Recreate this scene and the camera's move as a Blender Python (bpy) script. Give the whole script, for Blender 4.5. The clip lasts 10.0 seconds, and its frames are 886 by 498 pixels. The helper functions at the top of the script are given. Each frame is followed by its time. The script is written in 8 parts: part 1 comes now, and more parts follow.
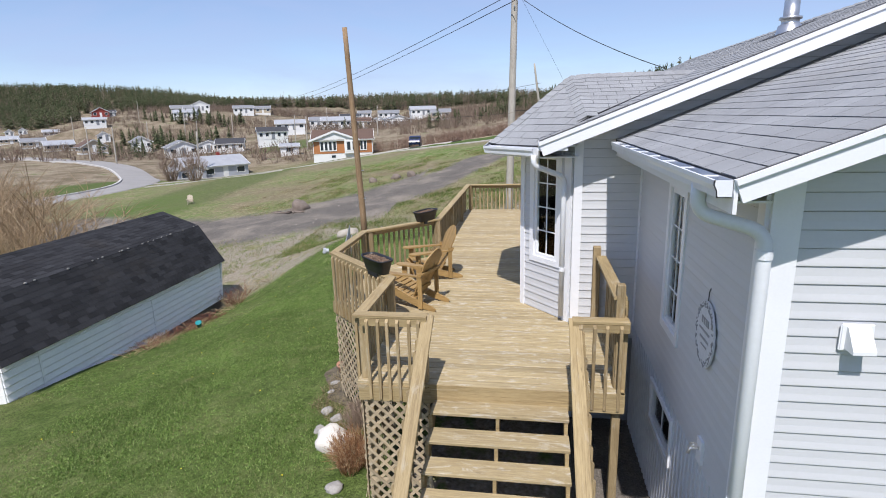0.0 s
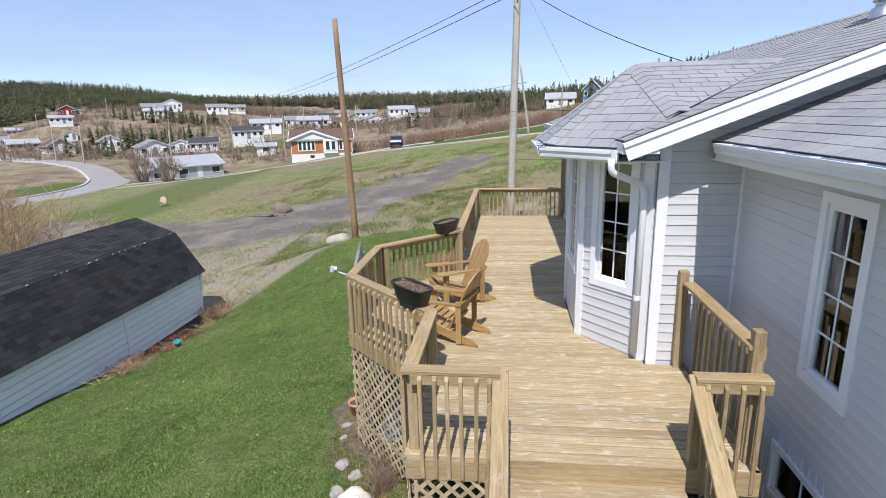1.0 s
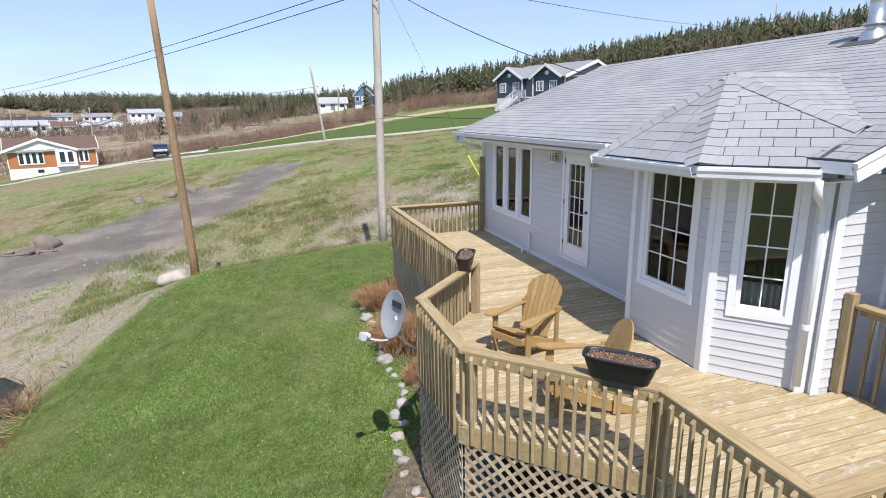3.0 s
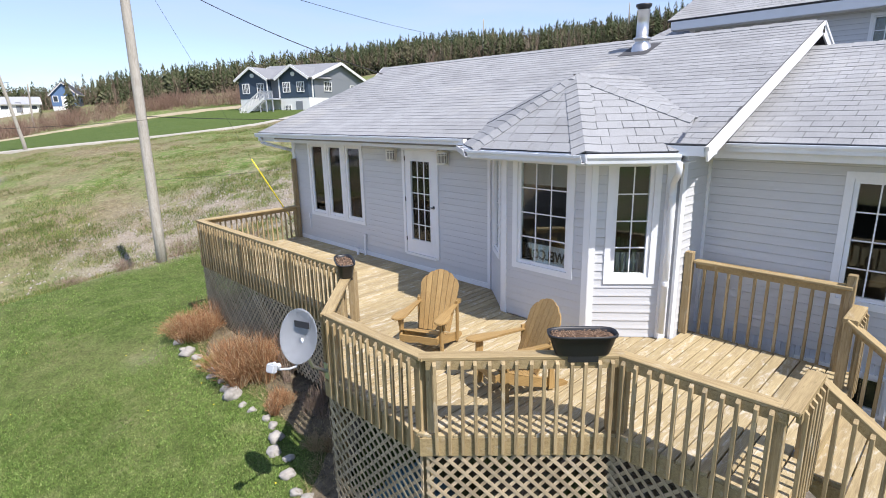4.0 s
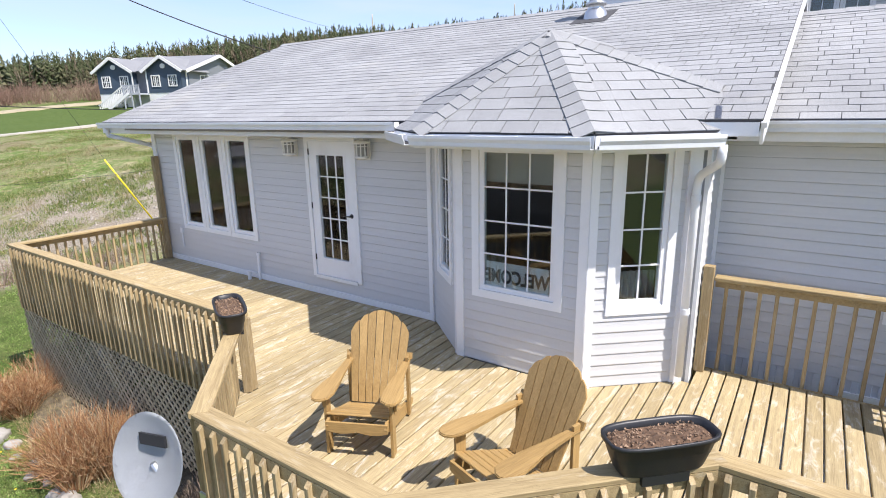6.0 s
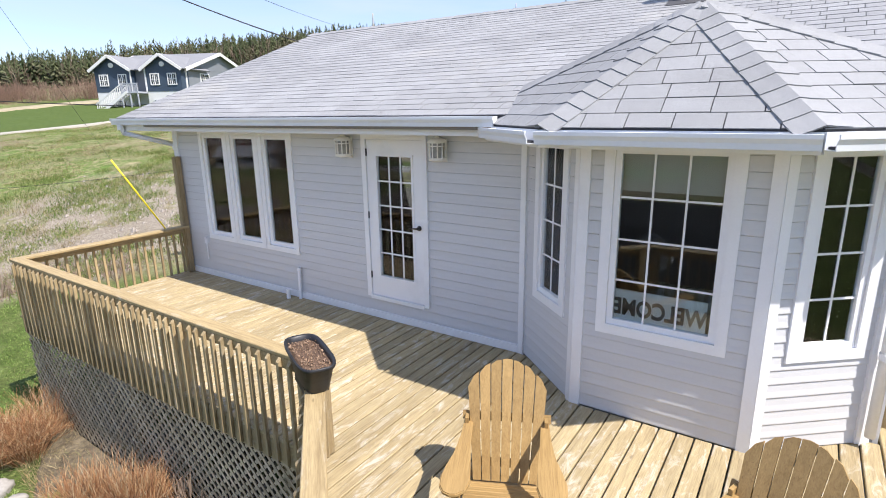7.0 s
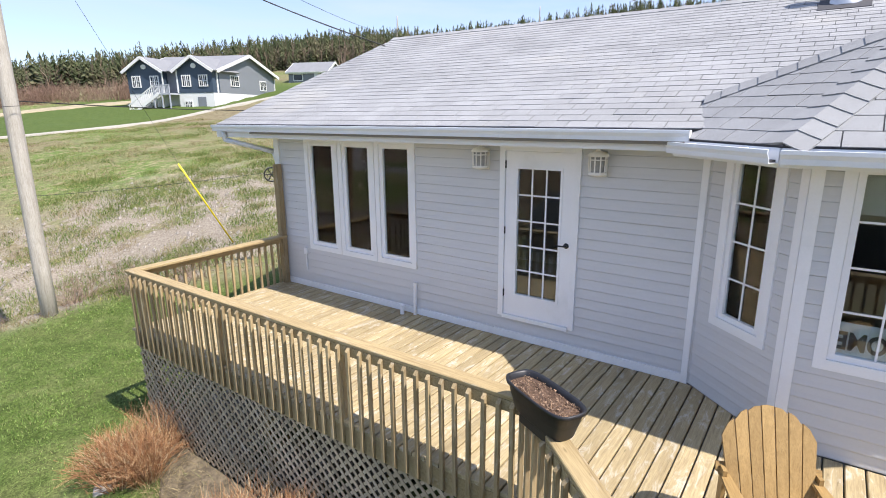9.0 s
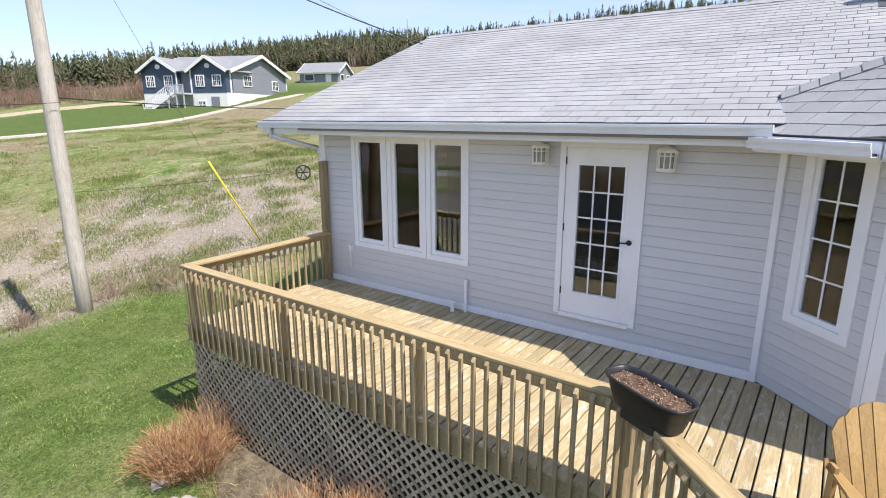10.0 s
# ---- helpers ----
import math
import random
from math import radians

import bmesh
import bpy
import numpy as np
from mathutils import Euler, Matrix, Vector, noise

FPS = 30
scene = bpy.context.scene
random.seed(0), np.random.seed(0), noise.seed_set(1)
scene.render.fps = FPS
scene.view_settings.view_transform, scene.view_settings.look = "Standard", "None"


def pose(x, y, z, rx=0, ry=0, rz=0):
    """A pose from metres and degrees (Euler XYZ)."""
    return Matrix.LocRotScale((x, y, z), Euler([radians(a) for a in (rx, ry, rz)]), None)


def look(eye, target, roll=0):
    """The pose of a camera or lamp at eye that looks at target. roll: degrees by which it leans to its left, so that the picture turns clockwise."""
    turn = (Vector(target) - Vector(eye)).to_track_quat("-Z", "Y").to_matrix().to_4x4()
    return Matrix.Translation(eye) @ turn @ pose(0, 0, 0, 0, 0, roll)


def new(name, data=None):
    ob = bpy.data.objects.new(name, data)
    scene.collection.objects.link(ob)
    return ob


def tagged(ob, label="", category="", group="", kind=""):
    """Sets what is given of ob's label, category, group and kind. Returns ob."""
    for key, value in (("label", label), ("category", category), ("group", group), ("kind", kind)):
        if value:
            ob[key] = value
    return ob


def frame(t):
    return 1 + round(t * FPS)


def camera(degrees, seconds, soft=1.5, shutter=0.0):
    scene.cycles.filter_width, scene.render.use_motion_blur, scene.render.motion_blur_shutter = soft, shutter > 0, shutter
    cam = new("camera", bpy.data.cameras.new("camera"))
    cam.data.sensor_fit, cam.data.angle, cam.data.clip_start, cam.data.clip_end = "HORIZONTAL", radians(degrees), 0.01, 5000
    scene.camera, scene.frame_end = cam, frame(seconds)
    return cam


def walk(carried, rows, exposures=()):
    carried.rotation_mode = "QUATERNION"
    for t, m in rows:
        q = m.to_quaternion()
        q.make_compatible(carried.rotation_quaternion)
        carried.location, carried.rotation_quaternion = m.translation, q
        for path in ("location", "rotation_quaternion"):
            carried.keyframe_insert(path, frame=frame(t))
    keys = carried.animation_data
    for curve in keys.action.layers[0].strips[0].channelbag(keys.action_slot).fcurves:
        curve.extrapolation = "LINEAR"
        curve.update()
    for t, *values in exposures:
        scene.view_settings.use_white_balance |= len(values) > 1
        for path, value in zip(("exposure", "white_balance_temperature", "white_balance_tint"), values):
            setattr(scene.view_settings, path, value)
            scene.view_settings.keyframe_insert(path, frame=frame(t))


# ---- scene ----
cam = camera(78.7, 10.0, 1.0)
PATH = [
    (0, (0.367, 0.47, 2.994), (0.049, 2.385, 2.512), -1.6),
    (0.5, (-0.079, 1.129, 2.949), (-0.339, 3.052, 2.465), -1.7),
    (1, (-0.711, 1.821, 2.95), (-0.946, 3.747, 2.466), -1.3),
    (1.5, (-1.456, 2.401, 2.981), (-1.682, 4.328, 2.496), -1.3),
    (2, (-2.252, 2.958, 3.011), (-2.351, 4.897, 2.529), -1.0),
    (2.2, (-2.67, 3.133, 3.049), (-2.717, 5.074, 2.567), -0.8),
    (3.3, (-5.235, 4.477, 3.126), (-4.37, 6.213, 2.635), -1.2),
    (3.5, (-5.589, 4.754, 3.129), (-4.57, 6.403, 2.634), -1.2),
    (4, (-6.016, 5.261, 3.067), (-4.663, 6.649, 2.573), -1.2),
    (4.5, (-5.939, 5.523, 2.946), (-4.397, 6.697, 2.45), -1.3),
    (5, (-5.623, 5.926, 2.854), (-4.029, 7.025, 2.352), -1.3),
    (5.2, (-5.378, 6.144, 2.82), (-3.778, 7.233, 2.316), -1.1),
    (6.3, (-4.476, 7.667, 2.749), (-2.882, 8.765, 2.246), -1.1),
    (6.5, (-4.41, 7.971, 2.722), (-2.805, 9.056, 2.224), -1.0),
    (7, (-4.243, 8.775, 2.702), (-2.639, 9.859, 2.201), -0.9),
    (7.5, (-4.287, 9.37, 2.73), (-2.681, 10.453, 2.233), -0.6),
    (8, (-4.404, 9.67, 2.791), (-2.81, 10.77, 2.29), -0.7),
    (8.5, (-4.566, 9.95, 2.805), (-2.981, 11.067, 2.313), -0.4),
    (9, (-4.781, 10.265, 2.803), (-3.204, 11.392, 2.311), -0.5),
    (9.5, (-4.926, 10.571, 2.792), (-3.362, 11.714, 2.297), -0.4),
    (10, (-5.143, 10.789, 2.745), (-3.578, 11.934, 2.257), -0.3),
]
LIGHTS = [(t, s, k, 14) for t, s, k in ((0, 0.15, 6360), (1.0, 0.26, 6370), (2.2, 0.40, 6400), (3.5, 0.53, 6480), (5.0, 0.71, 6610), (6.5, 0.76, 6650), (10, 0.78, 6690))]
walk(cam, [(t, look(eye, target, roll)) for t, eye, target, roll in PATH], LIGHTS)

# ---- light ----
SUN_DX, SUN_DY = 0.035, 0.68          # where a shadow falls for each metre of height
world = bpy.data.worlds.new("world")
scene.world = world
world.use_nodes = True
wn = world.node_tree.nodes
sky = wn.new("ShaderNodeTexSky")
sky.sky_type, sky.sun_disc = "NISHITA", False
sky.sun_elevation = math.atan2(1, math.hypot(SUN_DX, SUN_DY))
sky.sun_rotation = math.pi
sky.air_density, sky.dust_density, sky.ozone_density = 0.9, 0.0, 4.0
# thin high cloud drawn out over the whole dome
wl = world.node_tree.links
wc, wm, wz, wr = wn.new("ShaderNodeTexCoord"), wn.new("ShaderNodeMapping"), wn.new("ShaderNodeTexNoise"), wn.new("ShaderNodeMapRange")
wm.inputs["Scale"].default_value, wm.inputs["Rotation"].default_value = (1.1, 2.6, 7.0), (0.12, 0.05, 0.5)
wz.inputs["Scale"].default_value, wz.inputs["Detail"].default_value, wz.inputs["Roughness"].default_value, wz.inputs["Distortion"].default_value = 1.3, 7, 0.58, 0.7
wr.inputs["From Min"].default_value, wr.inputs["From Max"].default_value = 0.36, 0.72
wr.inputs["To Min"].default_value, wr.inputs["To Max"].default_value = 0.30, 0.78
veil = wn.new("ShaderNodeMix")
veil.data_type = "RGBA"
veil.inputs["B"].default_value = (3.55, 4.35, 6.4, 1)
wl.new(wc.outputs["Generated"], wm.inputs["Vector"])
wl.new(wm.outputs["Vector"], wz.inputs["Vector"])
wl.new(wz.outputs["Fac"], wr.inputs["Value"])
wl.new(wr.outputs["Result"], veil.inputs["Factor"])
wl.new(sky.outputs["Color"], veil.inputs["A"])
wl.new(veil.outputs["Result"], wn["Background"].inputs["Color"])
wn["Background"].inputs["Strength"].default_value = 0.122
sun = new("sun", bpy.data.lights.new("sun", "SUN"))
sun.data.energy, sun.data.angle, sun.data.color = 4.45, radians(0.55), (1.0, 0.965, 0.91)
sun.matrix_world = look((-SUN_DX * 20, -SUN_DY * 20, 20), (0, 0, 0))


# ---- materials ----
def nodes_of(name):
    m = bpy.data.materials.new(name)
    m.use_nodes = True
    t = m.node_tree
    return m, t.nodes, t.links, t.nodes["Principled BSDF"]


def coords(n, l, kind="Object", scale=(1, 1, 1), shift=False):
    """Texture coordinates at metre size; shift moves them for each object."""
    tc = n.new("ShaderNodeTexCoord")
    mp = n.new("ShaderNodeMapping")
    mp.inputs["Scale"].default_value = scale
    l.new(tc.outputs[kind], mp.inputs["Vector"])
    if shift:
        oi = n.new("ShaderNodeObjectInfo")
        mul = n.new("ShaderNodeVectorMath")
        mul.operation = "SCALE"
        mul.inputs[0].default_value = (37.0, 53.0, 71.0)
        l.new(oi.outputs["Random"], mul.inputs["Scale"])
        l.new(mul.outputs["Vector"], mp.inputs["Location"])
    return mp.outputs["Vector"]


def noise_of(n, l, vec, scale, detail=4.0, rough=0.55, warp=0.0):
    t = n.new("ShaderNodeTexNoise")
    t.inputs["Scale"].default_value, t.inputs["Detail"].default_value = scale, detail
    t.inputs["Roughness"].default_value, t.inputs["Distortion"].default_value = rough, warp
    l.new(vec, t.inputs["Vector"])
    return t.outputs["Fac"]


def ramp_of(n, l, fac, stops):
    r = n.new("ShaderNodeValToRGB")
    e = r.color_ramp.elements
    while len(e) < len(stops):
        e.new(0.5)
    for k, (p, c) in enumerate(stops):
        e[k].position, e[k].color = p, (c, c, c, 1) if isinstance(c, (int, float)) else (*c, 1)
    l.new(fac, r.inputs["Fac"])
    return r.outputs["Color"]


def mix_of(n, l, fac, a, b, mode="MIX"):
    m = n.new("ShaderNodeMix")
    m.data_type, m.blend_type = "RGBA", mode
    for sock, v in ((m.inputs["Factor"], fac), (m.inputs["A"], a), (m.inputs["B"], b)):
        if isinstance(v, (int, float)):
            sock.default_value = v
        elif isinstance(v, tuple):
            sock.default_value = (*v, 1)
        else:
            l.new(v, sock)
    return m.outputs["Result"]


def bump_of(n, l, b, fac, strength, dist=0.01):
    u = n.new("ShaderNodeBump")
    u.inputs["Strength"].default_value, u.inputs["Distance"].default_value = strength, dist
    l.new(fac, u.inputs["Height"])
    l.new(u.outputs["Normal"], b.inputs["Normal"])


def shade(c, k):
    return tuple(min(1.0, v * k) for v in c)


def plain(name, c, rough=0.6, vary=0.12, scale=3.0, grain=60.0, bump=0.12, metal=0.0, spec=0.5, dirt=None, kind="Object", shift=True):
    """Two scales of variation, fine relief and an optional dirt colour in patches."""
    m, n, l, b = nodes_of(name)
    v = coords(n, l, kind, shift=shift)
    big, fine = noise_of(n, l, v, scale, 5), noise_of(n, l, v, grain, 3)
    col = ramp_of(n, l, big, [(0.3, shade(c, 1 - vary)), (0.7, shade(c, 1 + vary))])
    col = mix_of(n, l, 0.35, col, ramp_of(n, l, fine, [(0.3, shade(c, 1 - vary * 1.6)), (0.7, shade(c, 1 + vary * 1.2))]))
    if dirt:
        col = mix_of(n, l, ramp_of(n, l, noise_of(n, l, v, scale * 0.6, 8, 0.7), [(0.55, 0.0), (0.75, 0.6)]), col, dirt)
    l.new(col, b.inputs["Base Color"])
    rr = n.new("ShaderNodeMapRange")
    rr.inputs["To Min"].default_value, rr.inputs["To Max"].default_value = max(0.02, rough - 0.1), min(1, rough + 0.1)
    l.new(big, rr.inputs["Value"])
    l.new(rr.outputs["Result"], b.inputs["Roughness"])
    b.inputs["Metallic"].default_value, b.inputs["Specular IOR Level"].default_value = metal, spec
    if bump:
        bump_of(n, l, b, fine, bump, 0.004)
    return m


def wood(name, light, dark, grey, worn=0.4, rough=0.75, along="X", each=0.25, fleck=2.4, drawn=4.0):
    """Weathered softwood: long grain, knots, cracks, worn patches drawn out along the grain, each board a little different."""
    m, n, l, b = nodes_of(name)

    def run(a, c):
        return coords(n, l, "Object", {"X": (a, c, c), "Y": (c, a, c), "Z": (c, c, a)}[along], True)
    v = run(1.2, 22)
    grain = noise_of(n, l, v, 1.6, 8, 0.62, 0.8)
    fibre = noise_of(n, l, v, 7.0, 3, 0.6)
    col = ramp_of(n, l, grain, [(0.28, dark), (0.52, light), (0.8, shade(light, 1.15))])
    col = mix_of(n, l, ramp_of(n, l, fibre, [(0.35, 0.4), (0.6, 0.0)]), col, shade(dark, 0.75))
    # tan stain left in broad runs, bleached wood where it has flaked away
    broad = noise_of(n, l, run(0.5, 2.6), 1.3, 4, 0.6)
    col = mix_of(n, l, 1.0, col, ramp_of(n, l, broad, [(0.3, (0.88, 0.86, 0.82)), (0.7, (1.07, 1.06, 1.04))]), "MULTIPLY")
    patch = noise_of(n, l, run(1.0, drawn), fleck, 8, 0.74, 0.9)
    col = mix_of(n, l, ramp_of(n, l, patch, [(0.69 - worn * 0.28, 0.0), (0.78 - worn * 0.20, 0.6)]), col, grey)
    crack = noise_of(n, l, run(0.9, 30), 2.6, 4, 0.7, 1.2)
    col = mix_of(n, l, ramp_of(n, l, crack, [(0.60, 0.0), (0.68, 0.6)]), col, shade(dark, 0.55))
    knot = n.new("ShaderNodeTexVoronoi")
    knot.inputs["Scale"].default_value = 1.0
    l.new(run(2.2, 7), knot.inputs["Vector"])
    col = mix_of(n, l, ramp_of(n, l, knot.outputs["Distance"], [(0.035, 0.6), (0.085, 0.0)]), col, shade(dark, 0.5))
    oi = n.new("ShaderNodeObjectInfo")
    tone = ramp_of(n, l, oi.outputs["Random"], [(0.0, 1 - each), (1.0, 1 + each * 0.6)])
    col = mix_of(n, l, 1.0, col, tone, "MULTIPLY")
    l.new(col, b.inputs["Base Color"])
    b.inputs["Roughness"].default_value, b.inputs["Specular IOR Level"].default_value = rough, 0.3
    bump_of(n, l, b, grain, 0.4, 0.004)
    return m


def shingle(name, c, each="object", vary=0.13, rough=0.9, warm=None):
    m, n, l, b = nodes_of(name)
    v = coords(n, l, "Object", (1, 1, 1), each == "object")
    geo = n.new("ShaderNodeNewGeometry")
    oi = n.new("ShaderNodeObjectInfo")
    rnd = oi.outputs["Random"] if each == "object" else geo.outputs["Random Per Island"]
    col = ramp_of(n, l, rnd, [(0, shade(c, 1 - vary)), (0.5, c), (1, shade(c, 1 + vary * 0.8))])
    grit = noise_of(n, l, v, 260, 2)
    col = mix_of(n, l, 1.0, col, ramp_of(n, l, grit, [(0.32, 0.62), (0.5, 1.0), (0.7, 1.25)]), "MULTIPLY")
    tcw = n.new("ShaderNodeNewGeometry")
    big = noise_of(n, l, tcw.outputs["Position"], 0.9, 5, 0.6)
    col = mix_of(n, l, 1.0, col, ramp_of(n, l, big, [(0.3, 0.86), (0.7, 1.1)]), "MULTIPLY")
    if warm:
        col = mix_of(n, l, ramp_of(n, l, noise_of(n, l, tcw.outputs["Position"], 0.5, 6, 0.7), [(0.56, 0.0), (0.72, 0.5)]), col, warm)
    l.new(col, b.inputs["Base Color"])
    b.inputs["Roughness"].default_value, b.inputs["Specular IOR Level"].default_value = rough, 0.25
    bump_of(n, l, b, grit, 0.5, 0.003)
    return m


def glass_mat(name, tint=(0.90, 0.95, 0.95), ior=1.6):
    m, n, l, b = nodes_of(name)
    n.remove(b)
    mixer, tr, gl, fr = n.new("ShaderNodeMixShader"), n.new("ShaderNodeBsdfTransparent"), n.new("ShaderNodeBsdfGlossy"), n.new("ShaderNodeFresnel")
    tr.inputs["Color"].default_value, gl.inputs["Roughness"].default_value = (*tint, 1), 0.015
    gl.inputs["Color"].default_value = (1, 1, 1, 1)
    fr.inputs["IOR"].default_value = ior
    l.new(fr.outputs["Fac"], mixer.inputs["Fac"])
    l.new(tr.outputs[0], mixer.inputs[1])
    l.new(gl.outputs[0], mixer.inputs[2])
    l.new(mixer.outputs[0], n["Material Output"].inputs["Surface"])
    return m


M_VINYL = plain("vinyl_siding", (0.58, 0.59, 0.605), 0.5, 0.03, 0.8, 40, 0.05, dirt=(0.50, 0.515, 0.53))
M_SKIRT = plain("painted_metal_skirting", (0.60, 0.62, 0.66), 0.45, 0.03, 1.2, 30, 0.05)
M_WHITE = plain("white_vinyl_trim", (0.80, 0.81, 0.83), 0.4, 0.03, 2, 60, 0.03, dirt=(0.66, 0.67, 0.67))
M_GUTTER = plain("white_aluminium", (0.76, 0.78, 0.81), 0.35, 0.03, 2, 40, 0.02, dirt=(0.6, 0.61, 0.62))
M_BACK = plain("wall_sheathing", (0.30, 0.31, 0.33), 0.8, 0.05)
# dark colours that stand in for the lack of light indoors
M_ROOM = plain("unlit_room_dark", (0.22, 0.20, 0.18), 0.8, 0.06)
M_FLOORIN = plain("unlit_floor_dark", (0.16, 0.11, 0.07), 0.5, 0.1)
M_GLASS = glass_mat("window_glass")
M_BLACK = plain("black_plastic", (0.018, 0.018, 0.02), 0.45, 0.1, 4, 80, 0.1)
M_IRON = plain("black_iron", (0.02, 0.02, 0.022), 0.4, 0.1, 4, 80, 0.1)
M_STEEL = plain("galvanised_steel", (0.62, 0.62, 0.62), 0.32, 0.1, 6, 50, 0.1, metal=0.9)
M_SHINGLE_P = shingle("asphalt_shingle", (0.30, 0.305, 0.31), "object", 0.06)
M_SHINGLE_J = shingle("asphalt_shingle_field", (0.30, 0.305, 0.31), "island", 0.07, warm=(0.40, 0.385, 0.345))
M_SHINGLE_D = shingle("black_shingle", (0.030, 0.030, 0.032), "island", 0.42, warm=(0.046, 0.040, 0.034))
M_UNDER = plain("roof_underlay", (0.06, 0.06, 0.065), 0.9, 0.1)
M_DECK = wood("deck_board_wood", (0.445, 0.362, 0.212), (0.305, 0.235, 0.136), (0.66, 0.63, 0.56), 0.58, 0.7, "X", 0.15, 3.4, 3.2)
M_RAIL = wood("rail_wood", (0.42, 0.325, 0.175), (0.27, 0.195, 0.10), (0.51, 0.455, 0.35), 0.46, 0.7, "X", 0.18)
M_BAL = wood("baluster_wood", (0.42, 0.325, 0.185), (0.26, 0.185, 0.095), (0.52, 0.46, 0.35), 0.52, 0.75, "Z", 0.25)
M_LATT = wood("lattice_wood", (0.49, 0.40, 0.275), (0.34, 0.27, 0.175), (0.56, 0.49, 0.39), 0.5, 0.8, "X", 0.25)
M_CHAIR = wood("stained_chair_wood", (0.40, 0.265, 0.11), (0.30, 0.19, 0.075), (0.44, 0.33, 0.18), 0.1, 0.5, "X", 0.12)
M_CHAIR_Y = wood("stained_chair_slat", (0.40, 0.265, 0.11), (0.30, 0.19, 0.075), (0.44, 0.33, 0.18), 0.1, 0.5, "Y", 0.10)
M_CHAIR_Z = wood("stained_chair_upright", (0.40, 0.265, 0.11), (0.30, 0.19, 0.075), (0.44, 0.33, 0.18), 0.1, 0.5, "Z", 0.10)
M_POLE = wood("utility_pole_wood", (0.46, 0.43, 0.38), (0.33, 0.30, 0.26), (0.54, 0.52, 0.49), 0.5, 0.9, "Z", 0.1)
M_OLDPOLE = wood("old_pole_wood", (0.35, 0.24, 0.14), (0.20, 0.12, 0.07), (0.46, 0.38, 0.30), 0.4, 0.9, "Z", 0.1)
M_SOIL = plain("dry_potting_soil", (0.11, 0.065, 0.04), 0.95, 0.5, 30, 90, 0.8)
M_TERRA = plain("terracotta", (0.48, 0.25, 0.165), 0.8, 0.12, 6, 60, 0.2)
M_STONE = plain("pale_field_stone", (0.34, 0.32, 0.29), 0.9, 0.25, 5, 30, 0.6)
M_BOULDER = plain("whitish_boulder", (0.66, 0.62, 0.55), 0.9, 0.15, 4, 30, 0.6)
M_WIRE = plain("black_cable", (0.015, 0.015, 0.016), 0.6, 0.05)
M_YELLOW = plain("yellow_guard_plastic", (0.75, 0.62, 0.02), 0.4, 0.05)
M_DISH = plain("dish_grey_paint", (0.50, 0.52, 0.55), 0.4, 0.03, 2)
M_SHEDWALL = plain("weathered_white_shiplap", (0.90, 0.90, 0.89), 0.6, 0.05, 2, 30, 0.2, dirt=(0.74, 0.73, 0.71))


# ---- mesh helpers ----
def add_box(bm, x0, x1, y0, y1, z0, z1, m=None):
    vs = [Vector((x, y, z)) for z in (z0, z1) for y in (y0, y1) for x in (x0, x1)]
    vs = [bm.verts.new(m @ v if m else v) for v in vs]
    for q in ((0, 2, 3, 1), (4, 5, 7, 6), (0, 1, 5, 4), (2, 6, 7, 3), (0, 4, 6, 2), (1, 3, 7, 5)):
        bm.faces.new([vs[i] for i in q])


def add_prism(bm, poly, h0, h1, m=None):
    """A polygon in x, y (counter-clockwise), drawn out from h0 to h1 along z."""
    a = [bm.verts.new(m @ Vector((x, y, h0)) if m else (x, y, h0)) for x, y in poly]
    b = [bm.verts.new(m @ Vector((x, y, h1)) if m else (x, y, h1)) for x, y in poly]
    bm.faces.new(a[::-1])
    bm.faces.new(b)
    for i in range(len(a)):
        j = (i + 1) % len(a)
        bm.faces.new((a[i], a[j], b[j], b[i]))


def add_ring(bm, a, b, c, d, w, y0, y1, m):
    """A rectangular frame of width w in the x, z plane, from y0 to y1, in one piece."""
    loops = []
    for y in (y0, y1):
        for k in (0, w):
            loops.append([bm.verts.new(m @ Vector(p)) for p in ((a + k, y, c + k), (b - k, y, c + k), (b - k, y, d - k), (a + k, y, d - k))])
    fo, fi, bo, bi = loops
    for i in range(4):
        j = (i + 1) % 4
        for q in ((fo[i], fo[j], fi[j], fi[i]), (bo[j], bo[i], bi[i], bi[j]), (fo[j], fo[i], bo[i], bo[j]), (fi[i], fi[j], bi[j], bi[i])):
            bm.faces.new(q)


def along(p0, p1, up=(0, 0, 1)):
    """A frame at p0 whose x axis runs to p1 and whose z axis lies near up."""
    x = (Vector(p1) - Vector(p0)).normalized()
    y = Vector(up).cross(x).normalized()
    z = x.cross(y)
    m = Matrix((x, y, z)).transposed().to_4x4()
    m.translation = Vector(p0)
    return m


def add_tube(bm, pts, radii, seg=10, cap=True):
    """A round tube through the points."""
    pts = [Vector(p) for p in pts]
    if isinstance(radii, (int, float)):
        radii = [radii] * len(pts)
    rings, ref = [], None
    for i, p in enumerate(pts):
        d = (pts[min(i + 1, len(pts) - 1)] - pts[max(i - 1, 0)]).normalized()
        if ref is None:
            ref = Vector((1, 0, 0)) if abs(d.x) < 0.8 else Vector((0, 1, 0))
        s = d.cross(ref).normalized()
        ref = s.cross(d)
        rings.append([bm.verts.new(p + (s * math.cos(a) + ref * math.sin(a)) * radii[i]) for a in [2 * math.pi * k / seg for k in range(seg)]])
    for a, b in zip(rings, rings[1:]):
        for k in range(seg):
            bm.faces.new((a[k], a[(k + 1) % seg], b[(k + 1) % seg], b[k]))
    if cap:
        bm.faces.new(rings[0][::-1])
        bm.faces.new(rings[-1])


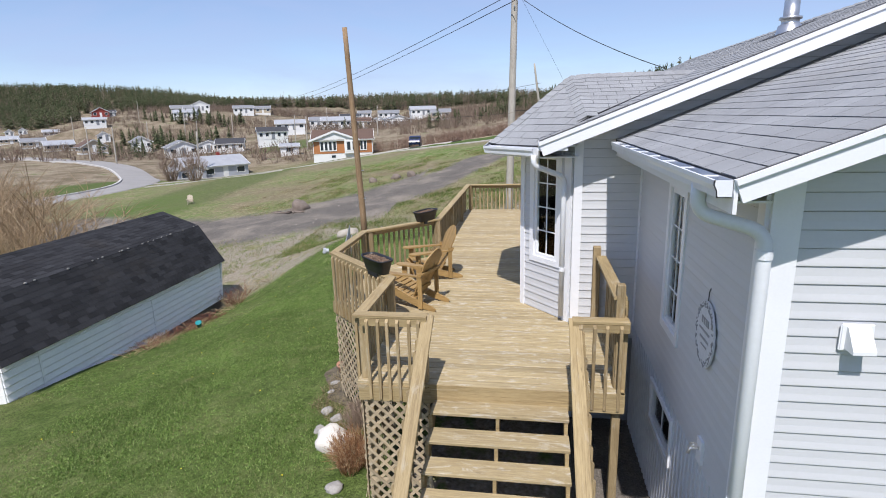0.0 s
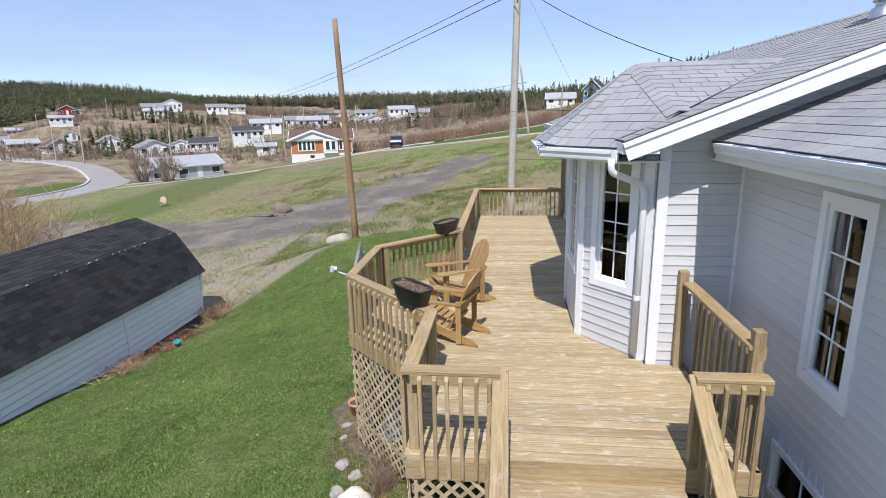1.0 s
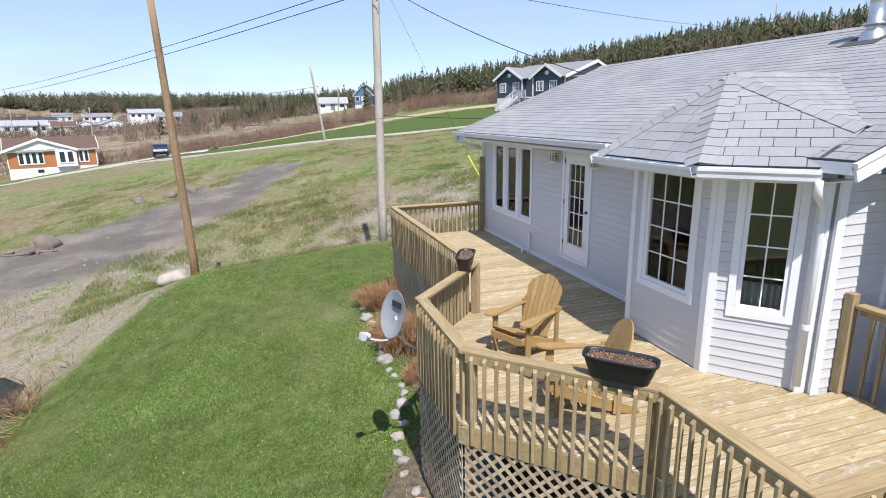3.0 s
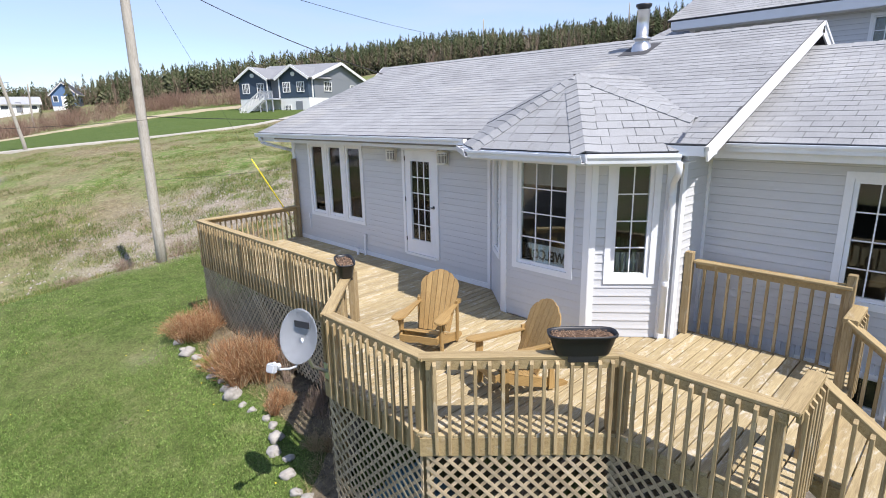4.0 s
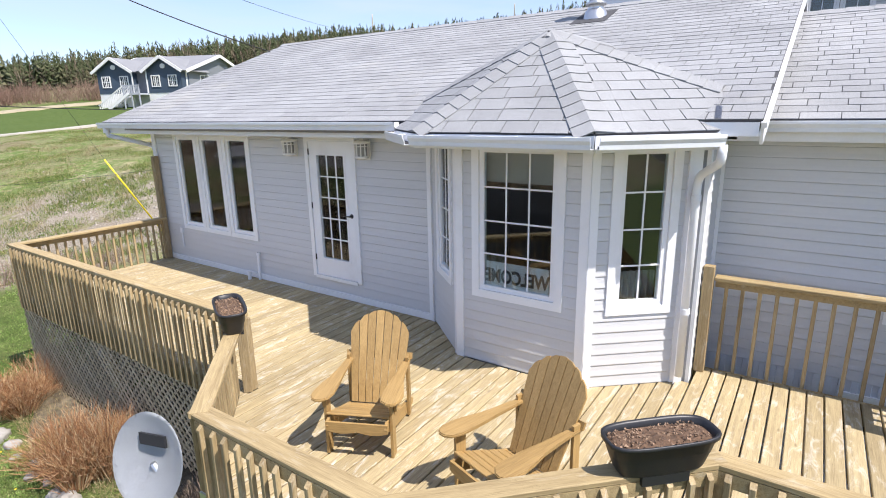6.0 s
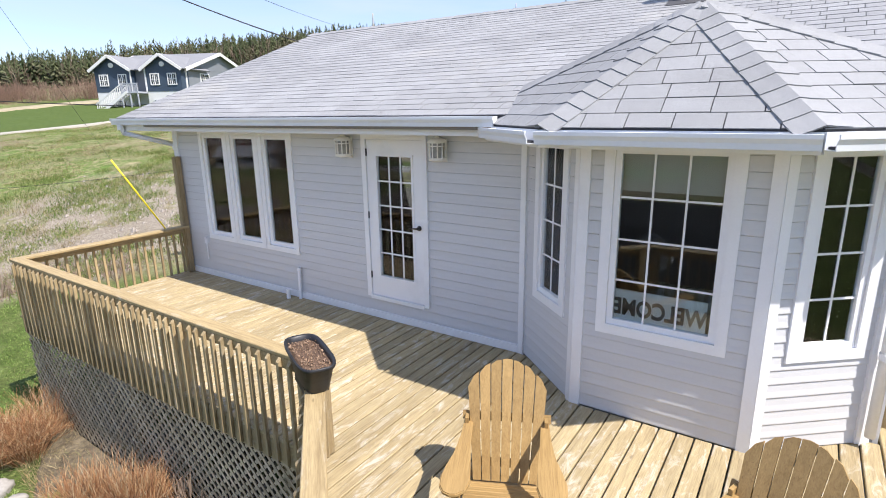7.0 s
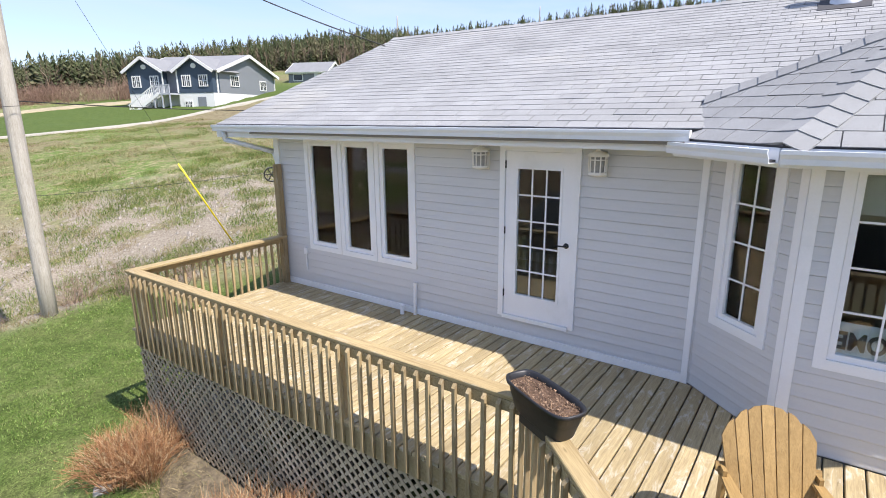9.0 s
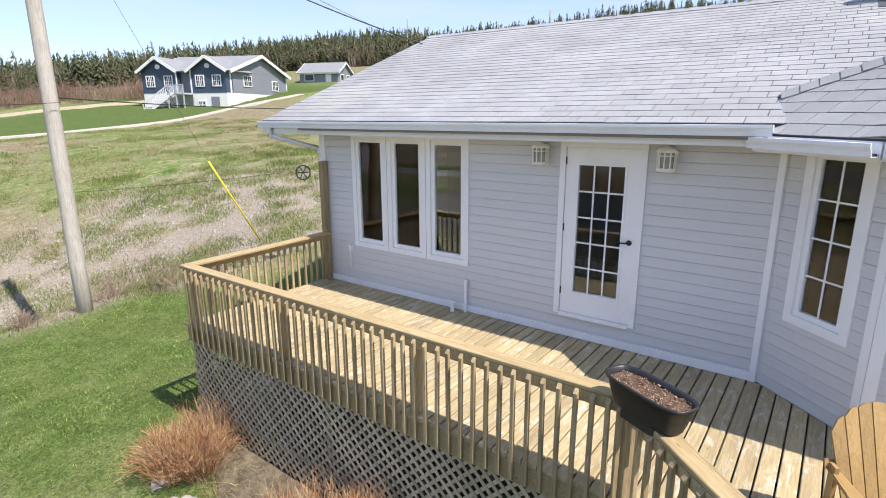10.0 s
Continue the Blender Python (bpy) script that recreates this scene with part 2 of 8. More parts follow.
def add_lathe(bm, prof, seg=24, m=None):
    """A profile of (radius, height) turned about z."""
    rings = []
    for r, z in prof:
        ring = [Vector((max(r, 1e-4) * math.cos(2 * math.pi * k / seg), max(r, 1e-4) * math.sin(2 * math.pi * k / seg), z)) for k in range(seg)]
        rings.append([bm.verts.new(m @ v if m else v) for v in ring])
    for a, b in zip(rings, rings[1:]):
        for k in range(seg):
            bm.faces.new((a[k], a[(k + 1) % seg], b[(k + 1) % seg], b[k]))


def mesh_of(name, bm, mat, smooth=False, fix=True):
    if fix:
        bmesh.ops.recalc_face_normals(bm, faces=bm.faces)
    me = bpy.data.meshes.new(name)
    bm.to_mesh(me)
    bm.free()
    if mat:
        me.materials.append(mat)
    if smooth:
        for p in me.polygons:
            p.use_smooth = True
    return me


def piece(name, me, parent, m=None, label=""):
    ob = new(name, me)
    ob.parent = parent
    if m is not None:
        ob.matrix_basis = m
    if label:
        ob["label"] = label
    return ob


def part(name, bm, material, parent, label="", smooth=False, m=None):
    return piece(name, mesh_of(name, bm, material, smooth), parent, m, label)


def thing(name, m, label, category, group="", kind=""):
    ob = new(name)
    ob.empty_display_size = 0.2
    ob.matrix_basis = m
    return tagged(ob, label, category, group, kind)


def solo(name, bm, material, label, category, group="", kind="", m=None, smooth=False):
    ob = new(name, mesh_of(name, bm, material, smooth))
    if m is not None:
        ob.matrix_basis = m
    return tagged(ob, label, category, group, kind)


def structure(name, bm, material, label="", smooth=False):
    return tagged(new(name, mesh_of(name, bm, material, smooth)), label, "", "", "structure")


BOARDS = {}


def board_mesh(length, w, t, mat, name="board", ch=0.006):
    """A sawn board along x, centred in y, from z = 0 down to -t, its long edges eased."""
    key = (round(length, 3), w, t, mat.name, name)
    if key not in BOARDS:
        bm = bmesh.new()
        a, b = w / 2, -t
        prof = [(-a + ch, 0), (-a, -ch), (-a, b + ch), (-a + ch, b), (a - ch, b), (a, b + ch), (a, -ch), (a - ch, 0)]
        add_prism(bm, [(y, z) for y, z in prof], 0, length, Matrix(((0, 0, 1, 0), (1, 0, 0, 0), (0, 1, 0, 0), (0, 0, 0, 1))))
        BOARDS[key] = mesh_of(name, bm, mat)
    return BOARDS[key]


# ---- the house ----
XW, YB, YF = 0.95, 8.05, 17.70          # front wall, near end and far end of the main block
BAY = [(0.95, 11.17), (0.25, 10.36), (0.25, 8.90), (0.95, 8.09)]
XN, YN = 1.85, 4.07                     # the lower wing's front wall and its near end
EX, EZ, SLOPE = 0.47, 2.64, 0.382       # main eave and pitch
RX = 5.02                               # ridge
RZ = EZ + (RX - EX) * SLOPE
YV = 3.63                               # the wing roof's near verge
NX, NZ = 1.47, 2.615                    # wing eave
WR = 4.87                               # wing ridge
NR = NZ + (WR - NX) * 0.392
COURSE = 0.1175

house = thing("house", pose(0, 0, 0), "light grey vinyl-sided bungalow with white trim and grey shingle roof", "house")


def wall_frame(p0, p1):
    """x runs from p0 to p1, left to right as seen from outside; outside is -y."""
    return along((p0[0], p0[1], 0), (p1[0], p1[1], 0))


def wall(p0, p1, z0, z1, holes=(), top=None, name="wall", course=COURSE, thick=0.14):
    """Sheathing with real openings, and lapped siding boards on it, one object to a board."""
    m = wall_frame(p0, p1)
    length = (Vector(p1) - Vector(p0)).length
    bm = bmesh.new()
    ss = sorted({0, length, *[h[0] for h in holes], *[h[1] for h in holes]})
    zs = sorted({z0, z1, *[h[2] for h in holes], *[h[3] for h in holes]})
    for a, b in zip(ss, ss[1:]):
        for c, d in zip(zs, zs[1:]):
            if not any(h[0] <= (a + b) / 2 <= h[1] and h[2] <= (c + d) / 2 <= h[3] for h in holes):
                add_box(bm, a, b, 0, thick, c, d, m)
    if top:
        add_prism(bm, top, 0, thick, m @ Matrix(((1, 0, 0, 0), (0, 0, 1, 0), (0, 1, 0, 0), (0, 0, 0, 1))))
    bmesh.ops.remove_doubles(bm, verts=bm.verts, dist=1e-4)
    w = part(name, bm, M_BACK, house)
    k = 0
    zt = max(p[1] for p in top) if top else z1
    while z0 + k * course < zt - 0.02:
        za, zb = z0 + k * course, min(z0 + (k + 1) * course, zt)
        k += 1
        runs = [(0.0, length)]
        if za >= z1 and top:
            zz = (za + zb) / 2
            xs = []
            for (xa, ya), (xb, yb) in zip(top, top[1:] + top[:1]):
                if (ya - zz) * (yb - zz) < 0:
                    xs.append(xa + (xb - xa) * (zz - ya) / (yb - ya))
            runs = [(min(xs), max(xs))] if len(xs) >= 2 else []
        for h in holes:
            if h[2] < (za + zb) / 2 < h[3]:
                runs = [r for a, b in runs for r in ((a, min(b, h[0])), (max(a, h[1]), b)) if r[1] - r[0] > 0.01]
        for a, b in runs:
            bm = bmesh.new()
            prof = [(-0.018, za), (-0.0205, za + 0.005), (-0.020, za + 0.016), (-0.0145, za + 0.055), (-0.0115, zb - 0.0045), (-0.002, zb - 0.004), (0.0, zb - 0.004), (0.0, za + 0.004), (-0.014, za + 0.002)]
            add_prism(bm, prof, 0, b - a, Matrix(((0, 0, 1, 0), (1, 0, 0, 0), (0, 1, 0, 0), (0, 0, 0, 1))))
            piece("siding_board", mesh_of("siding_board", bm, M_VINYL), w, m @ Matrix.Translation((a, 0, 0)))
    return m, w


def trim(m, x0, x1, z0, z1, depth=0.032, name="trim", mat=None):
    bm = bmesh.new()
    add_box(bm, x0, x1, -depth, -0.001, z0, z1, m)
    return part(name, bm, mat or M_WHITE, house)


def window(m, s0, s1, z0, z1, cols, rows, wide=0.085, sash=0.05, label="white vinyl casement window with dark glass"):
    """Casing, sash, glazing bars and glass; the casing stands proud of the siding."""
    def ring(bm, a, b, c, d, w, y0, y1):
        add_ring(bm, a, b, c, d, w, y0, y1, m)
    bm = bmesh.new()
    ring(bm, s0, s1, z0, z1, wide, -0.034, 0.10)
    win = part("window", bm, M_WHITE, house, label)
    a, b, c, d = s0 + wide, s1 - wide, z0 + wide, z1 - wide
    bm = bmesh.new()
    ring(bm, a + 0.002, b - 0.002, c + 0.002, d - 0.002, sash, -0.012, 0.05)
    part("sash", bm, M_WHITE, win)
    a, b, c, d = a + sash, b - sash, c + sash, d - sash
    bm = bmesh.new()
    add_box(bm, a - 0.004, b + 0.004, 0.014, 0.018, c - 0.004, d + 0.004, m)
    part("pane", bm, M_GLASS, win).visible_shadow = False
    for i in range(1, cols):
        x = a + (b - a) * i / cols
        bm = bmesh.new()
        add_box(bm, x - 0.008, x + 0.008, 0.004, 0.012, c, d, m)
        part("glazing_bar", bm, M_WHITE, win)
    for j in range(1, rows):
        z = c + (d - c) * j / rows
        bm = bmesh.new()
        add_box(bm, a, b, 0.0045, 0.0125, z - 0.008, z + 0.008, m)
        part("glazing_bar", bm, M_WHITE, win)
    return win


WZ0, WZ1 = 0.77, 2.47
mF, _ = wall((XW, YF), BAY[0], 0.0, EZ - 0.06, [(0.75, 1.43, 0.70, 2.42), (1.44, 2.14, 0.70, 2.42), (2.15, 2.88, 0.70, 2.42), (4.26, 5.18, 0.31, 2.36)])
mBL, _ = wall(BAY[0], BAY[1], 0.0, 2.53, [(0.22, 0.84, WZ0 + 0.03, WZ1 - 0.03)])
mBC, _ = wall(BAY[1], BAY[2], 0.0, 2.53, [(0.23, 1.19, WZ0 + 0.03, WZ1 - 0.03)])
mBR, _ = wall(BAY[2], BAY[3], 0.0, 2.53, [(0.23, 0.85, WZ0 + 0.03, WZ1 - 0.03)])
mS, _ = wall((XW + 0.002, YB), (XW + 8.14, YB), -0.2, 2.62, [], [(0, 2.62), (8.14, 2.62), (RX - XW, RZ - 0.12)])
mN, _ = wall((XN, YB - 0.002), (XN, YN), 0.0, 2.46, [(1.60, 2.23, 0.69, 2.26)])
mNE, _ = wall((XN, YN), (XN + 5.94, YN), -1.4, 2.46, [], [(0, 2.46), (5.94, 2.46), (5.94, 2.68), (2.99, 3.77), (0, 2.66)])

for k in range(3):
    s = 0.71 + k * 0.735
    window(mF, s, s + 0.725, 0.665, 2.453, 1, 1, 0.075, 0.06, "tall narrow white casement window in a row of three")
window(mBL, 0.20, 0.87, WZ0, WZ1, 2, 4, label="white bay casement window with glazing bars")
window(mBC, 0.19, 1.23, WZ0, WZ1, 3, 4, label="wide white bay picture window with glazing bars")
window(mBR, 0.20, 0.87, WZ0, WZ1, 2, 4, label="white bay casement window with glazing bars")
window(mN, 1.57, 2.26, 0.66, 2.29, 2, 4, label="white wing casement window with glazing bars")

# corner posts, base board and inside-corner strips
for m, a, b, z1 in ((mF, -0.02, 0.10, 2.58), (mF, 6.44, 6.50, 2.58), (mBL, 1.00, 1.075, 2.45),
                    (mBC, -0.015, 0.075, 2.45), (mBC, 1.385, 1.475, 2.45), (mBR, -0.005, 0.075, 2.45), (mBR, 0.93, 1.06, 2.45),
                    (mS, -0.005, 0.11, 2.72), (mS, 0.885, 0.945, 2.60), (mN, 3.87, 3.98, 2.46), (mNE, -0.01, 0.165, 2.72), (mN, 0.012, 0.05, 2.46)):
    trim(m, a, b, -0.02 if m is not mN and m is not mNE else (0.0 if m is mN else -1.4), z1, 0.036, "corner_trim")
trim(mF, 0.10, 6.44, 0.003, 0.095, 0.040, "base_trim")

# skirting below the wing and below the main block
prof = []
for k in range(36):
    prof += [(0.11 * k, -0.014), (0.11 * k + 0.05, -0.014), (0.11 * k + 0.055, -0.002), (0.11 * k + 0.105, -0.002)]
for a, b, z0, z1 in ((0, 12, -1.75, 0.0), (12, 21, -1.75, -0.68), (12, 21, -0.13, 0.0), (21, 36, -1.75, 0.0)):
    bm = bmesh.new()
    run = prof[4 * a:4 * b]
    add_prism(bm, run + [(run[-1][0], 0.03), (run[0][0], 0.03)], z0, z1, mN)
    part("skirting", bm, M_SKIRT, house, "pale ribbed metal skirting")
bm = bmesh.new()
add_box(bm, XW + 0.06, 9.0, YB + 0.1, YF - 0.05, -1.9, 0.0)
add_box(bm, XN + 0.1, XN + 5.9, YN + 0.15, YB + 0.1, -1.9, 0.1)
add_prism(bm, [(XW + 0.06, 11.1), (0.36, 10.32), (0.36, 8.94), (XW + 0.06, 8.15)], -1.9, -0.06)
part("foundation", bm, M_BACK, house)

# added room boxes behind the glass; dark colour stands in for unlit interiors
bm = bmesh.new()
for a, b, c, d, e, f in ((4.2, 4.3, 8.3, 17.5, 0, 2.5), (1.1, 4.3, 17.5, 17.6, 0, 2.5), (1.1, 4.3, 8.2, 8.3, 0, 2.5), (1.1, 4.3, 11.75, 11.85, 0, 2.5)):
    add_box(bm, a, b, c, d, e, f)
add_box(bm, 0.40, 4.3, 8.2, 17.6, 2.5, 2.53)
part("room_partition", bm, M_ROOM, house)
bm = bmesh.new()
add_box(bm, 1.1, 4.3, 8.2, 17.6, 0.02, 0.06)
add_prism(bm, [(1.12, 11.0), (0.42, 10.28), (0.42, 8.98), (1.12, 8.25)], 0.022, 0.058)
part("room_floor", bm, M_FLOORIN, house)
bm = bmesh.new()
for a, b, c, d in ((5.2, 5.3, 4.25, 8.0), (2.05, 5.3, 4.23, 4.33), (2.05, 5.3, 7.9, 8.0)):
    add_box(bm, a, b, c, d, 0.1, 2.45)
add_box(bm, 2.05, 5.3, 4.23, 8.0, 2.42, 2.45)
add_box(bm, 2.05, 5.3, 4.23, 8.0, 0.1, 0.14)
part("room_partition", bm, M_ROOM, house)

# ---- door ----
d0, d1, dz0, dz1 = 4.235, 5.205, 0.30, 2.425
bm = bmesh.new()
add_box(bm, d0 - 0.02, d0 + 0.05, -0.040, 0.10, dz0 - 0.01, dz1, mF)
add_box(bm, d1 - 0.05, d1 + 0.02, -0.040, 0.10, dz0 - 0.01, dz1, mF)
add_box(bm, d0 + 0.05, d1 - 0.05, -0.040, 0.10, dz1 - 0.07, dz1, mF)
add_box(bm, d0 + 0.05, d1 - 0.05, -0.055, 0.10, dz0 - 0.03, dz0 + 0.015, mF)
door = part("door", bm, M_WHITE, house, "closed white exterior door with fifteen panes")
a, b, c, d = d0 + 0.055, d1 - 0.055, dz0 + 0.02, dz1 - 0.075
g0, g1, gz0, gz1 = a + 0.16, b - 0.16, c + 0.28, d - 0.20
bm = bmesh.new()
add_box(bm, a, g0, -0.022, 0.022, c, d, mF)
add_box(bm, g1, b, -0.022, 0.022, c, d, mF)
add_box(bm, g0, g1, -0.022, 0.022, c, gz0, mF)
add_box(bm, g0, g1, -0.022, 0.022, gz1, d, mF)
for x0, x1, z0, z1 in ((g0 - 0.028, g0, gz0 - 0.028, gz1 + 0.028), (g1, g1 + 0.028, gz0 - 0.028, gz1 + 0.028), (g0, g1, gz0 - 0.028, gz0), (g0, g1, gz1, gz1 + 0.028)):
    add_box(bm, x0, x1, -0.030, -0.021, z0, z1, mF)
part("door_leaf", bm, M_WHITE, door)
bm = bmesh.new()
add_box(bm, g0 - 0.004, g1 + 0.004, 0.004, 0.008, gz0 - 0.004, gz1 + 0.004, mF)
part("pane", bm, M_GLASS, door).visible_shadow = False
for i in range(1, 3):
    bm = bmesh.new()
    x = g0 + (g1 - g0) * i / 3
    add_box(bm, x - 0.009, x + 0.009, -0.006, 0.003, gz0, gz1, mF)
    part("glazing_bar", bm, M_WHITE, door)
for j in range(1, 5):
    bm = bmesh.new()
    z = gz0 + (gz1 - gz0) * j / 5
    add_box(bm, g0, g1, -0.0055, 0.0035, z - 0.009, z + 0.009, mF)
    part("glazing_bar", bm, M_WHITE, door)
bm = bmesh.new()
hz = dz0 + 1.0
add_tube(bm, [mF @ Vector((b - 0.06, -0.022, hz)), mF @ Vector((b - 0.06, -0.030, hz))], 0.032, 16)
add_tube(bm, [mF @ Vector((b - 0.06, -0.03, hz)), mF @ Vector((b - 0.06, -0.068, hz)), mF @ Vector((b - 0.08, -0.07, hz)), mF @ Vector((b - 0.18, -0.068, hz - 0.004))], [0.013, 0.012, 0.010, 0.008], 10)
part("door_handle", bm, M_IRON, door, "black lever handle", True)
for z in (dz0 + 0.25, dz0 + 1.05, dz0 + 1.85):
    bm = bmesh.new()
    add_tube(bm, [mF @ Vector((a - 0.002, -0.028, z)), mF @ Vector((a - 0.002, -0.028, z + 0.09))], 0.011, 8)
    part("hinge", bm, M_IRON, door, "black hinge")


# ---- roofs ----
def roof_slab(poly, t=0.05, name="roof", mat=None):
    """A flat roof deck under the shingles, its outline given in space."""
    pts = [Vector(p) for p in poly]
    nrm = (pts[1] - pts[0]).cross(pts[2] - pts[0]).normalized()
    if nrm.z < 0:
        nrm = -nrm
    bm = bmesh.new()
    top = [bm.verts.new(p) for p in pts]
    bot = [bm.verts.new(p - nrm * t) for p in pts]
    bm.faces.new(top)
    bm.faces.new(bot[::-1])
    for i in range(len(pts)):
        j = (i + 1) % len(pts)
        bm.faces.new((top[i], bot[i], bot[j], top[j]))
    return part(name, bm, mat or M_UNDER, house), nrm


def tab_boxes(poly, eave, nrm, exposure, tab, seed):
    """The shingle tabs that cover a flat outline: a frame at the eave and x0, x1, v0, v1 for each tab."""
    rnd = random.Random(seed)
    u = (Vector(eave[1]) - Vector(eave[0])).normalized()
    v = nrm.cross(u).normalized()
    if v.z < 0:
        v = -v
    o = Vector(eave[0])
    flat = [((Vector(p) - o).dot(u), (Vector(p) - o).dot(v)) for p in poly]
    vmax = max(q[1] for q in flat)
    fr = Matrix((u, v, nrm)).transposed().to_4x4()
    fr.translation = o
    tabs, k = [], 0
    while k * exposure < vmax - 0.02:
        v0, v1 = k * exposure, min((k + 1) * exposure, vmax)
        lo, hi = [], []
        for vv in (v0 + 0.01, v1 - 0.01):
            xs = [a[0] + (b[0] - a[0]) * (vv - a[1]) / (b[1] - a[1]) for a, b in zip(flat, flat[1:] + flat[:1]) if (a[1] - vv) * (b[1] - vv) < 0]
            if len(xs) >= 2:
                lo.append(min(xs))
                hi.append(max(xs))
        if lo:
            a, b = min(lo), max(hi)
            x = a - tab + (0.5 * tab if k % 2 else 0) + rnd.uniform(-0.05, 0.05) + (k * 0.37 % 1) * 0.04
            while x < b:
                x0, x1 = max(x, a), min(x + tab, b)
                if x1 - x0 > 0.03:
                    tabs.append((x0, x1, v0 + rnd.uniform(-0.004, 0.004), v1, rnd.uniform(0, 0.002), (min(lo), max(lo), min(hi), max(hi))))
                x += tab
        k += 1
    return fr, tabs, flat


def tab_faces(x0, x1, v0, v1, lift, flat, exposure):
    """A tab as a thin wedge, its upper corners drawn in along a sloping roof edge."""
    def clip(vv, xa, xb):
        xs = [a[0] + (b[0] - a[0]) * (vv - a[1]) / (b[1] - a[1]) for a, b in zip(flat, flat[1:] + flat[:1]) if (a[1] - vv) * (b[1] - vv) < 0]
        if len(xs) >= 2:
            return min(max(xa, min(xs)), max(xs)), max(min(xb, max(xs)), min(xs))
        return xa, xb
    g = 0.0045
    b0, b1 = clip(max(v0, 0.004), x0 + g, x1 - g)
    t0, t1 = clip(v1 - 0.003, x0 + g, x1 - g)
    vv = v1 - 0.005
    return [(b0, v0, 0.001), (b1, v0, 0.001), (t1, vv, 0.001), (t0, vv, 0.001), (b0, v0, 0.007 + lift), (b1, v0, 0.007 + lift), (t1, vv, 0.004), (t0, vv, 0.004)]


QUADS = ((4, 5, 6, 7), (0, 1, 5, 4), (1, 2, 6, 5), (3, 0, 4, 7), (0, 3, 2, 1))


def shingles(roof, poly, eave, nrm, exposure=0.163, tab=0.32, pieces=False, mat=None, seed=1):
    fr, tabs, flat = tab_boxes(poly, eave, nrm, exposure, tab, seed)
    if pieces:
        for x0, x1, v0, v1, lift, _ in tabs:
            me = bpy.data.meshes.new("shingle")
            co = tab_faces(x0, x1, v0, v1, lift, flat, exposure)
            c = Vector(((x0 + x1) / 2, (v0 + v1) / 2, 0))
            me.from_pydata([Vector(p) - c for p in co], [], QUADS)
            me.materials.append(mat or M_SHINGLE_P)
            piece("shingle", me, roof, fr @ Matrix.Translation(c))
    else:
        co, fc = [], []
        for x0, x1, v0, v1, lift, _ in tabs:
            k = len(co)
            co += [fr @ Vector(p) for p in tab_faces(x0, x1, v0, v1, lift, flat, exposure)]
            fc += [tuple(k + i for i in q) for q in QUADS]
        me = bpy.data.meshes.new("shingle_field")
        me.from_pydata(co, [], fc)
        me.materials.append(mat or M_SHINGLE_J)
        tagged(piece("shingle_field", me, roof), kind="stuff")


def caps(roof, p0, p1, nl, nr, step=0.17, half=0.15, mat=None):
    """Ridge or hip caps: bent tabs lapped from p0 up to p1."""
    p0, p1 = Vector(p0), Vector(p1)
    d = (p1 - p0)
    n = int(d.length / step)
    d.normalize()
    up = (nl + nr).normalized()
    sl, sr = (nl.cross(d)).normalized(), (nr.cross(d)).normalized()
    if sl.dot(nr) > 0:
        sl = -sl
    if sr.dot(nl) > 0:
        sr = -sr
    for i in range(n):
        a = p0 + d * i * step
        me = bpy.data.meshes.new("ridge_cap")
        co = []
        for s, lift in ((0, 0.022), (step + 0.06, 0.010)):
            q = a + d * s
            row = [q + sl * half, q + sl * half * 0.45 + up * 0.004, q + up * 0.012, q + sr * half * 0.45 + up * 0.004, q + sr * half]
            co += [r + up * lift for r in row] + [r + up * (lift - 0.012) for r in row]
        fc = [(k, k + 1, k + 11, k + 10) for k in range(4)] + [(k + 5, k, k + 1, k + 6) for k in range(4)] + [(0, 5, 15, 10), (4, 14, 19, 9)]
        c = sum((Vector(v) for v in co), Vector()) / len(co)
        me.from_pydata([Vector(v) - c for v in co], [], fc)
        me.materials.append(mat or M_SHINGLE_P)
        piece("ridge_cap", me, roof, Matrix.Translation(c))


YR0, YR1 = 7.60, 18.56                  # rake ends of the main roof
# main front slope, notched where the bay roof joins
main = [(EX, YR1, EZ), (EX, YR0, EZ), (RX, YR0, RZ), (RX, YR1, RZ)]
roof_main, n_main = roof_slab(main)
shingles(roof_main, main, [main[0], main[1]], n_main, seed=3)
back = [(RX, YR0, RZ), (2 * RX - EX, YR0, EZ), (2 * RX - EX, YR1, EZ), (RX, YR1, RZ)]
roof_back, n_back = roof_slab(back)
caps(roof_main, (RX, YR1, RZ), (RX, YR0, RZ), n_main, n_back, 0.3, 0.15)
wing = [(NX, YB - 0.005, NZ), (NX, YV, NZ), (WR, YV, NR), (WR, YB - 0.005, NR)]
roof_wing, n_wing = roof_slab(wing)
shingles(roof_wing, wing, [wing[0], wing[1]], n_wing, seed=5)
back = [(WR, YV, NR), (2 * WR - NX, YV, NZ), (2 * WR - NX, YB - 0.005, NZ), (WR, YB - 0.005, NR)]
roof_wb, n_wb = roof_slab(back)
caps(roof_wing, (WR, YB - 0.02, NR), (WR, YV, NR), n_wing, n_wb, 0.3, 0.15)

# bay roof: a ridge that ends in three hipped faces
AP, RE = (0.98, 9.66, 3.53), (2.82, 9.66, 3.53)
CR, CL = (-0.24, 8.72, 2.55), (-0.24, 10.56, 2.55)
ER, EL = (0.46, 7.90, 2.555), (0.50, 11.44, 2.555)


def on_plane(a, b, c, x, y):
    """The point over x, y on the plane through a, b and c."""
    n = (Vector(b) - Vector(a)).cross(Vector(c) - Vector(a))
    return (x, y, a[2] - (n.x * (x - a[0]) + n.y * (y - a[1])) / n.z)


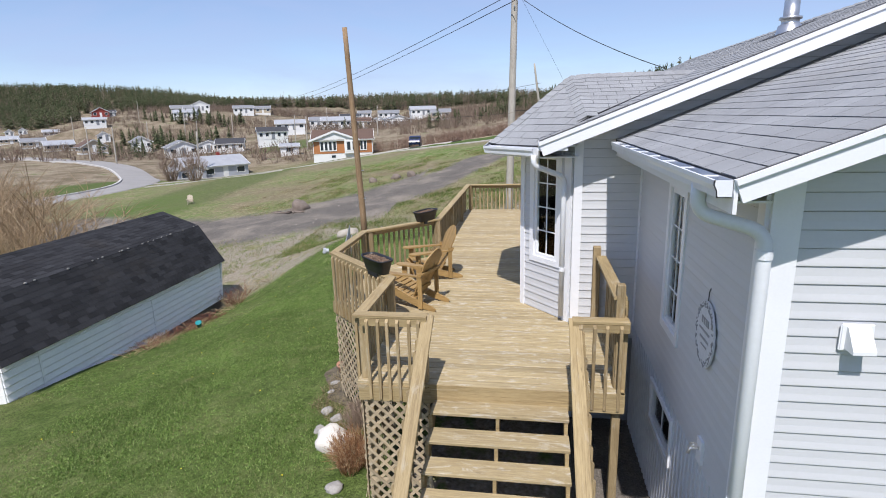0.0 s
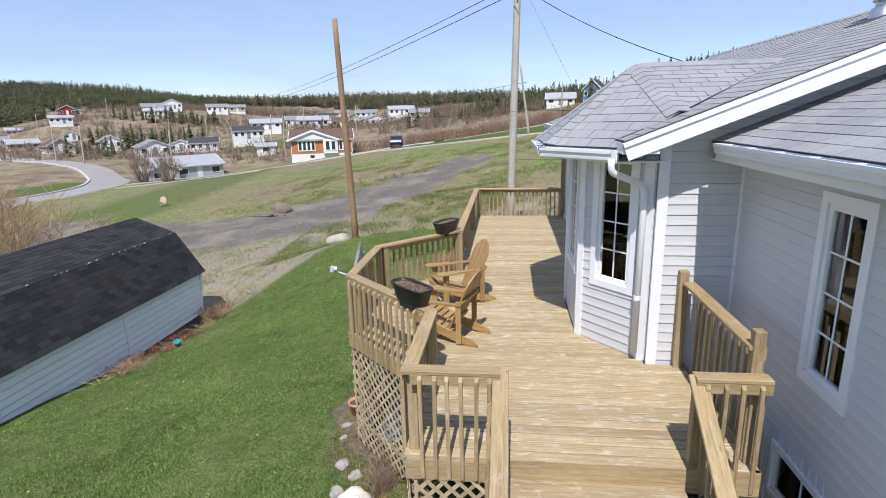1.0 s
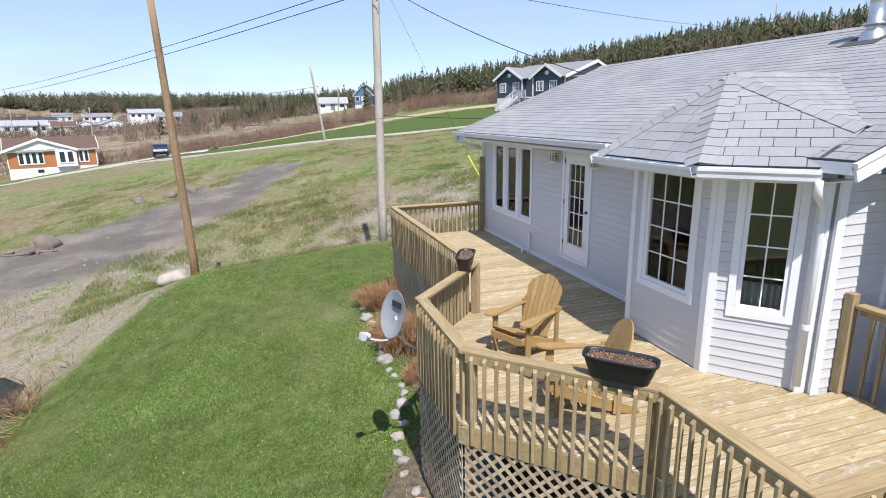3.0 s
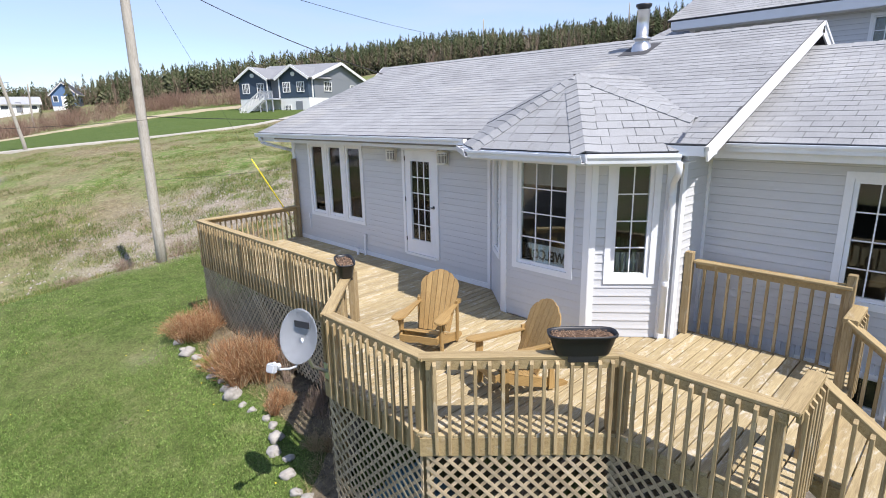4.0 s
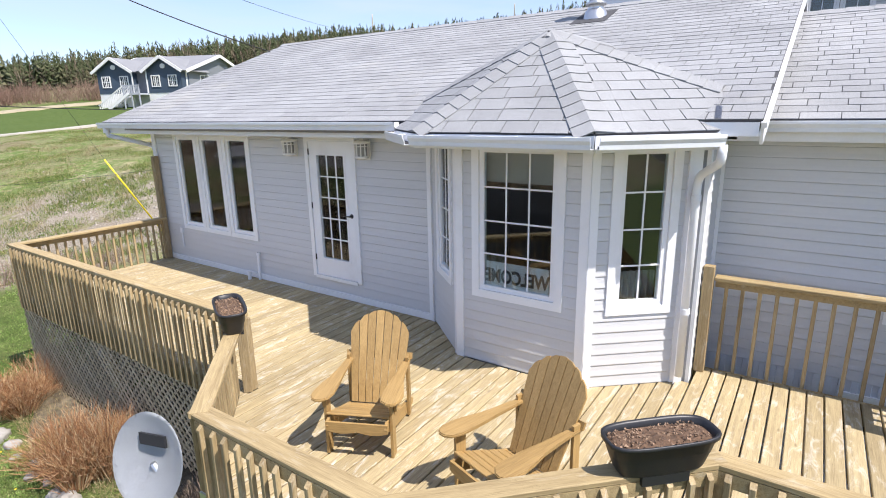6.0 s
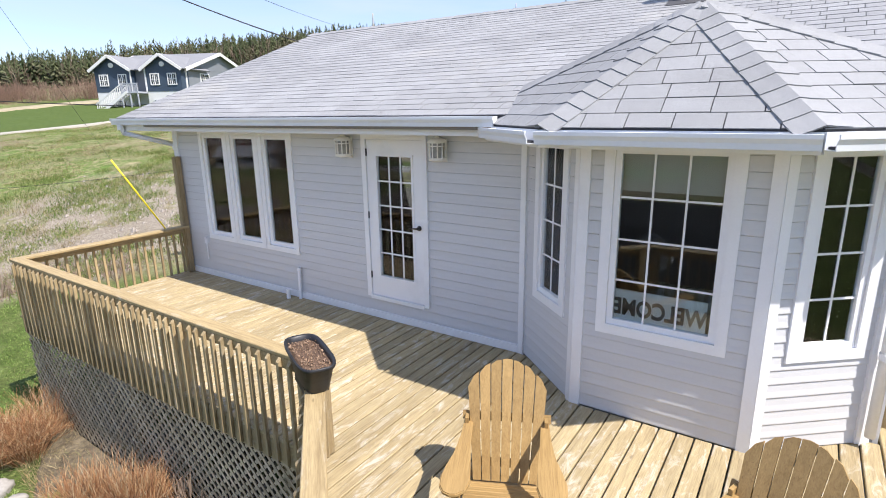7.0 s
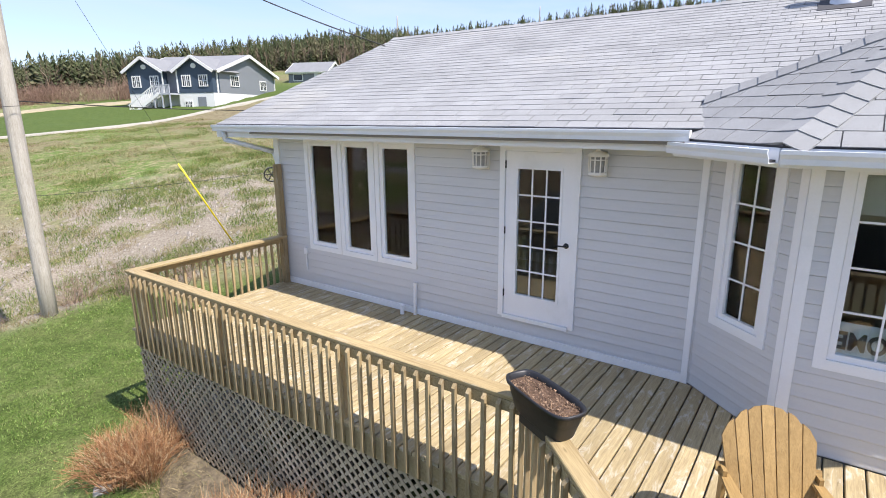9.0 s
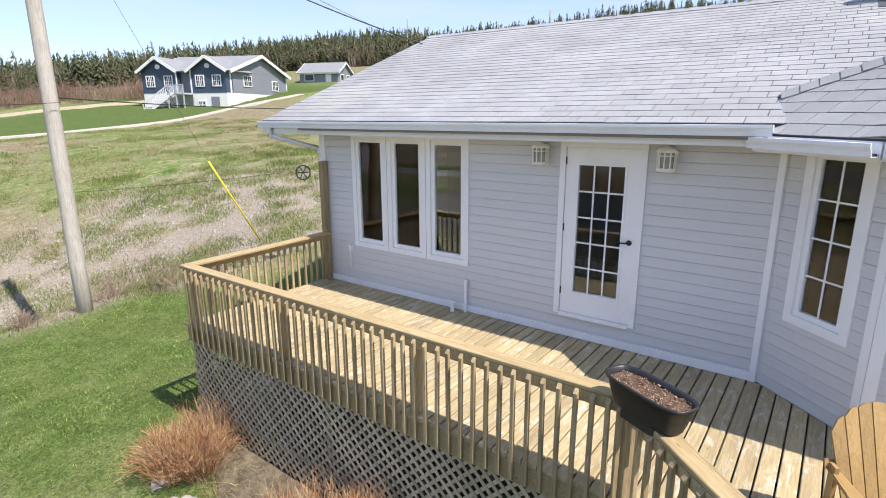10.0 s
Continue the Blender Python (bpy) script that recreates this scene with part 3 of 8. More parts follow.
HR, HL = on_plane(CR, ER, AP, 1.10, 8.00), on_plane(CL, EL, AP, 1.10, 11.33)
faces = [([CL, CR, AP], [CL, CR]), ([CR, ER, HR, AP], [CR, ER]), ([EL, CL, AP, HL], [EL, CL])]
normals = []
for k, (poly, eave) in enumerate(faces):
    r, nn = roof_slab(poly, 0.04)
    normals.append(nn)
    shingles(r, poly, eave, nn, pieces=True, seed=10 + k)
    if k == 0:
        roof_bay = r
for poly, k in (([HR, RE, AP], 20), ([AP, RE, HL], 21)):
    r, nn = roof_slab(poly, 0.03)
    normals.append(nn)
    low = HR if k == 20 else HL
    e0 = Vector((low[0] - 0.3, low[1], low[2]))
    shingles(r, poly, [e0, e0 + Vector((1, 0, 0))] if k == 20 else [e0 + Vector((1, 0, 0)), e0], nn, pieces=True, seed=k)
caps(roof_bay, CR, AP, normals[0], normals[1], 0.155, 0.17)
caps(roof_bay, CL, AP, normals[0], normals[2], 0.155, 0.17)
caps(roof_bay, HR, AP, normals[1], normals[3], 0.155, 0.14)
caps(roof_bay, HL, AP, normals[2], normals[4], 0.155, 0.14)
caps(roof_bay, RE, AP, normals[3], normals[4], 0.155, 0.14)


# fascia, soffit, rake boards and gutters
def fascia(p0, p1, z0, z1, t=0.022, out=0.0, name="fascia"):
    bm = bmesh.new()
    m = along((p0[0], p0[1], 0), (p1[0], p1[1], 0))
    add_box(bm, 0, (Vector(p1[:2]) - Vector(p0[:2])).length, -t - out, -out, z0, z1, m)
    part(name, bm, M_WHITE, house)


def gutter(p0, p1, z, ends=(True, True)):
    """An open trough with a stepped face, hung on the fascia; runs left to right as seen from outside."""
    m = along((p0[0], p0[1], z), (p1[0], p1[1], z))
    length = (Vector(p1[:2]) - Vector(p0[:2])).length
    outer = [(0, 0), (0, -0.098), (-0.086, -0.098), (-0.090, -0.060), (-0.098, -0.042), (-0.106, -0.028), (-0.106, 0.0), (-0.095, 0.002)]
    inner = [(-0.095, -0.004), (-0.100, -0.026), (-0.092, -0.042), (-0.084, -0.060), (-0.080, -0.093), (-0.004, -0.093), (-0.004, 0)]
    bm = bmesh.new()
    add_prism(bm, (outer + inner)[::-1], 0, length, m @ Matrix(((0, 0, 1, 0), (1, 0, 0, 0), (0, 1, 0, 0), (0, 0, 0, 1))))
    for e, x in zip(ends, (0.0, length - 0.003)):
        if e:
            add_prism(bm, outer[:-1][::-1], x, x + 0.003, m @ Matrix(((0, 0, 1, 0), (1, 0, 0, 0), (0, 1, 0, 0), (0, 0, 0, 1))))
    g = part("gutter", bm, M_GUTTER, house, "white aluminium eaves gutter")
    n = max(2, int(length / 0.45))
    for i in range(n):
        bm = bmesh.new()
        x = (i + 0.5) * length / n
        add_tube(bm, [m @ Vector((x, -0.100, -0.004)), m @ Vector((x, 0.0, -0.006))], 0.006, 6)
        part("gutter_hanger", bm, M_GUTTER, g)
    # dark strip for the dirt and, as colour, the shade inside the trough
    bm = bmesh.new()
    add_box(bm, 0.02, length - 0.02, -0.076, -0.008, -0.091, -0.074, m)
    part("silt", bm, M_UNDER, g, "silty strip coloured dark for the shade in the gutter")


fascia((EX + 0.01, YR1), (EX + 0.01, 11.40), EZ - 0.20, EZ - 0.02)
gutter((EX - 0.015, YR1 - 0.02), (EX - 0.015, 11.30), EZ - 0.01)
fascia((EX + 0.01, 8.20), (EX + 0.01, YR0 + 0.02), EZ - 0.13, EZ - 0.02)
fascia((EX + 0.012, YR0 + 0.028), (EX + 0.36, YR0 + 0.028), EZ - 0.13, EZ - 0.09, name="soffit_return")
fascia((CL[0] + 0.02, CL[1]), (CR[0] + 0.02, CR[1]), 2.40, 2.535)
fascia((EL[0] + 0.015, EL[1]), (CL[0] + 0.02, CL[1]), 2.40, 2.535)
fascia((CR[0] + 0.02, CR[1]), (ER[0] + 0.02, ER[1]), 2.40, 2.535)
gutter((EL[0], EL[1]), (CL[0] - 0.01, CL[1] + 0.01), 2.525, (True, False))
gutter((CL[0], CL[1]), (CR[0], CR[1]), 2.525, (False, False))
gutter((CR[0] - 0.01, CR[1] - 0.01), (ER[0], ER[1]), 2.525, (False, True))
fascia((NX + 0.02, YR0 + 0.28), (NX + 0.02, YV), NZ - 0.20, NZ - 0.02)
gutter((NX, 7.70), (NX, YV + 0.02), NZ - 0.012)
bm = bmesh.new()
add_box(bm, EX + 0.01, XW + 0.02, 11.3, YR1 - 0.03, EZ - 0.205, EZ - 0.19)
add_prism(bm, [(XW + 0.05, 11.44), (EL[0], EL[1]), (CL[0] + 0.02, CL[1]), (CR[0] + 0.02, CR[1]), (ER[0], ER[1]), (XW + 0.05, 7.9)], 2.395, 2.41)
add_box(bm, NX + 0.01, XN + 0.02, YN - 0.03, YB, NZ - 0.205, NZ - 0.19)
add_box(bm, EX + 0.01, EX + 0.36, YR0 + 0.03, 7.88, EZ - 0.135, EZ - 0.12)
add_box(bm, EX + 0.01, XW + 0.02, 7.88, 8.06, EZ - 0.10, EZ - 0.085)
part("soffit", bm, M_WHITE, house)


def rake(p0, p1, y, depth=0.20, thick=0.025):
    """A sloping verge board with a crown strip along its top."""
    m = along((p0[0], y, p0[1]), (p1[0], y, p1[1]), (0, 0, 1))
    length = math.hypot(p1[0] - p0[0], p1[1] - p0[1])
    bm = bmesh.new()
    prof = [(thick, -depth), (thick, -0.012), (-0.018, -0.012), (-0.018, -0.30 * depth), (0.0, -0.31 * depth), (0.0, -depth)]
    add_prism(bm, prof, 0, length, m @ Matrix(((0, 0, 1, 0), (1, 0, 0, 0), (0, 1, 0, 0), (0, 0, 0, 1))))
    part("rake_board", bm, M_WHITE, house)


rake((EX - 0.02, EZ - 0.01), (RX, RZ), YR0 - 0.012, 0.20)
rake((RX, RZ), (2 * RX - EX, EZ), YR0 - 0.012, 0.20)
rake((NX - 0.01, NZ + 0.004), (WR, NR + 0.008), YV - 0.012, 0.15)
rake((WR, NR), (2 * WR - NX, NZ), YV - 0.012, 0.15)
rake((EX, EZ), (RX, RZ), YR1, 0.20)
for (xa, za), (xb, zb), y0, y1 in (((EX + 0.1, EZ - 0.12), (RX, RZ - 0.16), YR0 + 0.01, YB + 0.02), ((NX + 0.06, NZ - 0.11), (WR, NR - 0.13), YV + 0.02, YN + 0.02)):
    m = along((xa, y0, za), (xb, y0, zb))
    bm = bmesh.new()
    add_box(bm, 0, math.hypot(xb - xa, zb - za), 0, y1 - y0, -0.012, 0, m)
    part("rake_soffit", bm, M_WHITE, house)
# far end wall and back wall close the block
bm = bmesh.new()
add_box(bm, XW + 0.02, 9.09, YF - 0.14, YF, 0.0, 2.6)
add_prism(bm, [(XW, 2.6), (9.09, 2.6), (RX, RZ - 0.1)], 0, 0.14, Matrix(((1, 0, 0, 0), (0, 0, 1, YF - 0.14), (0, 1, 0, 0), (0, 0, 0, 1))))
add_box(bm, 8.95, 9.09, YB, YF, 0.0, 2.6)
part("wall", bm, M_VINYL, house)


def downpipe(pts, w=0.075, d=0.055, mat=None):
    bm = bmesh.new()
    pts = [Vector(p) for p in pts]
    for a, b in zip(pts, pts[1:]):
        m = along(a - (b - a).normalized() * 0.02, b, (0.3, -1, 0.1))
        add_box(bm, 0, (b - a).length + 0.04, -w / 2, w / 2, -d / 2, d / 2, m)
    bmesh.ops.bevel(bm, geom=bm.edges[:], offset=0.012, segments=2, affect="EDGES")
    part("downpipe", bm, M_GUTTER, house, "white rectangular downpipe", True)


def round_pipe(pts, r, bands=()):
    """A smooth downpipe: the corners of its line are rounded off."""
    pts = [Vector(p) for p in pts]
    line = [pts[0]]
    for a, b, c in zip(pts, pts[1:], pts[2:]):
        k = min(0.11, (b - a).length * 0.5, (c - b).length * 0.5)
        p, q = b + (a - b).normalized() * k, b + (c - b).normalized() * k
        line += [(1 - f) ** 2 * p + 2 * f * (1 - f) * b + f * f * q for f in [i / 8 for i in range(9)]]
    line.append(pts[-1])
    bm = bmesh.new()
    add_tube(bm, line, r, 20)
    pipe = part("downpipe", bm, M_GUTTER, house, "white round downpipe with a swan-neck bend", True)
    for z in bands:
        bm = bmesh.new()
        add_lathe(bm, [(r + 0.001, -0.03), (r + 0.007, -0.028), (r + 0.007, 0.028), (r + 0.001, 0.03)], 20, Matrix.Translation((pts[-1].x, pts[-1].y, z)))
        part("pipe_collar", bm, M_GUTTER, pipe)


round_pipe([(0.40, 7.86, 2.44), (0.40, 7.86, 2.30), (0.82, 8.09, 2.12), (0.82, 8.09, 0.10)], 0.038, (1.92, 0.8))
round_pipe([(NX - 0.045, 4.12, 2.53), (NX - 0.045, 4.12, 2.34), (1.80, 3.985, 2.24), (1.80, 3.985, -1.4)], 0.046, (2.10, 0.3))
downpipe([(EX - 0.06, YR1 - 0.25, EZ - 0.10), (EX - 0.05, YR1 - 0.27, EZ - 0.24), (XW + 0.02, YF + 0.10, EZ - 0.45), (XW + 0.05, YF + 0.07, EZ - 0.6), (XW + 0.05, YF + 0.07, -1.2)])

# crumpled metal flashing tucked under the bay roof where it meets the verge
bm = bmesh.new()
grid = []
for i in range(9):
    f = i / 8
    row = []
    for j in range(4):
        g = j / 3
        x, y = EX + 0.006 + 0.26 * f, 7.955 + 0.035 * f - 0.05 * g
        row.append(bm.verts.new((x, y, EZ + (x - EX) * SLOPE + 0.012 + 0.006 * math.sin(i * 2.3 + j * 1.7) * g)))
    grid.append(row)
for r0, r1 in zip(grid, grid[1:]):
    for j in range(3):
        bm.faces.new((r0[j], r1[j], r1[j + 1], r0[j + 1]))
bmesh.ops.solidify(bm, geom=bm.faces[:], thickness=0.003)
part("flashing", bm, plain("flashing_metal", (0.14, 0.16, 0.21), 0.45, 0.1), house, "crumpled blue-grey metal flashing")

# chimney flue
flue = thing("chimney_flue", pose(4.39, 10.39, EZ + (4.39 - EX) * SLOPE) @ Matrix.Scale(0.85, 4), "galvanised metal flue with a dark cap on the roof", "chimney")
bm = bmesh.new()
add_lathe(bm, [(0.23, -0.06), (0.19, 0.10), (0.15, 0.12), (0.15, 0.20), (0.19, 0.20), (0.19, 0.24), (0.13, 0.26), (0.13, 0.78), (0.15, 0.79), (0.15, 0.82)], 20)
part("pipe", bm, M_STEEL, flue, "", True)
bm = bmesh.new()
add_lathe(bm, [(0.0, 0.96), (0.17, 0.94), (0.17, 0.90), (0.10, 0.82), (0.10, 0.80)], 20)
part("cap", bm, M_BLACK, flue, "dark weathered cap", True)
bm = bmesh.new()
add_box(bm, -0.45, 0.35, -0.32, 0.34, 0.012, 0.018, pose(0, 0, 0, 0, -math.degrees(math.atan(SLOPE)), 0))
part("flashing", bm, M_UNDER, flue)

# the higher rear storey that shows over the ridge
bm = bmesh.new()
add_box(bm, 10.55, 16.0, -2.0, 11.8, 0.0, 5.25)
rear = part("upper_storey", bm, M_VINYL, house)
bm = bmesh.new()
for y0, y1 in ((6.05, 6.18), (11.72, 11.85)):
    add_box(bm, 10.16, 10.2, y0, y1, 3.0, 5.25)
add_box(bm, 9.72, 9.75, 5.6, 12.2, 5.10, 5.36)
add_box(bm, 9.75, 10.2, 5.6, 12.2, 5.10, 5.12)
part("fascia", bm, M_WHITE, house)
mU, _ = wall((10.2, 11.8), (10.2, -2.0), 2.95, 5.25, [(4.04, 5.14, 4.30, 5.00)])
for a in (3.99, 4.60):
    window(mU, a, a + 0.60, 4.26, 5.02, 2, 2, 0.055, 0.04, "white upper-storey window with glazing bars")
# dark board close behind the panes, in place of an unlit room
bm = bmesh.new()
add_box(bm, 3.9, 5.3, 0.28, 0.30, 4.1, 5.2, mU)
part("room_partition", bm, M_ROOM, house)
poly = [(9.7, 12.3, 5.36), (9.7, -2.2, 5.36), (13.2, -2.2, 6.9), (13.2, 12.3, 6.9)]
r, nn = roof_slab(poly)
shingles(r, poly, [poly[0], poly[1]], nn, 0.2, 0.4, seed=31)
poly = [(9.2, 6.0, 4.0), (9.2, -2.2, 4.0), (10.25, -2.2, 5.5), (10.25, 6.0, 5.5)]
r, nn = roof_slab(poly)
shingles(r, poly, [poly[0], poly[1]], nn, 0.2, 0.4, seed=32)
poly = [(10.0, 13.2, 4.9), (10.0, 11.9, 4.9), (12.4, 11.9, 5.6), (12.4, 13.2, 5.6)]
r, nn = roof_slab(poly)
shingles(r, poly, [poly[0], poly[1]], nn, 0.2, 0.4, seed=33)


# ---- deck ----
PATHD = [(0.88, 17.56), (-1.585, 17.56), (-1.585, 11.78), (-2.845, 10.455), (-2.845, 8.81), (-1.535, 7.48), (-1.535, 6.07), (-0.76, 6.07)]
TOP = 0.825
deck = thing("deck", pose(0, 0, 0), "raised pressure-treated wooden deck with railing, lattice skirt and stairs", "deck")


def edge_left(y):
    o = 0.08
    if y > 11.78 + 0.033:
        return -1.585 - o
    if y > 10.455:
        return -1.585 - (11.78 - y) * 0.951 - 0.113
    if y > 8.81:
        return -2.845 - o
    if y > 7.48 - 0.033:
        return -2.845 + (8.81 - y) * 0.985 - 0.113
    return -1.535 - o


def edge_right(y):
    if y > 11.17:
        return XW - 0.025
    if y > 10.36:
        return 0.25 + (y - 10.36) * 0.864 - 0.02
    if y > 8.90:
        return 0.22
    if y > 8.09:
        return 0.25 + (8.90 - y) * 0.864 - 0.02
    return 1.36


def bar(name, p0, p1, w, t, mat, parent, up=(0, 0, 1), label="", trim0=0.0):
    """A board laid from p0 to p1 with its top face on that line."""
    return piece(name, board_mesh((Vector(p1) - Vector(p0)).length, w, t, mat, name), parent, along(p0, p1, up), label)


def baluster_mesh(h):
    key = ("bal", round(h, 2))
    if key not in BOARDS:
        bm = bmesh.new()
        a = 0.0175
        add_box(bm, -a, a, -a, a, 0, h)
        for v in bm.verts:
            if v.co.z > h / 2 and v.co.y < 0:
                v.co.z -= 0.032
            if v.co.z < h / 2 and v.co.y < 0:
                v.co.z += 0.02
        bmesh.ops.bevel(bm, geom=[e for e in bm.edges if abs(e.verts[0].co.z - e.verts[1].co.z) > h / 2], offset=0.004, segments=1, affect="EDGES")
        BOARDS[key] = mesh_of("baluster", bm, M_BAL)
    return BOARDS[key]


def post_mesh(h, w=0.089, mat=None, cap=False):
    key = ("post", round(h, 2), w, (mat or M_BAL).name)
    if key not in BOARDS:
        bm = bmesh.new()
        add_box(bm, -w / 2, w / 2, -w / 2, w / 2, 0, h)
        bmesh.ops.bevel(bm, geom=bm.edges[:], offset=0.005, segments=1, affect="EDGES")
        BOARDS[key] = mesh_of("post", bm, mat or M_BAL)
    return BOARDS[key]


def railing(p0, p1, t0=TOP, t1=TOP, b0=-0.22, b1=-0.22, posts=(), ends=(0.0, 0.0), gap=0.128, cap_ext=(0.0, 0.0), first=0.09):
    """Sub-rail with balusters on its outer face (right of the way from p0 to p1) and a flat cap."""
    flat = along((*p0, 0), (*p1, 0))
    length = (Vector(p1) - Vector(p0)).length
    k, kb = (t1 - t0) / length, (b1 - b0) / length
    bm = bmesh.new()
    for lo, hi, f in (((t0 - 0.127, t0 - 0.039, k)),):
        vs = []
        for x in (ends[0], length - ends[1]):
            for y in (-0.083, -0.045):
                for z in (lo, hi):
                    vs.append(bm.verts.new(flat @ Vector((x, y, z + f * x))))
        for q in ((0, 1, 3, 2), (4, 6, 7, 5), (0, 4, 5, 1), (2, 3, 7, 6), (1, 5, 7, 3), (0, 2, 6, 4)):
            bm.faces.new([vs[i] for i in q])
    r = part("railing", bm, M_RAIL, deck)
    a, b = flat @ Vector((-cap_ext[0], -0.013, t0 - k * cap_ext[0])), flat @ Vector((length + cap_ext[1], -0.013, t1 + k * cap_ext[1]))
    bar("rail_cap", a, b, 0.140, 0.038, M_RAIL, r)
    n = max(2, round((length - ends[0] - ends[1] - 2 * first) / gap) + 1)
    rnd = random.Random(int(abs(p0[0] * 131 + p0[1] * 17) * 10))
    for i in range(n):
        x = ends[0] + first + (length - ends[0] - ends[1] - 2 * first) * i / (n - 1)
        z0, z1 = b0 + kb * x, t0 + k * x - 0.040
        piece("baluster", baluster_mesh(z1 - z0), r, flat @ pose(x + rnd.uniform(-0.003, 0.003), -0.1015, z0, rnd.uniform(-0.4, 0.4), rnd.uniform(-0.5, 0.5), rnd.uniform(-2, 2)))
    for x in posts:
        piece("post", post_mesh(t0 + k * x - 0.038 - max(0.0, kb * x) + (0.35 if kb else 0)), r, flat @ pose(x, 0.0, kb * x - (0.35 if kb else 0)))
    return r


seg = list(zip(PATHD, PATHD[1:]))
cut = [(0.0, 0.0), (0.0, 0.0), (0.0, 0.02), (0.02, 0.02), (0.02, 0.0), (0.0, 0.0), (0.0, 0.0)]
post_at = [(2.42,), (1.9, 3.85, 5.82), (0.06, 1.71), (0.06, 1.585), (0.06, 1.81), (0.06, 1.36), (0.72,)]
caps_ext = [(0.0, 0.080), (0.0785, 0.03), (0.03, 0.05), (0.05, 0.05), (0.05, 0.03), (0.03, 0.080), (0.0785, 0.0)]
for i, (a, b) in enumerate(seg):
    dz = -0.0015 * (i % 2)
    railing(a, b, TOP + dz, TOP + dz, posts=post_at[i], ends=cut[i], cap_ext=caps_ext[i])
# the raised rail towards the wing, and the short return at the stair head
railing((1.32, 6.12), (1.32, 7.96), 1.055, 1.055, -0.20, -0.20, posts=(), ends=(0.05, 0.05), gap=0.16, cap_ext=(-0.05, -0.05))
railing((0.83, 6.10), (1.42, 6.10), TOP, TOP, posts=(0.05,), ends=(0.0, 0.0), gap=0.12)
# stair rails
SY, SN, RISE, RUN = 6.0, 8, 0.19, 0.262
drop = 2.15
k = RISE / RUN
railing((-0.745, 6.07), (-0.745, 6.07 - drop), TOP - 0.002, TOP - drop * k, -0.20, -0.20 - drop * k, posts=(2.0,), gap=0.125)
railing((0.845, 6.10 - drop), (0.845, 6.10), TOP - drop * k, TOP - 0.002, -0.20 - drop * k, -0.20, posts=(0.15,), gap=0.125)
for x, y, z0, h, w in ((1.285, 7.97, 0.0, 1.17, 0.10), (1.335, 6.19, 0.0, 1.19, 0.09), (0.86, 17.60, 0.0, 2.0, 0.10), (1.36, 6.17, -0.25, 1.06, 0.12)):
    piece("post", post_mesh(h, w, M_BAL), deck, pose(x, y, z0))

# boards, joists and beam posts
y, i = 6.0, 0
rnd = random.Random(5)
while y < 17.60:
    y0, y1 = y + 0.007, y + 0.1355
    a0, a1, b0, b1 = edge_left(y0) - 0.002, edge_left(y1) - 0.002, edge_right(y0), edge_right(y1)
    if y1 > 8.05 and y0 < 8.09:
        b0 = b1 = 0.93
    c = Vector(((a0 + b0) / 2, (y0 + y1) / 2, rnd.uniform(-0.0015, 0.0)))
    bm = bmesh.new()
    add_prism(bm, [(a0 - c.x, y0 - c.y), (b0 - c.x, y0 - c.y), (b1 - c.x, y1 - c.y), (a1 - c.x, y1 - c.y)], -0.036, 0.0)
    bmesh.ops.bevel(bm, geom=[e for e in bm.edges if min(v.co.z for v in e.verts) > -0.001], offset=0.006, segments=1, affect="EDGES")
    part("deck_board", bm, M_DECK, deck, m=Matrix.Translation(c))
    y += 0.1425
    i += 1
for i, (a, b) in enumerate(seg):
    m = along((*a, 0), (*b, 0))
    bm = bmesh.new()
    add_box(bm, -0.06 if i else 0, (Vector(b) - Vector(a)).length + 0.02, -0.0825 - 0.0005 * i, -0.046, -0.235, -0.038, m)
    part("rim_joist", bm, M_RAIL, deck)
for a, b in (((-0.76, 6.0), (1.40, 6.0)), ((1.40, 6.0), (1.40, 8.05))):
    m = along((*a, 0), (*b, 0))
    bm = bmesh.new()
    add_box(bm, 0, (Vector(b) - Vector(a)).length, -0.004, 0.036, -0.235, -0.004, m)
    part("rim_joist", bm, M_RAIL, deck)
for y in [6.4 + 0.61 * j for j in range(19)]:
    bm = bmesh.new()
    add_box(bm, edge_left(y) + 0.2, edge_right(y) - 0.05, y - 0.019, y + 0.019, -0.22, -0.04)
    part("joist", bm, M_LATT, deck)
for x, y in ((1.33, 6.10), (-1.50, 6.12), (-2.80, 8.85), (-2.80, 10.42), (-1.53, 12.3), (-1.53, 15.0), (-1.53, 17.5), (1.2, 7.6)):
    piece("beam_post", post_mesh(1.85, 0.09, M_BAL), deck, pose(x, y, -2.08))

# stairs
for s in range(1, SN):
    bar("tread", (-0.70, SY - RUN * s + 0.13, -RISE * s), (0.80, SY - RUN * s + 0.13, -RISE * s), 0.275, 0.040, M_DECK, deck)
for x in (-0.70, 0.04, 0.77):
    bm = bmesh.new()
    n = SN - 1
    prof = [(SY, -0.05)]
    for s in range(1, SN):
        prof += [(SY - RUN * (s - 1) - 0.001, -RISE * s - 0.042), (SY - RUN * s, -RISE * s - 0.042)]
    prof += [(SY - RUN * n, -RISE * n - 0.25), (SY, -0.34)]
    add_prism(bm, prof, x - 0.019, x + 0.019, Matrix(((0, 0, 1, 0), (1, 0, 0, 0), (0, 1, 0, 0), (0, 0, 0, 1))))
    part("stringer", bm, M_RAIL, deck)

# lattice skirt
SLATS = {}


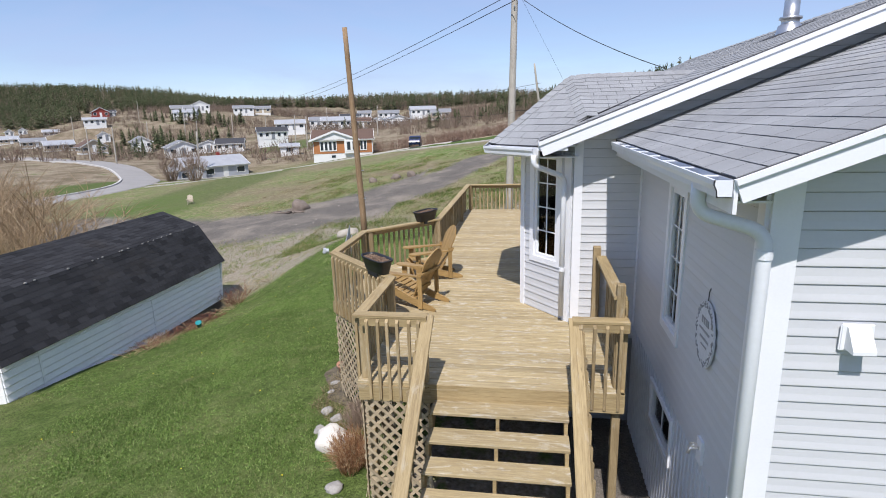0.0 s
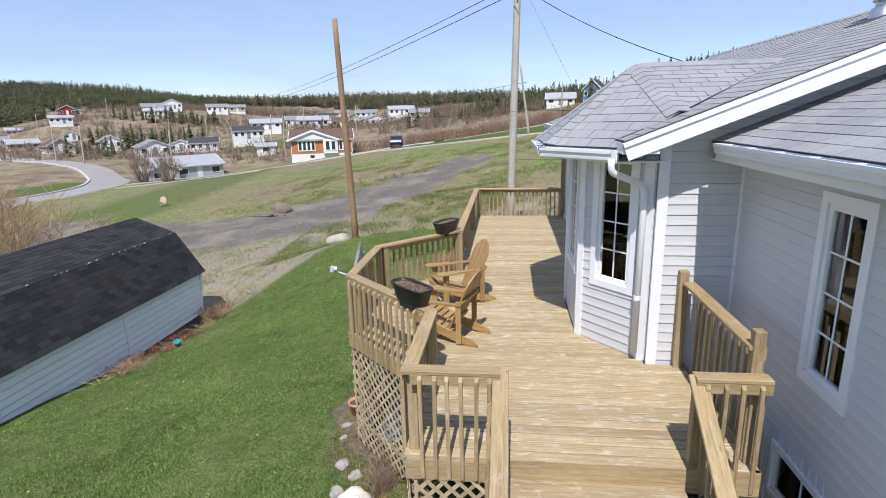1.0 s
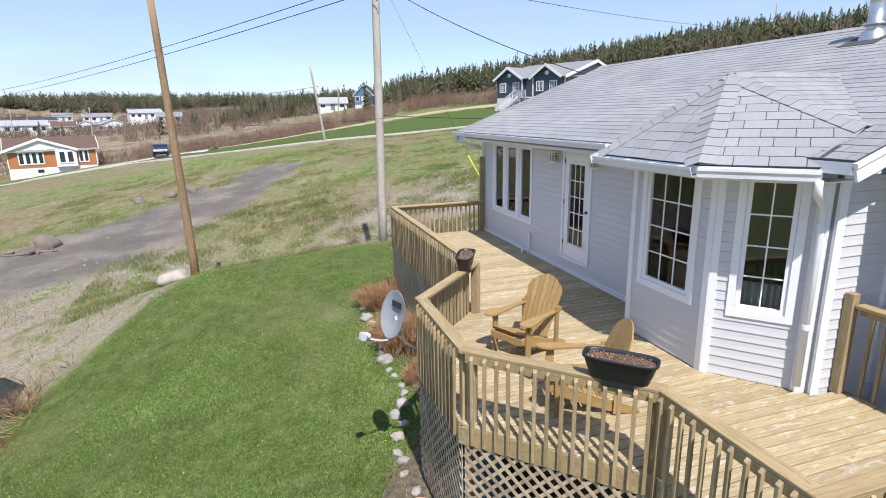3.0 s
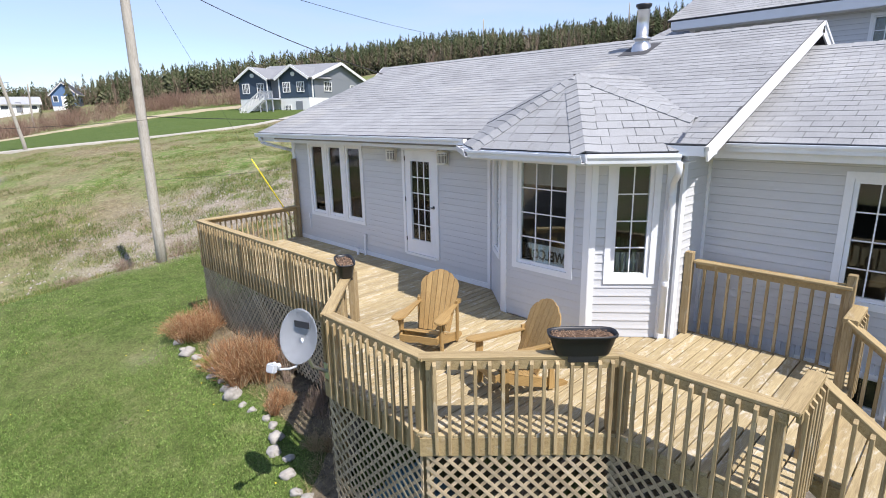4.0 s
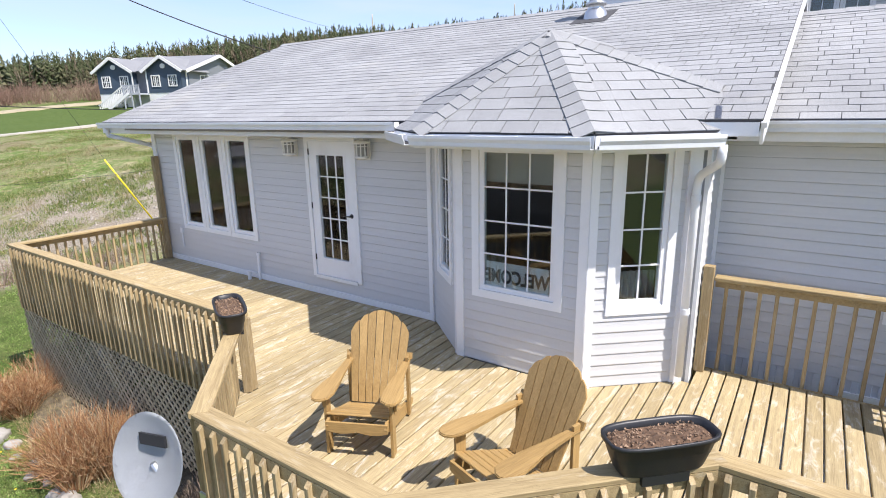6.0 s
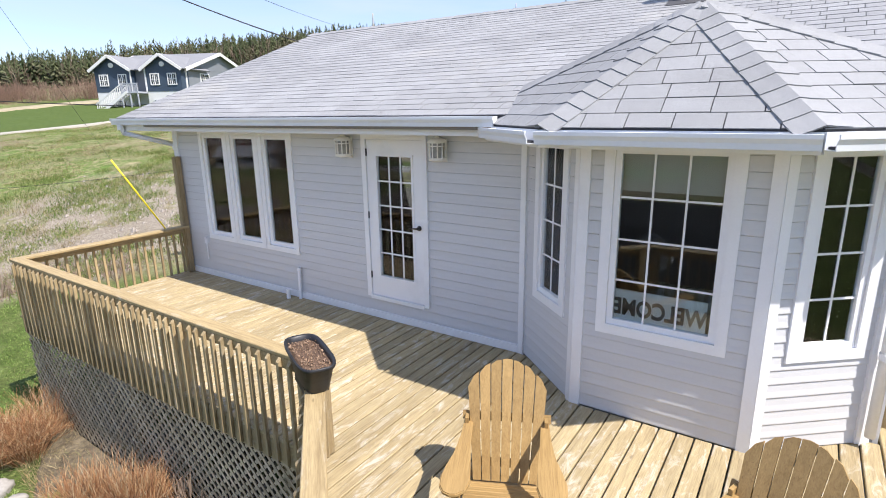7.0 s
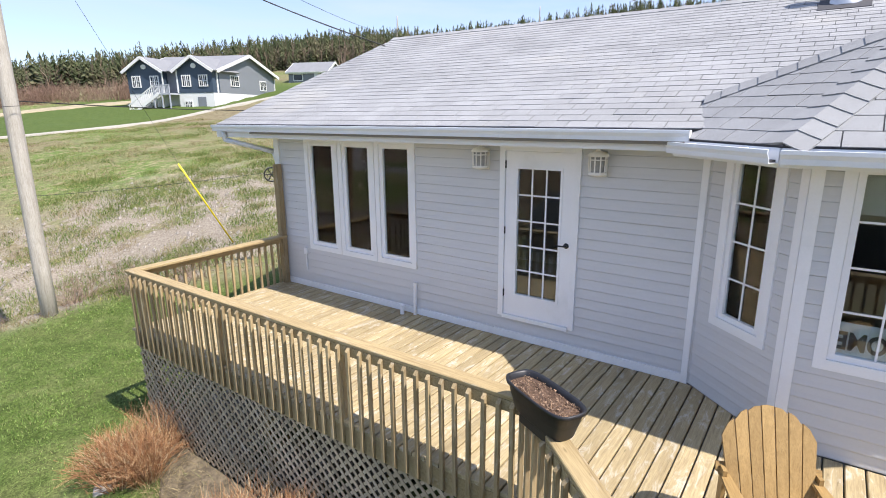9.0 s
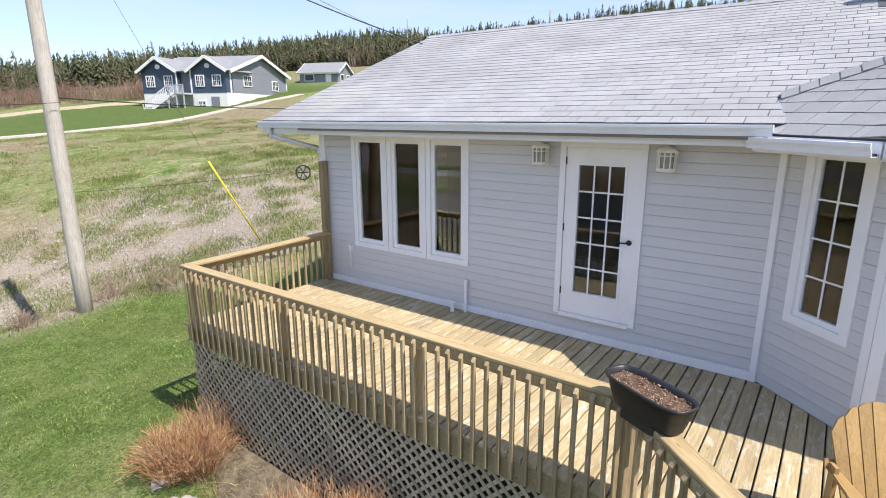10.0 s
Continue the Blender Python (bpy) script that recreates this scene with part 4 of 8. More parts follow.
def slat(panel, m, ax, az, bx, bz, y, rnd):
    length = round(math.hypot(bx - ax, bz - az), 1)
    if length < 0.1:
        return
    if length not in SLATS:
        bm = bmesh.new()
        add_box(bm, 0, length, -0.003, 0.003, -0.0185, 0.0185)
        SLATS[length] = mesh_of("slat", bm, M_LATT)
    a = m @ Vector((ax, y, az))
    b = m @ Vector((bx, y, bz))
    piece("slat", SLATS[length], panel, along(a, b, m.to_3x3() @ Vector((-(bz - az), 0, bx - ax))))


def lattice(p0, p1, z0, z1, pitch=0.146):
    m = along((*p0, 0), (*p1, 0))
    length = (Vector(p1) - Vector(p0)).length
    bm = bmesh.new()
    for a, b, c, d in ((0, length, z1 - 0.03, z1), (0, 0.03, z0, z1 - 0.03), (length - 0.03, length, z0, z1 - 0.03), (0.03, length - 0.03, z0 + 0.30, z0 + 0.36)):
        add_box(bm, a, b, -0.062, -0.05, c, d, m)
    panel = part("lattice", bm, M_LATT, deck, "diagonal wooden lattice skirt panel")
    h = z1 - z0
    rnd = random.Random(int(length * 100))
    c = -h + 0.05
    while c < length - 0.03:
        x0, x1 = max(c, 0.0), min(c + h, length)
        if x1 - x0 > 0.08:
            slat(panel, m, x0, z0 + x0 - c, x1, z0 + x1 - c, -0.069, rnd)
            slat(panel, m, x0, z1 - (x0 - c), x1, z1 - (x1 - c), -0.076, rnd)
        c += pitch


lattice((-1.585, 17.56), (-1.585, 11.78), -1.50, -0.20, 0.124)
lattice((-1.585, 11.78), (-2.845, 10.455), -1.60, -0.20, 0.130)
lattice((-2.845, 10.455), (-2.845, 8.81), -1.72, -0.20)
lattice((-2.845, 8.81), (-1.535, 7.48), -1.72, -0.20)
lattice((-1.535, 7.48), (-1.535, 6.07), -1.68, -0.20)
lattice((-1.535, 6.07), (-0.76, 6.07), -1.65, -0.20)
lattice((0.88, 17.56), (-1.585, 17.56), -1.45, -0.20, 0.2)


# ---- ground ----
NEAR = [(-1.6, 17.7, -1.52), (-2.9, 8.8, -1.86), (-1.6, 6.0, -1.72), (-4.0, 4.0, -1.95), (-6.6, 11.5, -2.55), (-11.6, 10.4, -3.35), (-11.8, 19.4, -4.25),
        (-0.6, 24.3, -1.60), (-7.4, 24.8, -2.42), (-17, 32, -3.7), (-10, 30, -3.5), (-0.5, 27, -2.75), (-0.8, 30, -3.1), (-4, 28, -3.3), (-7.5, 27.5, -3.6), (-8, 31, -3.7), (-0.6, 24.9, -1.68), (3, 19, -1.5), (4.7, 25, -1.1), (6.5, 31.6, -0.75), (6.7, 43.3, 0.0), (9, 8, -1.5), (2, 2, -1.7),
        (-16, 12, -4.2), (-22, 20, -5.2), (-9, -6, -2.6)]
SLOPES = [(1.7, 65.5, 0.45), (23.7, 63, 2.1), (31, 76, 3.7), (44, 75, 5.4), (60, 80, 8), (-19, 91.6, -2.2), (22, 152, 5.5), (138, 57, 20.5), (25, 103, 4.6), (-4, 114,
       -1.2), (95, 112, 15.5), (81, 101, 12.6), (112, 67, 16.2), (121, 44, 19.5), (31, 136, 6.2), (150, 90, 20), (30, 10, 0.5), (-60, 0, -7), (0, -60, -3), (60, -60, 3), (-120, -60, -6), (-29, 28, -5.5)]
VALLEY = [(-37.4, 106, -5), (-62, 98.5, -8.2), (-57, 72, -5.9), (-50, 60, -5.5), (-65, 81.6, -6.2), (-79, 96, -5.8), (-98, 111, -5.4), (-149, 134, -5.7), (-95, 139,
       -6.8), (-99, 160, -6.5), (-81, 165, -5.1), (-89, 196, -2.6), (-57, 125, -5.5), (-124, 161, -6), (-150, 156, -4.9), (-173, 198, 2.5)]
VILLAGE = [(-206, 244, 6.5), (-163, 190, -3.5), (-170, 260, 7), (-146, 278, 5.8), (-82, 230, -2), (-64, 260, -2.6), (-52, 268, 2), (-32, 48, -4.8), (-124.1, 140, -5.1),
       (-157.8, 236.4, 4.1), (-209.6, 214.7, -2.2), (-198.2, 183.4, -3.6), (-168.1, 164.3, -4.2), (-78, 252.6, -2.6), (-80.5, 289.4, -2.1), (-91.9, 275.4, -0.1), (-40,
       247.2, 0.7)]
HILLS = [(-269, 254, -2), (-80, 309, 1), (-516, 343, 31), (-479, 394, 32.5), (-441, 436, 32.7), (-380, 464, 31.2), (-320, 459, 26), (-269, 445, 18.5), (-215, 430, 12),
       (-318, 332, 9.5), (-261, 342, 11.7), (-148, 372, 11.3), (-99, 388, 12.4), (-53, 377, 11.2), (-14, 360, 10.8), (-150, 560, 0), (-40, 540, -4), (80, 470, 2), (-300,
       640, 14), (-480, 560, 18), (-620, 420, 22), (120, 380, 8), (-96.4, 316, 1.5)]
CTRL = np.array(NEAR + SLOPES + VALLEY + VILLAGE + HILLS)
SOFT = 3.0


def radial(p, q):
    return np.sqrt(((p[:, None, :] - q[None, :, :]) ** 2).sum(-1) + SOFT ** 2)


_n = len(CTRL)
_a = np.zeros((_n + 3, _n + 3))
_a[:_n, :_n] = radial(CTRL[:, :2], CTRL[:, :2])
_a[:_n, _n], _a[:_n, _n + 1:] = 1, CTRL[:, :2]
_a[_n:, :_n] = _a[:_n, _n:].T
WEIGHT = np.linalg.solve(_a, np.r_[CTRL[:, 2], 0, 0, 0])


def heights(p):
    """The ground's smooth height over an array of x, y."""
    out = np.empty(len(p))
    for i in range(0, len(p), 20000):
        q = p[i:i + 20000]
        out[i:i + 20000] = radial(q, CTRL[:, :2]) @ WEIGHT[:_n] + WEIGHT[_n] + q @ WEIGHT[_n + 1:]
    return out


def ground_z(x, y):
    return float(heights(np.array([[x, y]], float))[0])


def smooth(e0, e1, v):
    t = np.clip((v - e0) / (e1 - e0), 0, 1)
    return t * t * (3 - 2 * t)


def seg_dist(p, pts):
    """Distance from each point to a polyline in plan."""
    best = np.full(len(p), 1e9)
    for a, b in zip(pts, pts[1:]):
        a, b = np.array(a, float), np.array(b, float)
        t = np.clip(((p - a) @ (b - a)) / ((b - a) @ (b - a)), 0, 1)
        best = np.minimum(best, np.hypot(*(p - a - t[:, None] * (b - a)).T))
    return best


LANE = [(-56, 84), (-48, 86), (-41, 87), (-34.6, 88), (-27, 88), (-16.7, 82), (1.7, 65.0), (12, 62.5), (24, 64), (34, 68), (44, 70)]
TRACK = [(-40, 40), (-24, 33), (-16, 33), (-8, 42), (-4, 52)]


def zones(p):
    """Land use: lawn, gravel, bright field, bare earth."""
    x, y = p[:, 0], p[:, 1]
    edge = 24.2 + 0.25 * np.sin(x * 1.3) + 0.02 * x + np.where(x < -7, (x + 7) * 1.1, 0) - np.where(x > 0, x * 0.5, 0)
    lawn = smooth(0.5, -0.5, y - edge) * smooth(-16, -13.5, x + 0 * y)
    covered = smooth(-1.75, -1.35, x) * smooth(5.2, 5.9, y) * smooth(18.0, 17.3, y)
    covered = np.maximum(covered, smooth(-0.95, -0.7, x) * smooth(3.4, 3.9, y) * smooth(18.6, 18.0, y) * smooth(9.5, 9.0, x))
    worn = 0.5 * smooth(0.7, 0.2, np.hypot((x + 3.2) * 0.9, y - 16.9)) + 0.4 * smooth(0.4, 0.1, np.hypot(x + 4.3, (y - 15.1) * 1.6))
    lawn = lawn * (1 - covered) * (1 - np.clip(worn, 0, 0.85))
    gravel = smooth(5.5, 3.0, seg_dist(p, TRACK) * np.where(x > -9, 1.9, 1.0)) * (1 - lawn)
    gravel = np.maximum(gravel, smooth(2.4, 1.6, np.hypot((x - 1.6) / 1.2, (y - 6.5) / 2.2)) * (x > 0.9))
    dl = seg_dist(p, LANE)
    north = (y - np.interp(x, [q[0] for q in LANE], [q[1] for q in LANE])) > 0
    field = north * smooth(26, 24, dl + np.maximum(0, 10 - x) * 0.12) * smooth(-36, -20, x) * smooth(62, 50, x)
    field = np.maximum(field, smooth(9, 7, np.hypot(x + 62, (y - 70) * 0.7)) * 0.9)
    field = np.maximum(field, smooth(7.0, 4.0, seg_dist(p, [(-36, 46), (-37, 62), (-41, 80), (-38, 98)])) * 0.7)
    field = np.maximum(field, smooth(14, 10, np.hypot(x + 70, (y - 160) * 0.6)) * 0.8)
    bare = smooth(9, 3, np.hypot((x - 6) * 0.8, (y - 30) * 1.0)) * 1.0 + smooth(4, 1, np.abs(y - 26.2 - 0.04 * x ** 2 * 0)) * smooth(-14, -6, x) * smooth(14, 6, x) * 0.6
    bare = np.maximum(bare, smooth(9, 4, np.hypot(x + 12, y - 27) * 0.9) * 0.6)
    return lawn, gravel, field * (1 - covered), np.maximum(np.clip(bare, 0, 1), np.maximum(0.9 * covered, worn)) * (1 - lawn)


def heathland(p):
    """Brown heath and scrubby ground over the valley and the hills behind."""
    x, y = p[:, 0], p[:, 1]
    return np.maximum(smooth(96, 116, y) * smooth(20, -10, x + 0.0 * y), smooth(-50, -62, x) * smooth(36, 50, y))


def ground_material():
    m, n, l, b = nodes_of("ground")
    pos = n.new("ShaderNodeNewGeometry").outputs["Position"]
    at = n.new("ShaderNodeAttribute")
    at.attribute_name = "zone"
    sep = n.new("ShaderNodeSeparateColor")
    l.new(at.outputs["Color"], sep.inputs["Color"])
    n1, n2, n3, n4 = noise_of(n, l, pos, 0.35, 6, 0.65), noise_of(n, l, pos, 2.2, 6, 0.65), noise_of(n, l, pos, 14, 5, 0.65), noise_of(n, l, pos, 0.05, 6, 0.6)
    soil = ramp_of(n, l, n3, [(0.3, (0.155, 0.128, 0.094)), (0.5, (0.265, 0.228, 0.178)), (0.72, (0.39, 0.345, 0.285))])
    pebble = n.new("ShaderNodeTexVoronoi")
    pebble.inputs["Scale"].default_value = 7.0
    l.new(pos, pebble.inputs["Vector"])
    soil = mix_of(n, l, ramp_of(n, l, pebble.outputs["Distance"], [(0.10, 0.7), (0.22, 0.0)]), soil, (0.44, 0.405, 0.355))
    dry = ramp_of(n, l, n3, [(0.3, (0.16, 0.138, 0.072)), (0.7, (0.345, 0.305, 0.185))])
    green = ramp_of(n, l, n3, [(0.3, (0.055, 0.100, 0.020)), (0.7, (0.135, 0.195, 0.048))])
    rough = mix_of(n, l, ramp_of(n, l, n2, [(0.36, 0.0), (0.52, 1.0)]), dry, green)
    rough = mix_of(n, l, ramp_of(n, l, n1, [(0.54, 0.0), (0.66, 0.85)]), rough, dry)
    rough = mix_of(n, l, ramp_of(n, l, n4, [(0.40, 0.0), (0.58, 0.85)]), rough, ramp_of(n, l, n2, [(0.35, (0.13, 0.098, 0.062)), (0.65, (0.25, 0.205, 0.135))]))
    ha = n.new("ShaderNodeAttribute")
    ha.attribute_name = "heath"
    heath = ramp_of(n, l, noise_of(n, l, pos, 0.16, 7, 0.7), [(0.30, (0.085, 0.075, 0.040)), (0.46, (0.17, 0.135, 0.09)), (0.58, (0.25, 0.205, 0.145)), (0.68, (0.12, 0.135, 0.055))])
    rough = mix_of(n, l, ha.outputs["Fac"], rough, heath)
    knoll = noise_of(n, l, pos, 4.5, 6, 0.72, 0.6)
    rough = mix_of(n, l, 1.0, rough, ramp_of(n, l, knoll, [(0.32, 0.66), (0.5, 1.12), (0.68, 1.6)]), "MULTIPLY")
    bare = n.new("ShaderNodeMath")
    bare.operation = "MULTIPLY"
    l.new(at.outputs["Alpha"], bare.inputs[0])
    l.new(ramp_of(n, l, noise_of(n, l, pos, 0.75, 7, 0.7), [(0.40, 0.0), (0.50, 1.5)]), bare.inputs[1])
    col = mix_of(n, l, bare.outputs[0], rough, soil)
    lawn = ramp_of(n, l, n2, [(0.28, (0.052, 0.080, 0.018)), (0.5, (0.082, 0.115, 0.030)), (0.75, (0.140, 0.165, 0.060))])
    lawn = mix_of(n, l, ramp_of(n, l, n1, [(0.50, 0.0), (0.68, 0.6)]), lawn, (0.155, 0.155, 0.066))
    lawn = mix_of(n, l, 1.0, lawn, ramp_of(n, l, n3, [(0.3, 0.7), (0.7, 1.25)]), "MULTIPLY")
    sward = noise_of(n, l, pos, 34, 4, 0.75)
    lawn = mix_of(n, l, 1.0, lawn, ramp_of(n, l, sward, [(0.34, 0.4), (0.5, 1.0), (0.66, 1.75)]), "MULTIPLY")
    grit = noise_of(n, l, pos, 40, 3, 0.7)
    grav = ramp_of(n, l, grit, [(0.3, (0.10, 0.088, 0.076)), (0.55, (0.165, 0.148, 0.128)), (0.75, (0.27, 0.245, 0.215))])
    grav = mix_of(n, l, 1.0, grav, ramp_of(n, l, n1, [(0.3, 0.75), (0.7, 1.2)]), "MULTIPLY")
    field = ramp_of(n, l, n2, [(0.3, (0.060, 0.094, 0.024)), (0.7, (0.098, 0.135, 0.038))])
    col = mix_of(n, l, sep.outputs["Blue"], col, field)
    ragged = n.new("ShaderNodeMath")
    ragged.operation = "MULTIPLY"
    l.new(sep.outputs["Green"], ragged.inputs[0])
    l.new(ramp_of(n, l, n2, [(0.30, 0.55), (0.46, 1.5)]), ragged.inputs[1])
    ragged.use_clamp = True
    grav = mix_of(n, l, ramp_of(n, l, n1, [(0.48, 0.0), (0.64, 0.6)]), grav, soil)
    col = mix_of(n, l, ragged.outputs[0], col, grav)
    col = mix_of(n, l, sep.outputs["Red"], col, lawn)
    l.new(col, b.inputs["Base Color"])
    b.inputs["Roughness"].default_value, b.inputs["Specular IOR Level"].default_value = 0.95, 0.1
    bump_of(n, l, b, n3, 0.6, 0.06)
    return m


M_GROUND = ground_material()
G = 300
u = np.sinh(np.linspace(-1, 1, G) * 5.2) / np.sinh(5.2) * 900
gx, gy = np.meshgrid(u - 5, u + 18, indexing="ij")
gp = np.c_[gx.ravel(), gy.ravel()]
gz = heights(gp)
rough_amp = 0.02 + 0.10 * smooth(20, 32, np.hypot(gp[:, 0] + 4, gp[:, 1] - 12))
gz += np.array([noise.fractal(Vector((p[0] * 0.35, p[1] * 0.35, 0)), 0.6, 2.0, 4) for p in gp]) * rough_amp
near_lawn, near_gravel, near_field, near_bare = zones(gp)
idx = np.arange(G * G).reshape(G, G)
quads = np.stack([idx[:-1, :-1], idx[1:, :-1], idx[1:, 1:], idx[:-1, 1:]], -1).reshape(-1, 4)
me = bpy.data.meshes.new("ground")
me.from_pydata(np.c_[gp, gz].tolist(), [], quads.tolist())
me.materials.append(M_GROUND)
zone = me.color_attributes.new("zone", "FLOAT_COLOR", "POINT")
zone.data.foreach_set("color", np.c_[near_lawn, near_gravel, near_field, near_bare].ravel())
me.attributes.new("heath", "FLOAT", "POINT").data.foreach_set("value", heathland(gp))
me.polygons.foreach_set("use_smooth", [True] * len(me.polygons))
ground = tagged(new("ground", me), "sloping lawn, rough meadow and bare earth", "", "", "structure")


def strip(name, pts, half, lift, mat, label, step=1.5):
    """A road that follows the ground."""
    fine = []
    for a, b in zip(pts, pts[1:]):
        n = max(1, int(math.dist(a, b) / step))
        fine += [(a[0] + (b[0] - a[0]) * i / n, a[1] + (b[1] - a[1]) * i / n) for i in range(n)]
    fine.append(pts[-1])
    for _ in range(6):
        fine = [fine[0]] + [tuple((a[j] + 2 * b[j] + c[j]) / 4 for j in (0, 1)) for a, b, c in zip(fine, fine[1:], fine[2:])] + [fine[-1]]
    co = []
    for i, p in enumerate(fine):
        a, b = Vector(fine[max(i - 1, 0)]), Vector(fine[min(i + 1, len(fine) - 1)])
        d = (b - a).normalized()
        for s in (-1.15, -1, 0, 1, 1.15):
            q = Vector(p) + Vector((-d.y, d.x)) * half * s
            co.append((q.x, q.y, ground_z(q.x, q.y) + (lift if abs(s) <= 1 else -0.3)))
    fc = [(5 * i + k, 5 * i + k + 1, 5 * i + k + 6, 5 * i + k + 5) for i in range(len(fine) - 1) for k in range(4)]
    me = bpy.data.meshes.new(name)
    me.from_pydata(co, [], fc)
    me.materials.append(mat)
    ob = new(name, me)
    return tagged(ob, label, "", "", "structure"), fine


M_LANE = plain("pale_gravel_lane", (0.40, 0.37, 0.32), 0.95, 0.15, 0.6, 12, 0.3)
M_ROAD = plain("worn_asphalt", (0.29, 0.275, 0.255), 0.9, 0.12, 0.4, 20, 0.2)
M_KERB = plain("concrete_kerb", (0.52, 0.50, 0.47), 0.9, 0.08, 1, 20, 0.2)
lane, _ = strip("lane", LANE, 0.55, 0.12, M_LANE, "pale gravel lane across the meadow")


# ---- things on and round the deck ----
def extruded_curve(bm, pts, half, m=None):
    """A flat shape in x, y with thickness along z, edges eased by the outline itself."""
    add_prism(bm, pts, -half, half, m)


def adirondack(name, m, label, group):
    """Front faces +x. Fan back of seven slats, sloping seat, broad paddle arms."""
    c = thing(name, m, label, "chair", group)
    for s in (-1, 1):
        bm = bmesh.new()
        prof = [(0.33, 0.34), (0.36, 0.30), (0.30, 0.245), (0.05, 0.15), (-0.30, 0.04), (-0.52, 0.0), (-0.60, 0.0), (-0.62, 0.03), (-0.56, 0.075), (-0.30, 0.16), (0.05, 0.28), (0.25, 0.36)]
        add_prism(bm, prof[::-1], -0.0125, 0.0125, Matrix(((1, 0, 0, 0), (0, 0, 1, s * 0.245), (0, 1, 0, 0), (0, 0, 0, 1))))
        part("side_rail", bm, M_CHAIR, c)
        bm = bmesh.new()
        add_box(bm, 0.20, 0.29, s * 0.275 - 0.0125, s * 0.275 + 0.0125, 0.0, 0.535)
        part("front_leg", bm, M_CHAIR_Z, c)
        bm = bmesh.new()
        add_prism(bm, [(0.22, 0.535), (0.28, 0.535), (0.245, 0.40), (0.22, 0.40)][::-1], -0.012, 0.012, Matrix(((1, 0, 0, 0), (0, 0, 1, s * 0.302), (0, 1, 0, 0), (0, 0, 0, 1))))
        part("arm_bracket", bm, M_CHAIR, c)
        bm = bmesh.new()
        add_box(bm, -0.40, -0.33, s * 0.275 - 0.0125, s * 0.275 + 0.0125, 0.02, 0.60)
        part("back_leg", bm, M_CHAIR_Z, c)
        bm = bmesh.new()
        arm = [(-0.42, 0.235), (-0.10, 0.225), (0.12, 0.205), (0.28, 0.195), (0.36, 0.215), (0.40, 0.265), (0.405, 0.305), (0.385, 0.345), (0.33, 0.372), (0.24, 0.376), (0.14, 0.355), (0.02, 0.325), (-0.15, 0.305), (-0.42, 0.295)]
        add_prism(bm, [(x, s * y) for x, y in (arm if s > 0 else arm[::-1])], 0.535, 0.560)
        bmesh.ops.bevel(bm, geom=[e for e in bm.edges if abs(e.verts[0].co.z - e.verts[1].co.z) < 1e-5], offset=0.006, segments=2, affect="EDGES")
        part("armrest", bm, M_CHAIR, c)
    xs = [0.30 - 0.082 * k for k in range(7)]
    for k, x in enumerate(xs):
        z = 0.352 + (x - 0.30) * 0.40
        bm = bmesh.new()
        add_box(bm, -0.036, 0.036, -0.262, 0.262, -0.009, 0.009)
        bmesh.ops.bevel(bm, geom=bm.edges[:], offset=0.005, segments=1, affect="EDGES")
        part("seat_slat", bm, M_CHAIR_Y, c, m=pose(x - 0.02, 0, z + 0.022, 0, -20, 0))
    bm = bmesh.new()
    lip = [(-0.26, 0.0)] + [(-0.26 + 0.52 * i / 16, -0.075 - 0.022 * abs(math.sin(i / 16 * math.pi * 2.0))) for i in range(17)] + [(0.26, 0.0)]
    add_prism(bm, lip, -0.010, 0.010, pose(0.345, 0, 0.335) @ Matrix(((0, 0, 1, 0), (1, 0, 0, 0), (0, 1, 0, 0), (0, 0, 0, 1))))
    part("apron", bm, M_CHAIR_Y, c)
    tilt = pose(-0.21, 0, 0.20, 0, -24, 0)
    tops = [0.70, 0.775, 0.815, 0.83, 0.815, 0.775, 0.70]
    for k in range(7):
        y = (k - 3)
        w0, w1 = 0.057, 0.0725
        bm = bmesh.new()
        yc0, yc1 = y * 0.064, y * 0.080
        e0, e1 = tops[k], tops[k]
        slope = -0.018 * y
        pts = [(yc0 - w0 / 2, 0.0), (yc0 + w0 / 2, 0.0), (yc1 + w1 / 2, e0 + slope - abs(y) * 0.006), (yc1, e0 + (0.004 if y else 0.006)), (yc1 - w1 / 2, e0 - slope - abs(y) * 0.006)]
        add_prism(bm, pts, -0.009, 0.009, tilt @ Matrix(((0, 0, 1, 0), (1, 0, 0, 0), (0, 1, 0, 0), (0, 0, 0, 1))))
        part("back_slat", bm, M_CHAIR_Z, c)
    for z, w, dx in ((0.12, 0.42, -0.02), (0.43, 0.62, -0.02)):
        bm = bmesh.new()
        add_box(bm, dx - 0.022, dx, -w / 2, w / 2, z - 0.03, z + 0.03, tilt)
        part("back_rail", bm, M_CHAIR_Y, c)
    return c


f1 = math.degrees(math.atan2(-0.43, -0.90))
adirondack("adirondack_chair", pose(-1.545, 10.15, 0.001, 0, 0, f1), "varnished golden-brown wooden adirondack chair facing the rail", "deck chairs")
adirondack("adirondack_chair", pose(-1.59, 8.75, 0.001, 0, 0, f1 - 44), "varnished golden-brown wooden adirondack chair beside the black planter", "deck chairs")


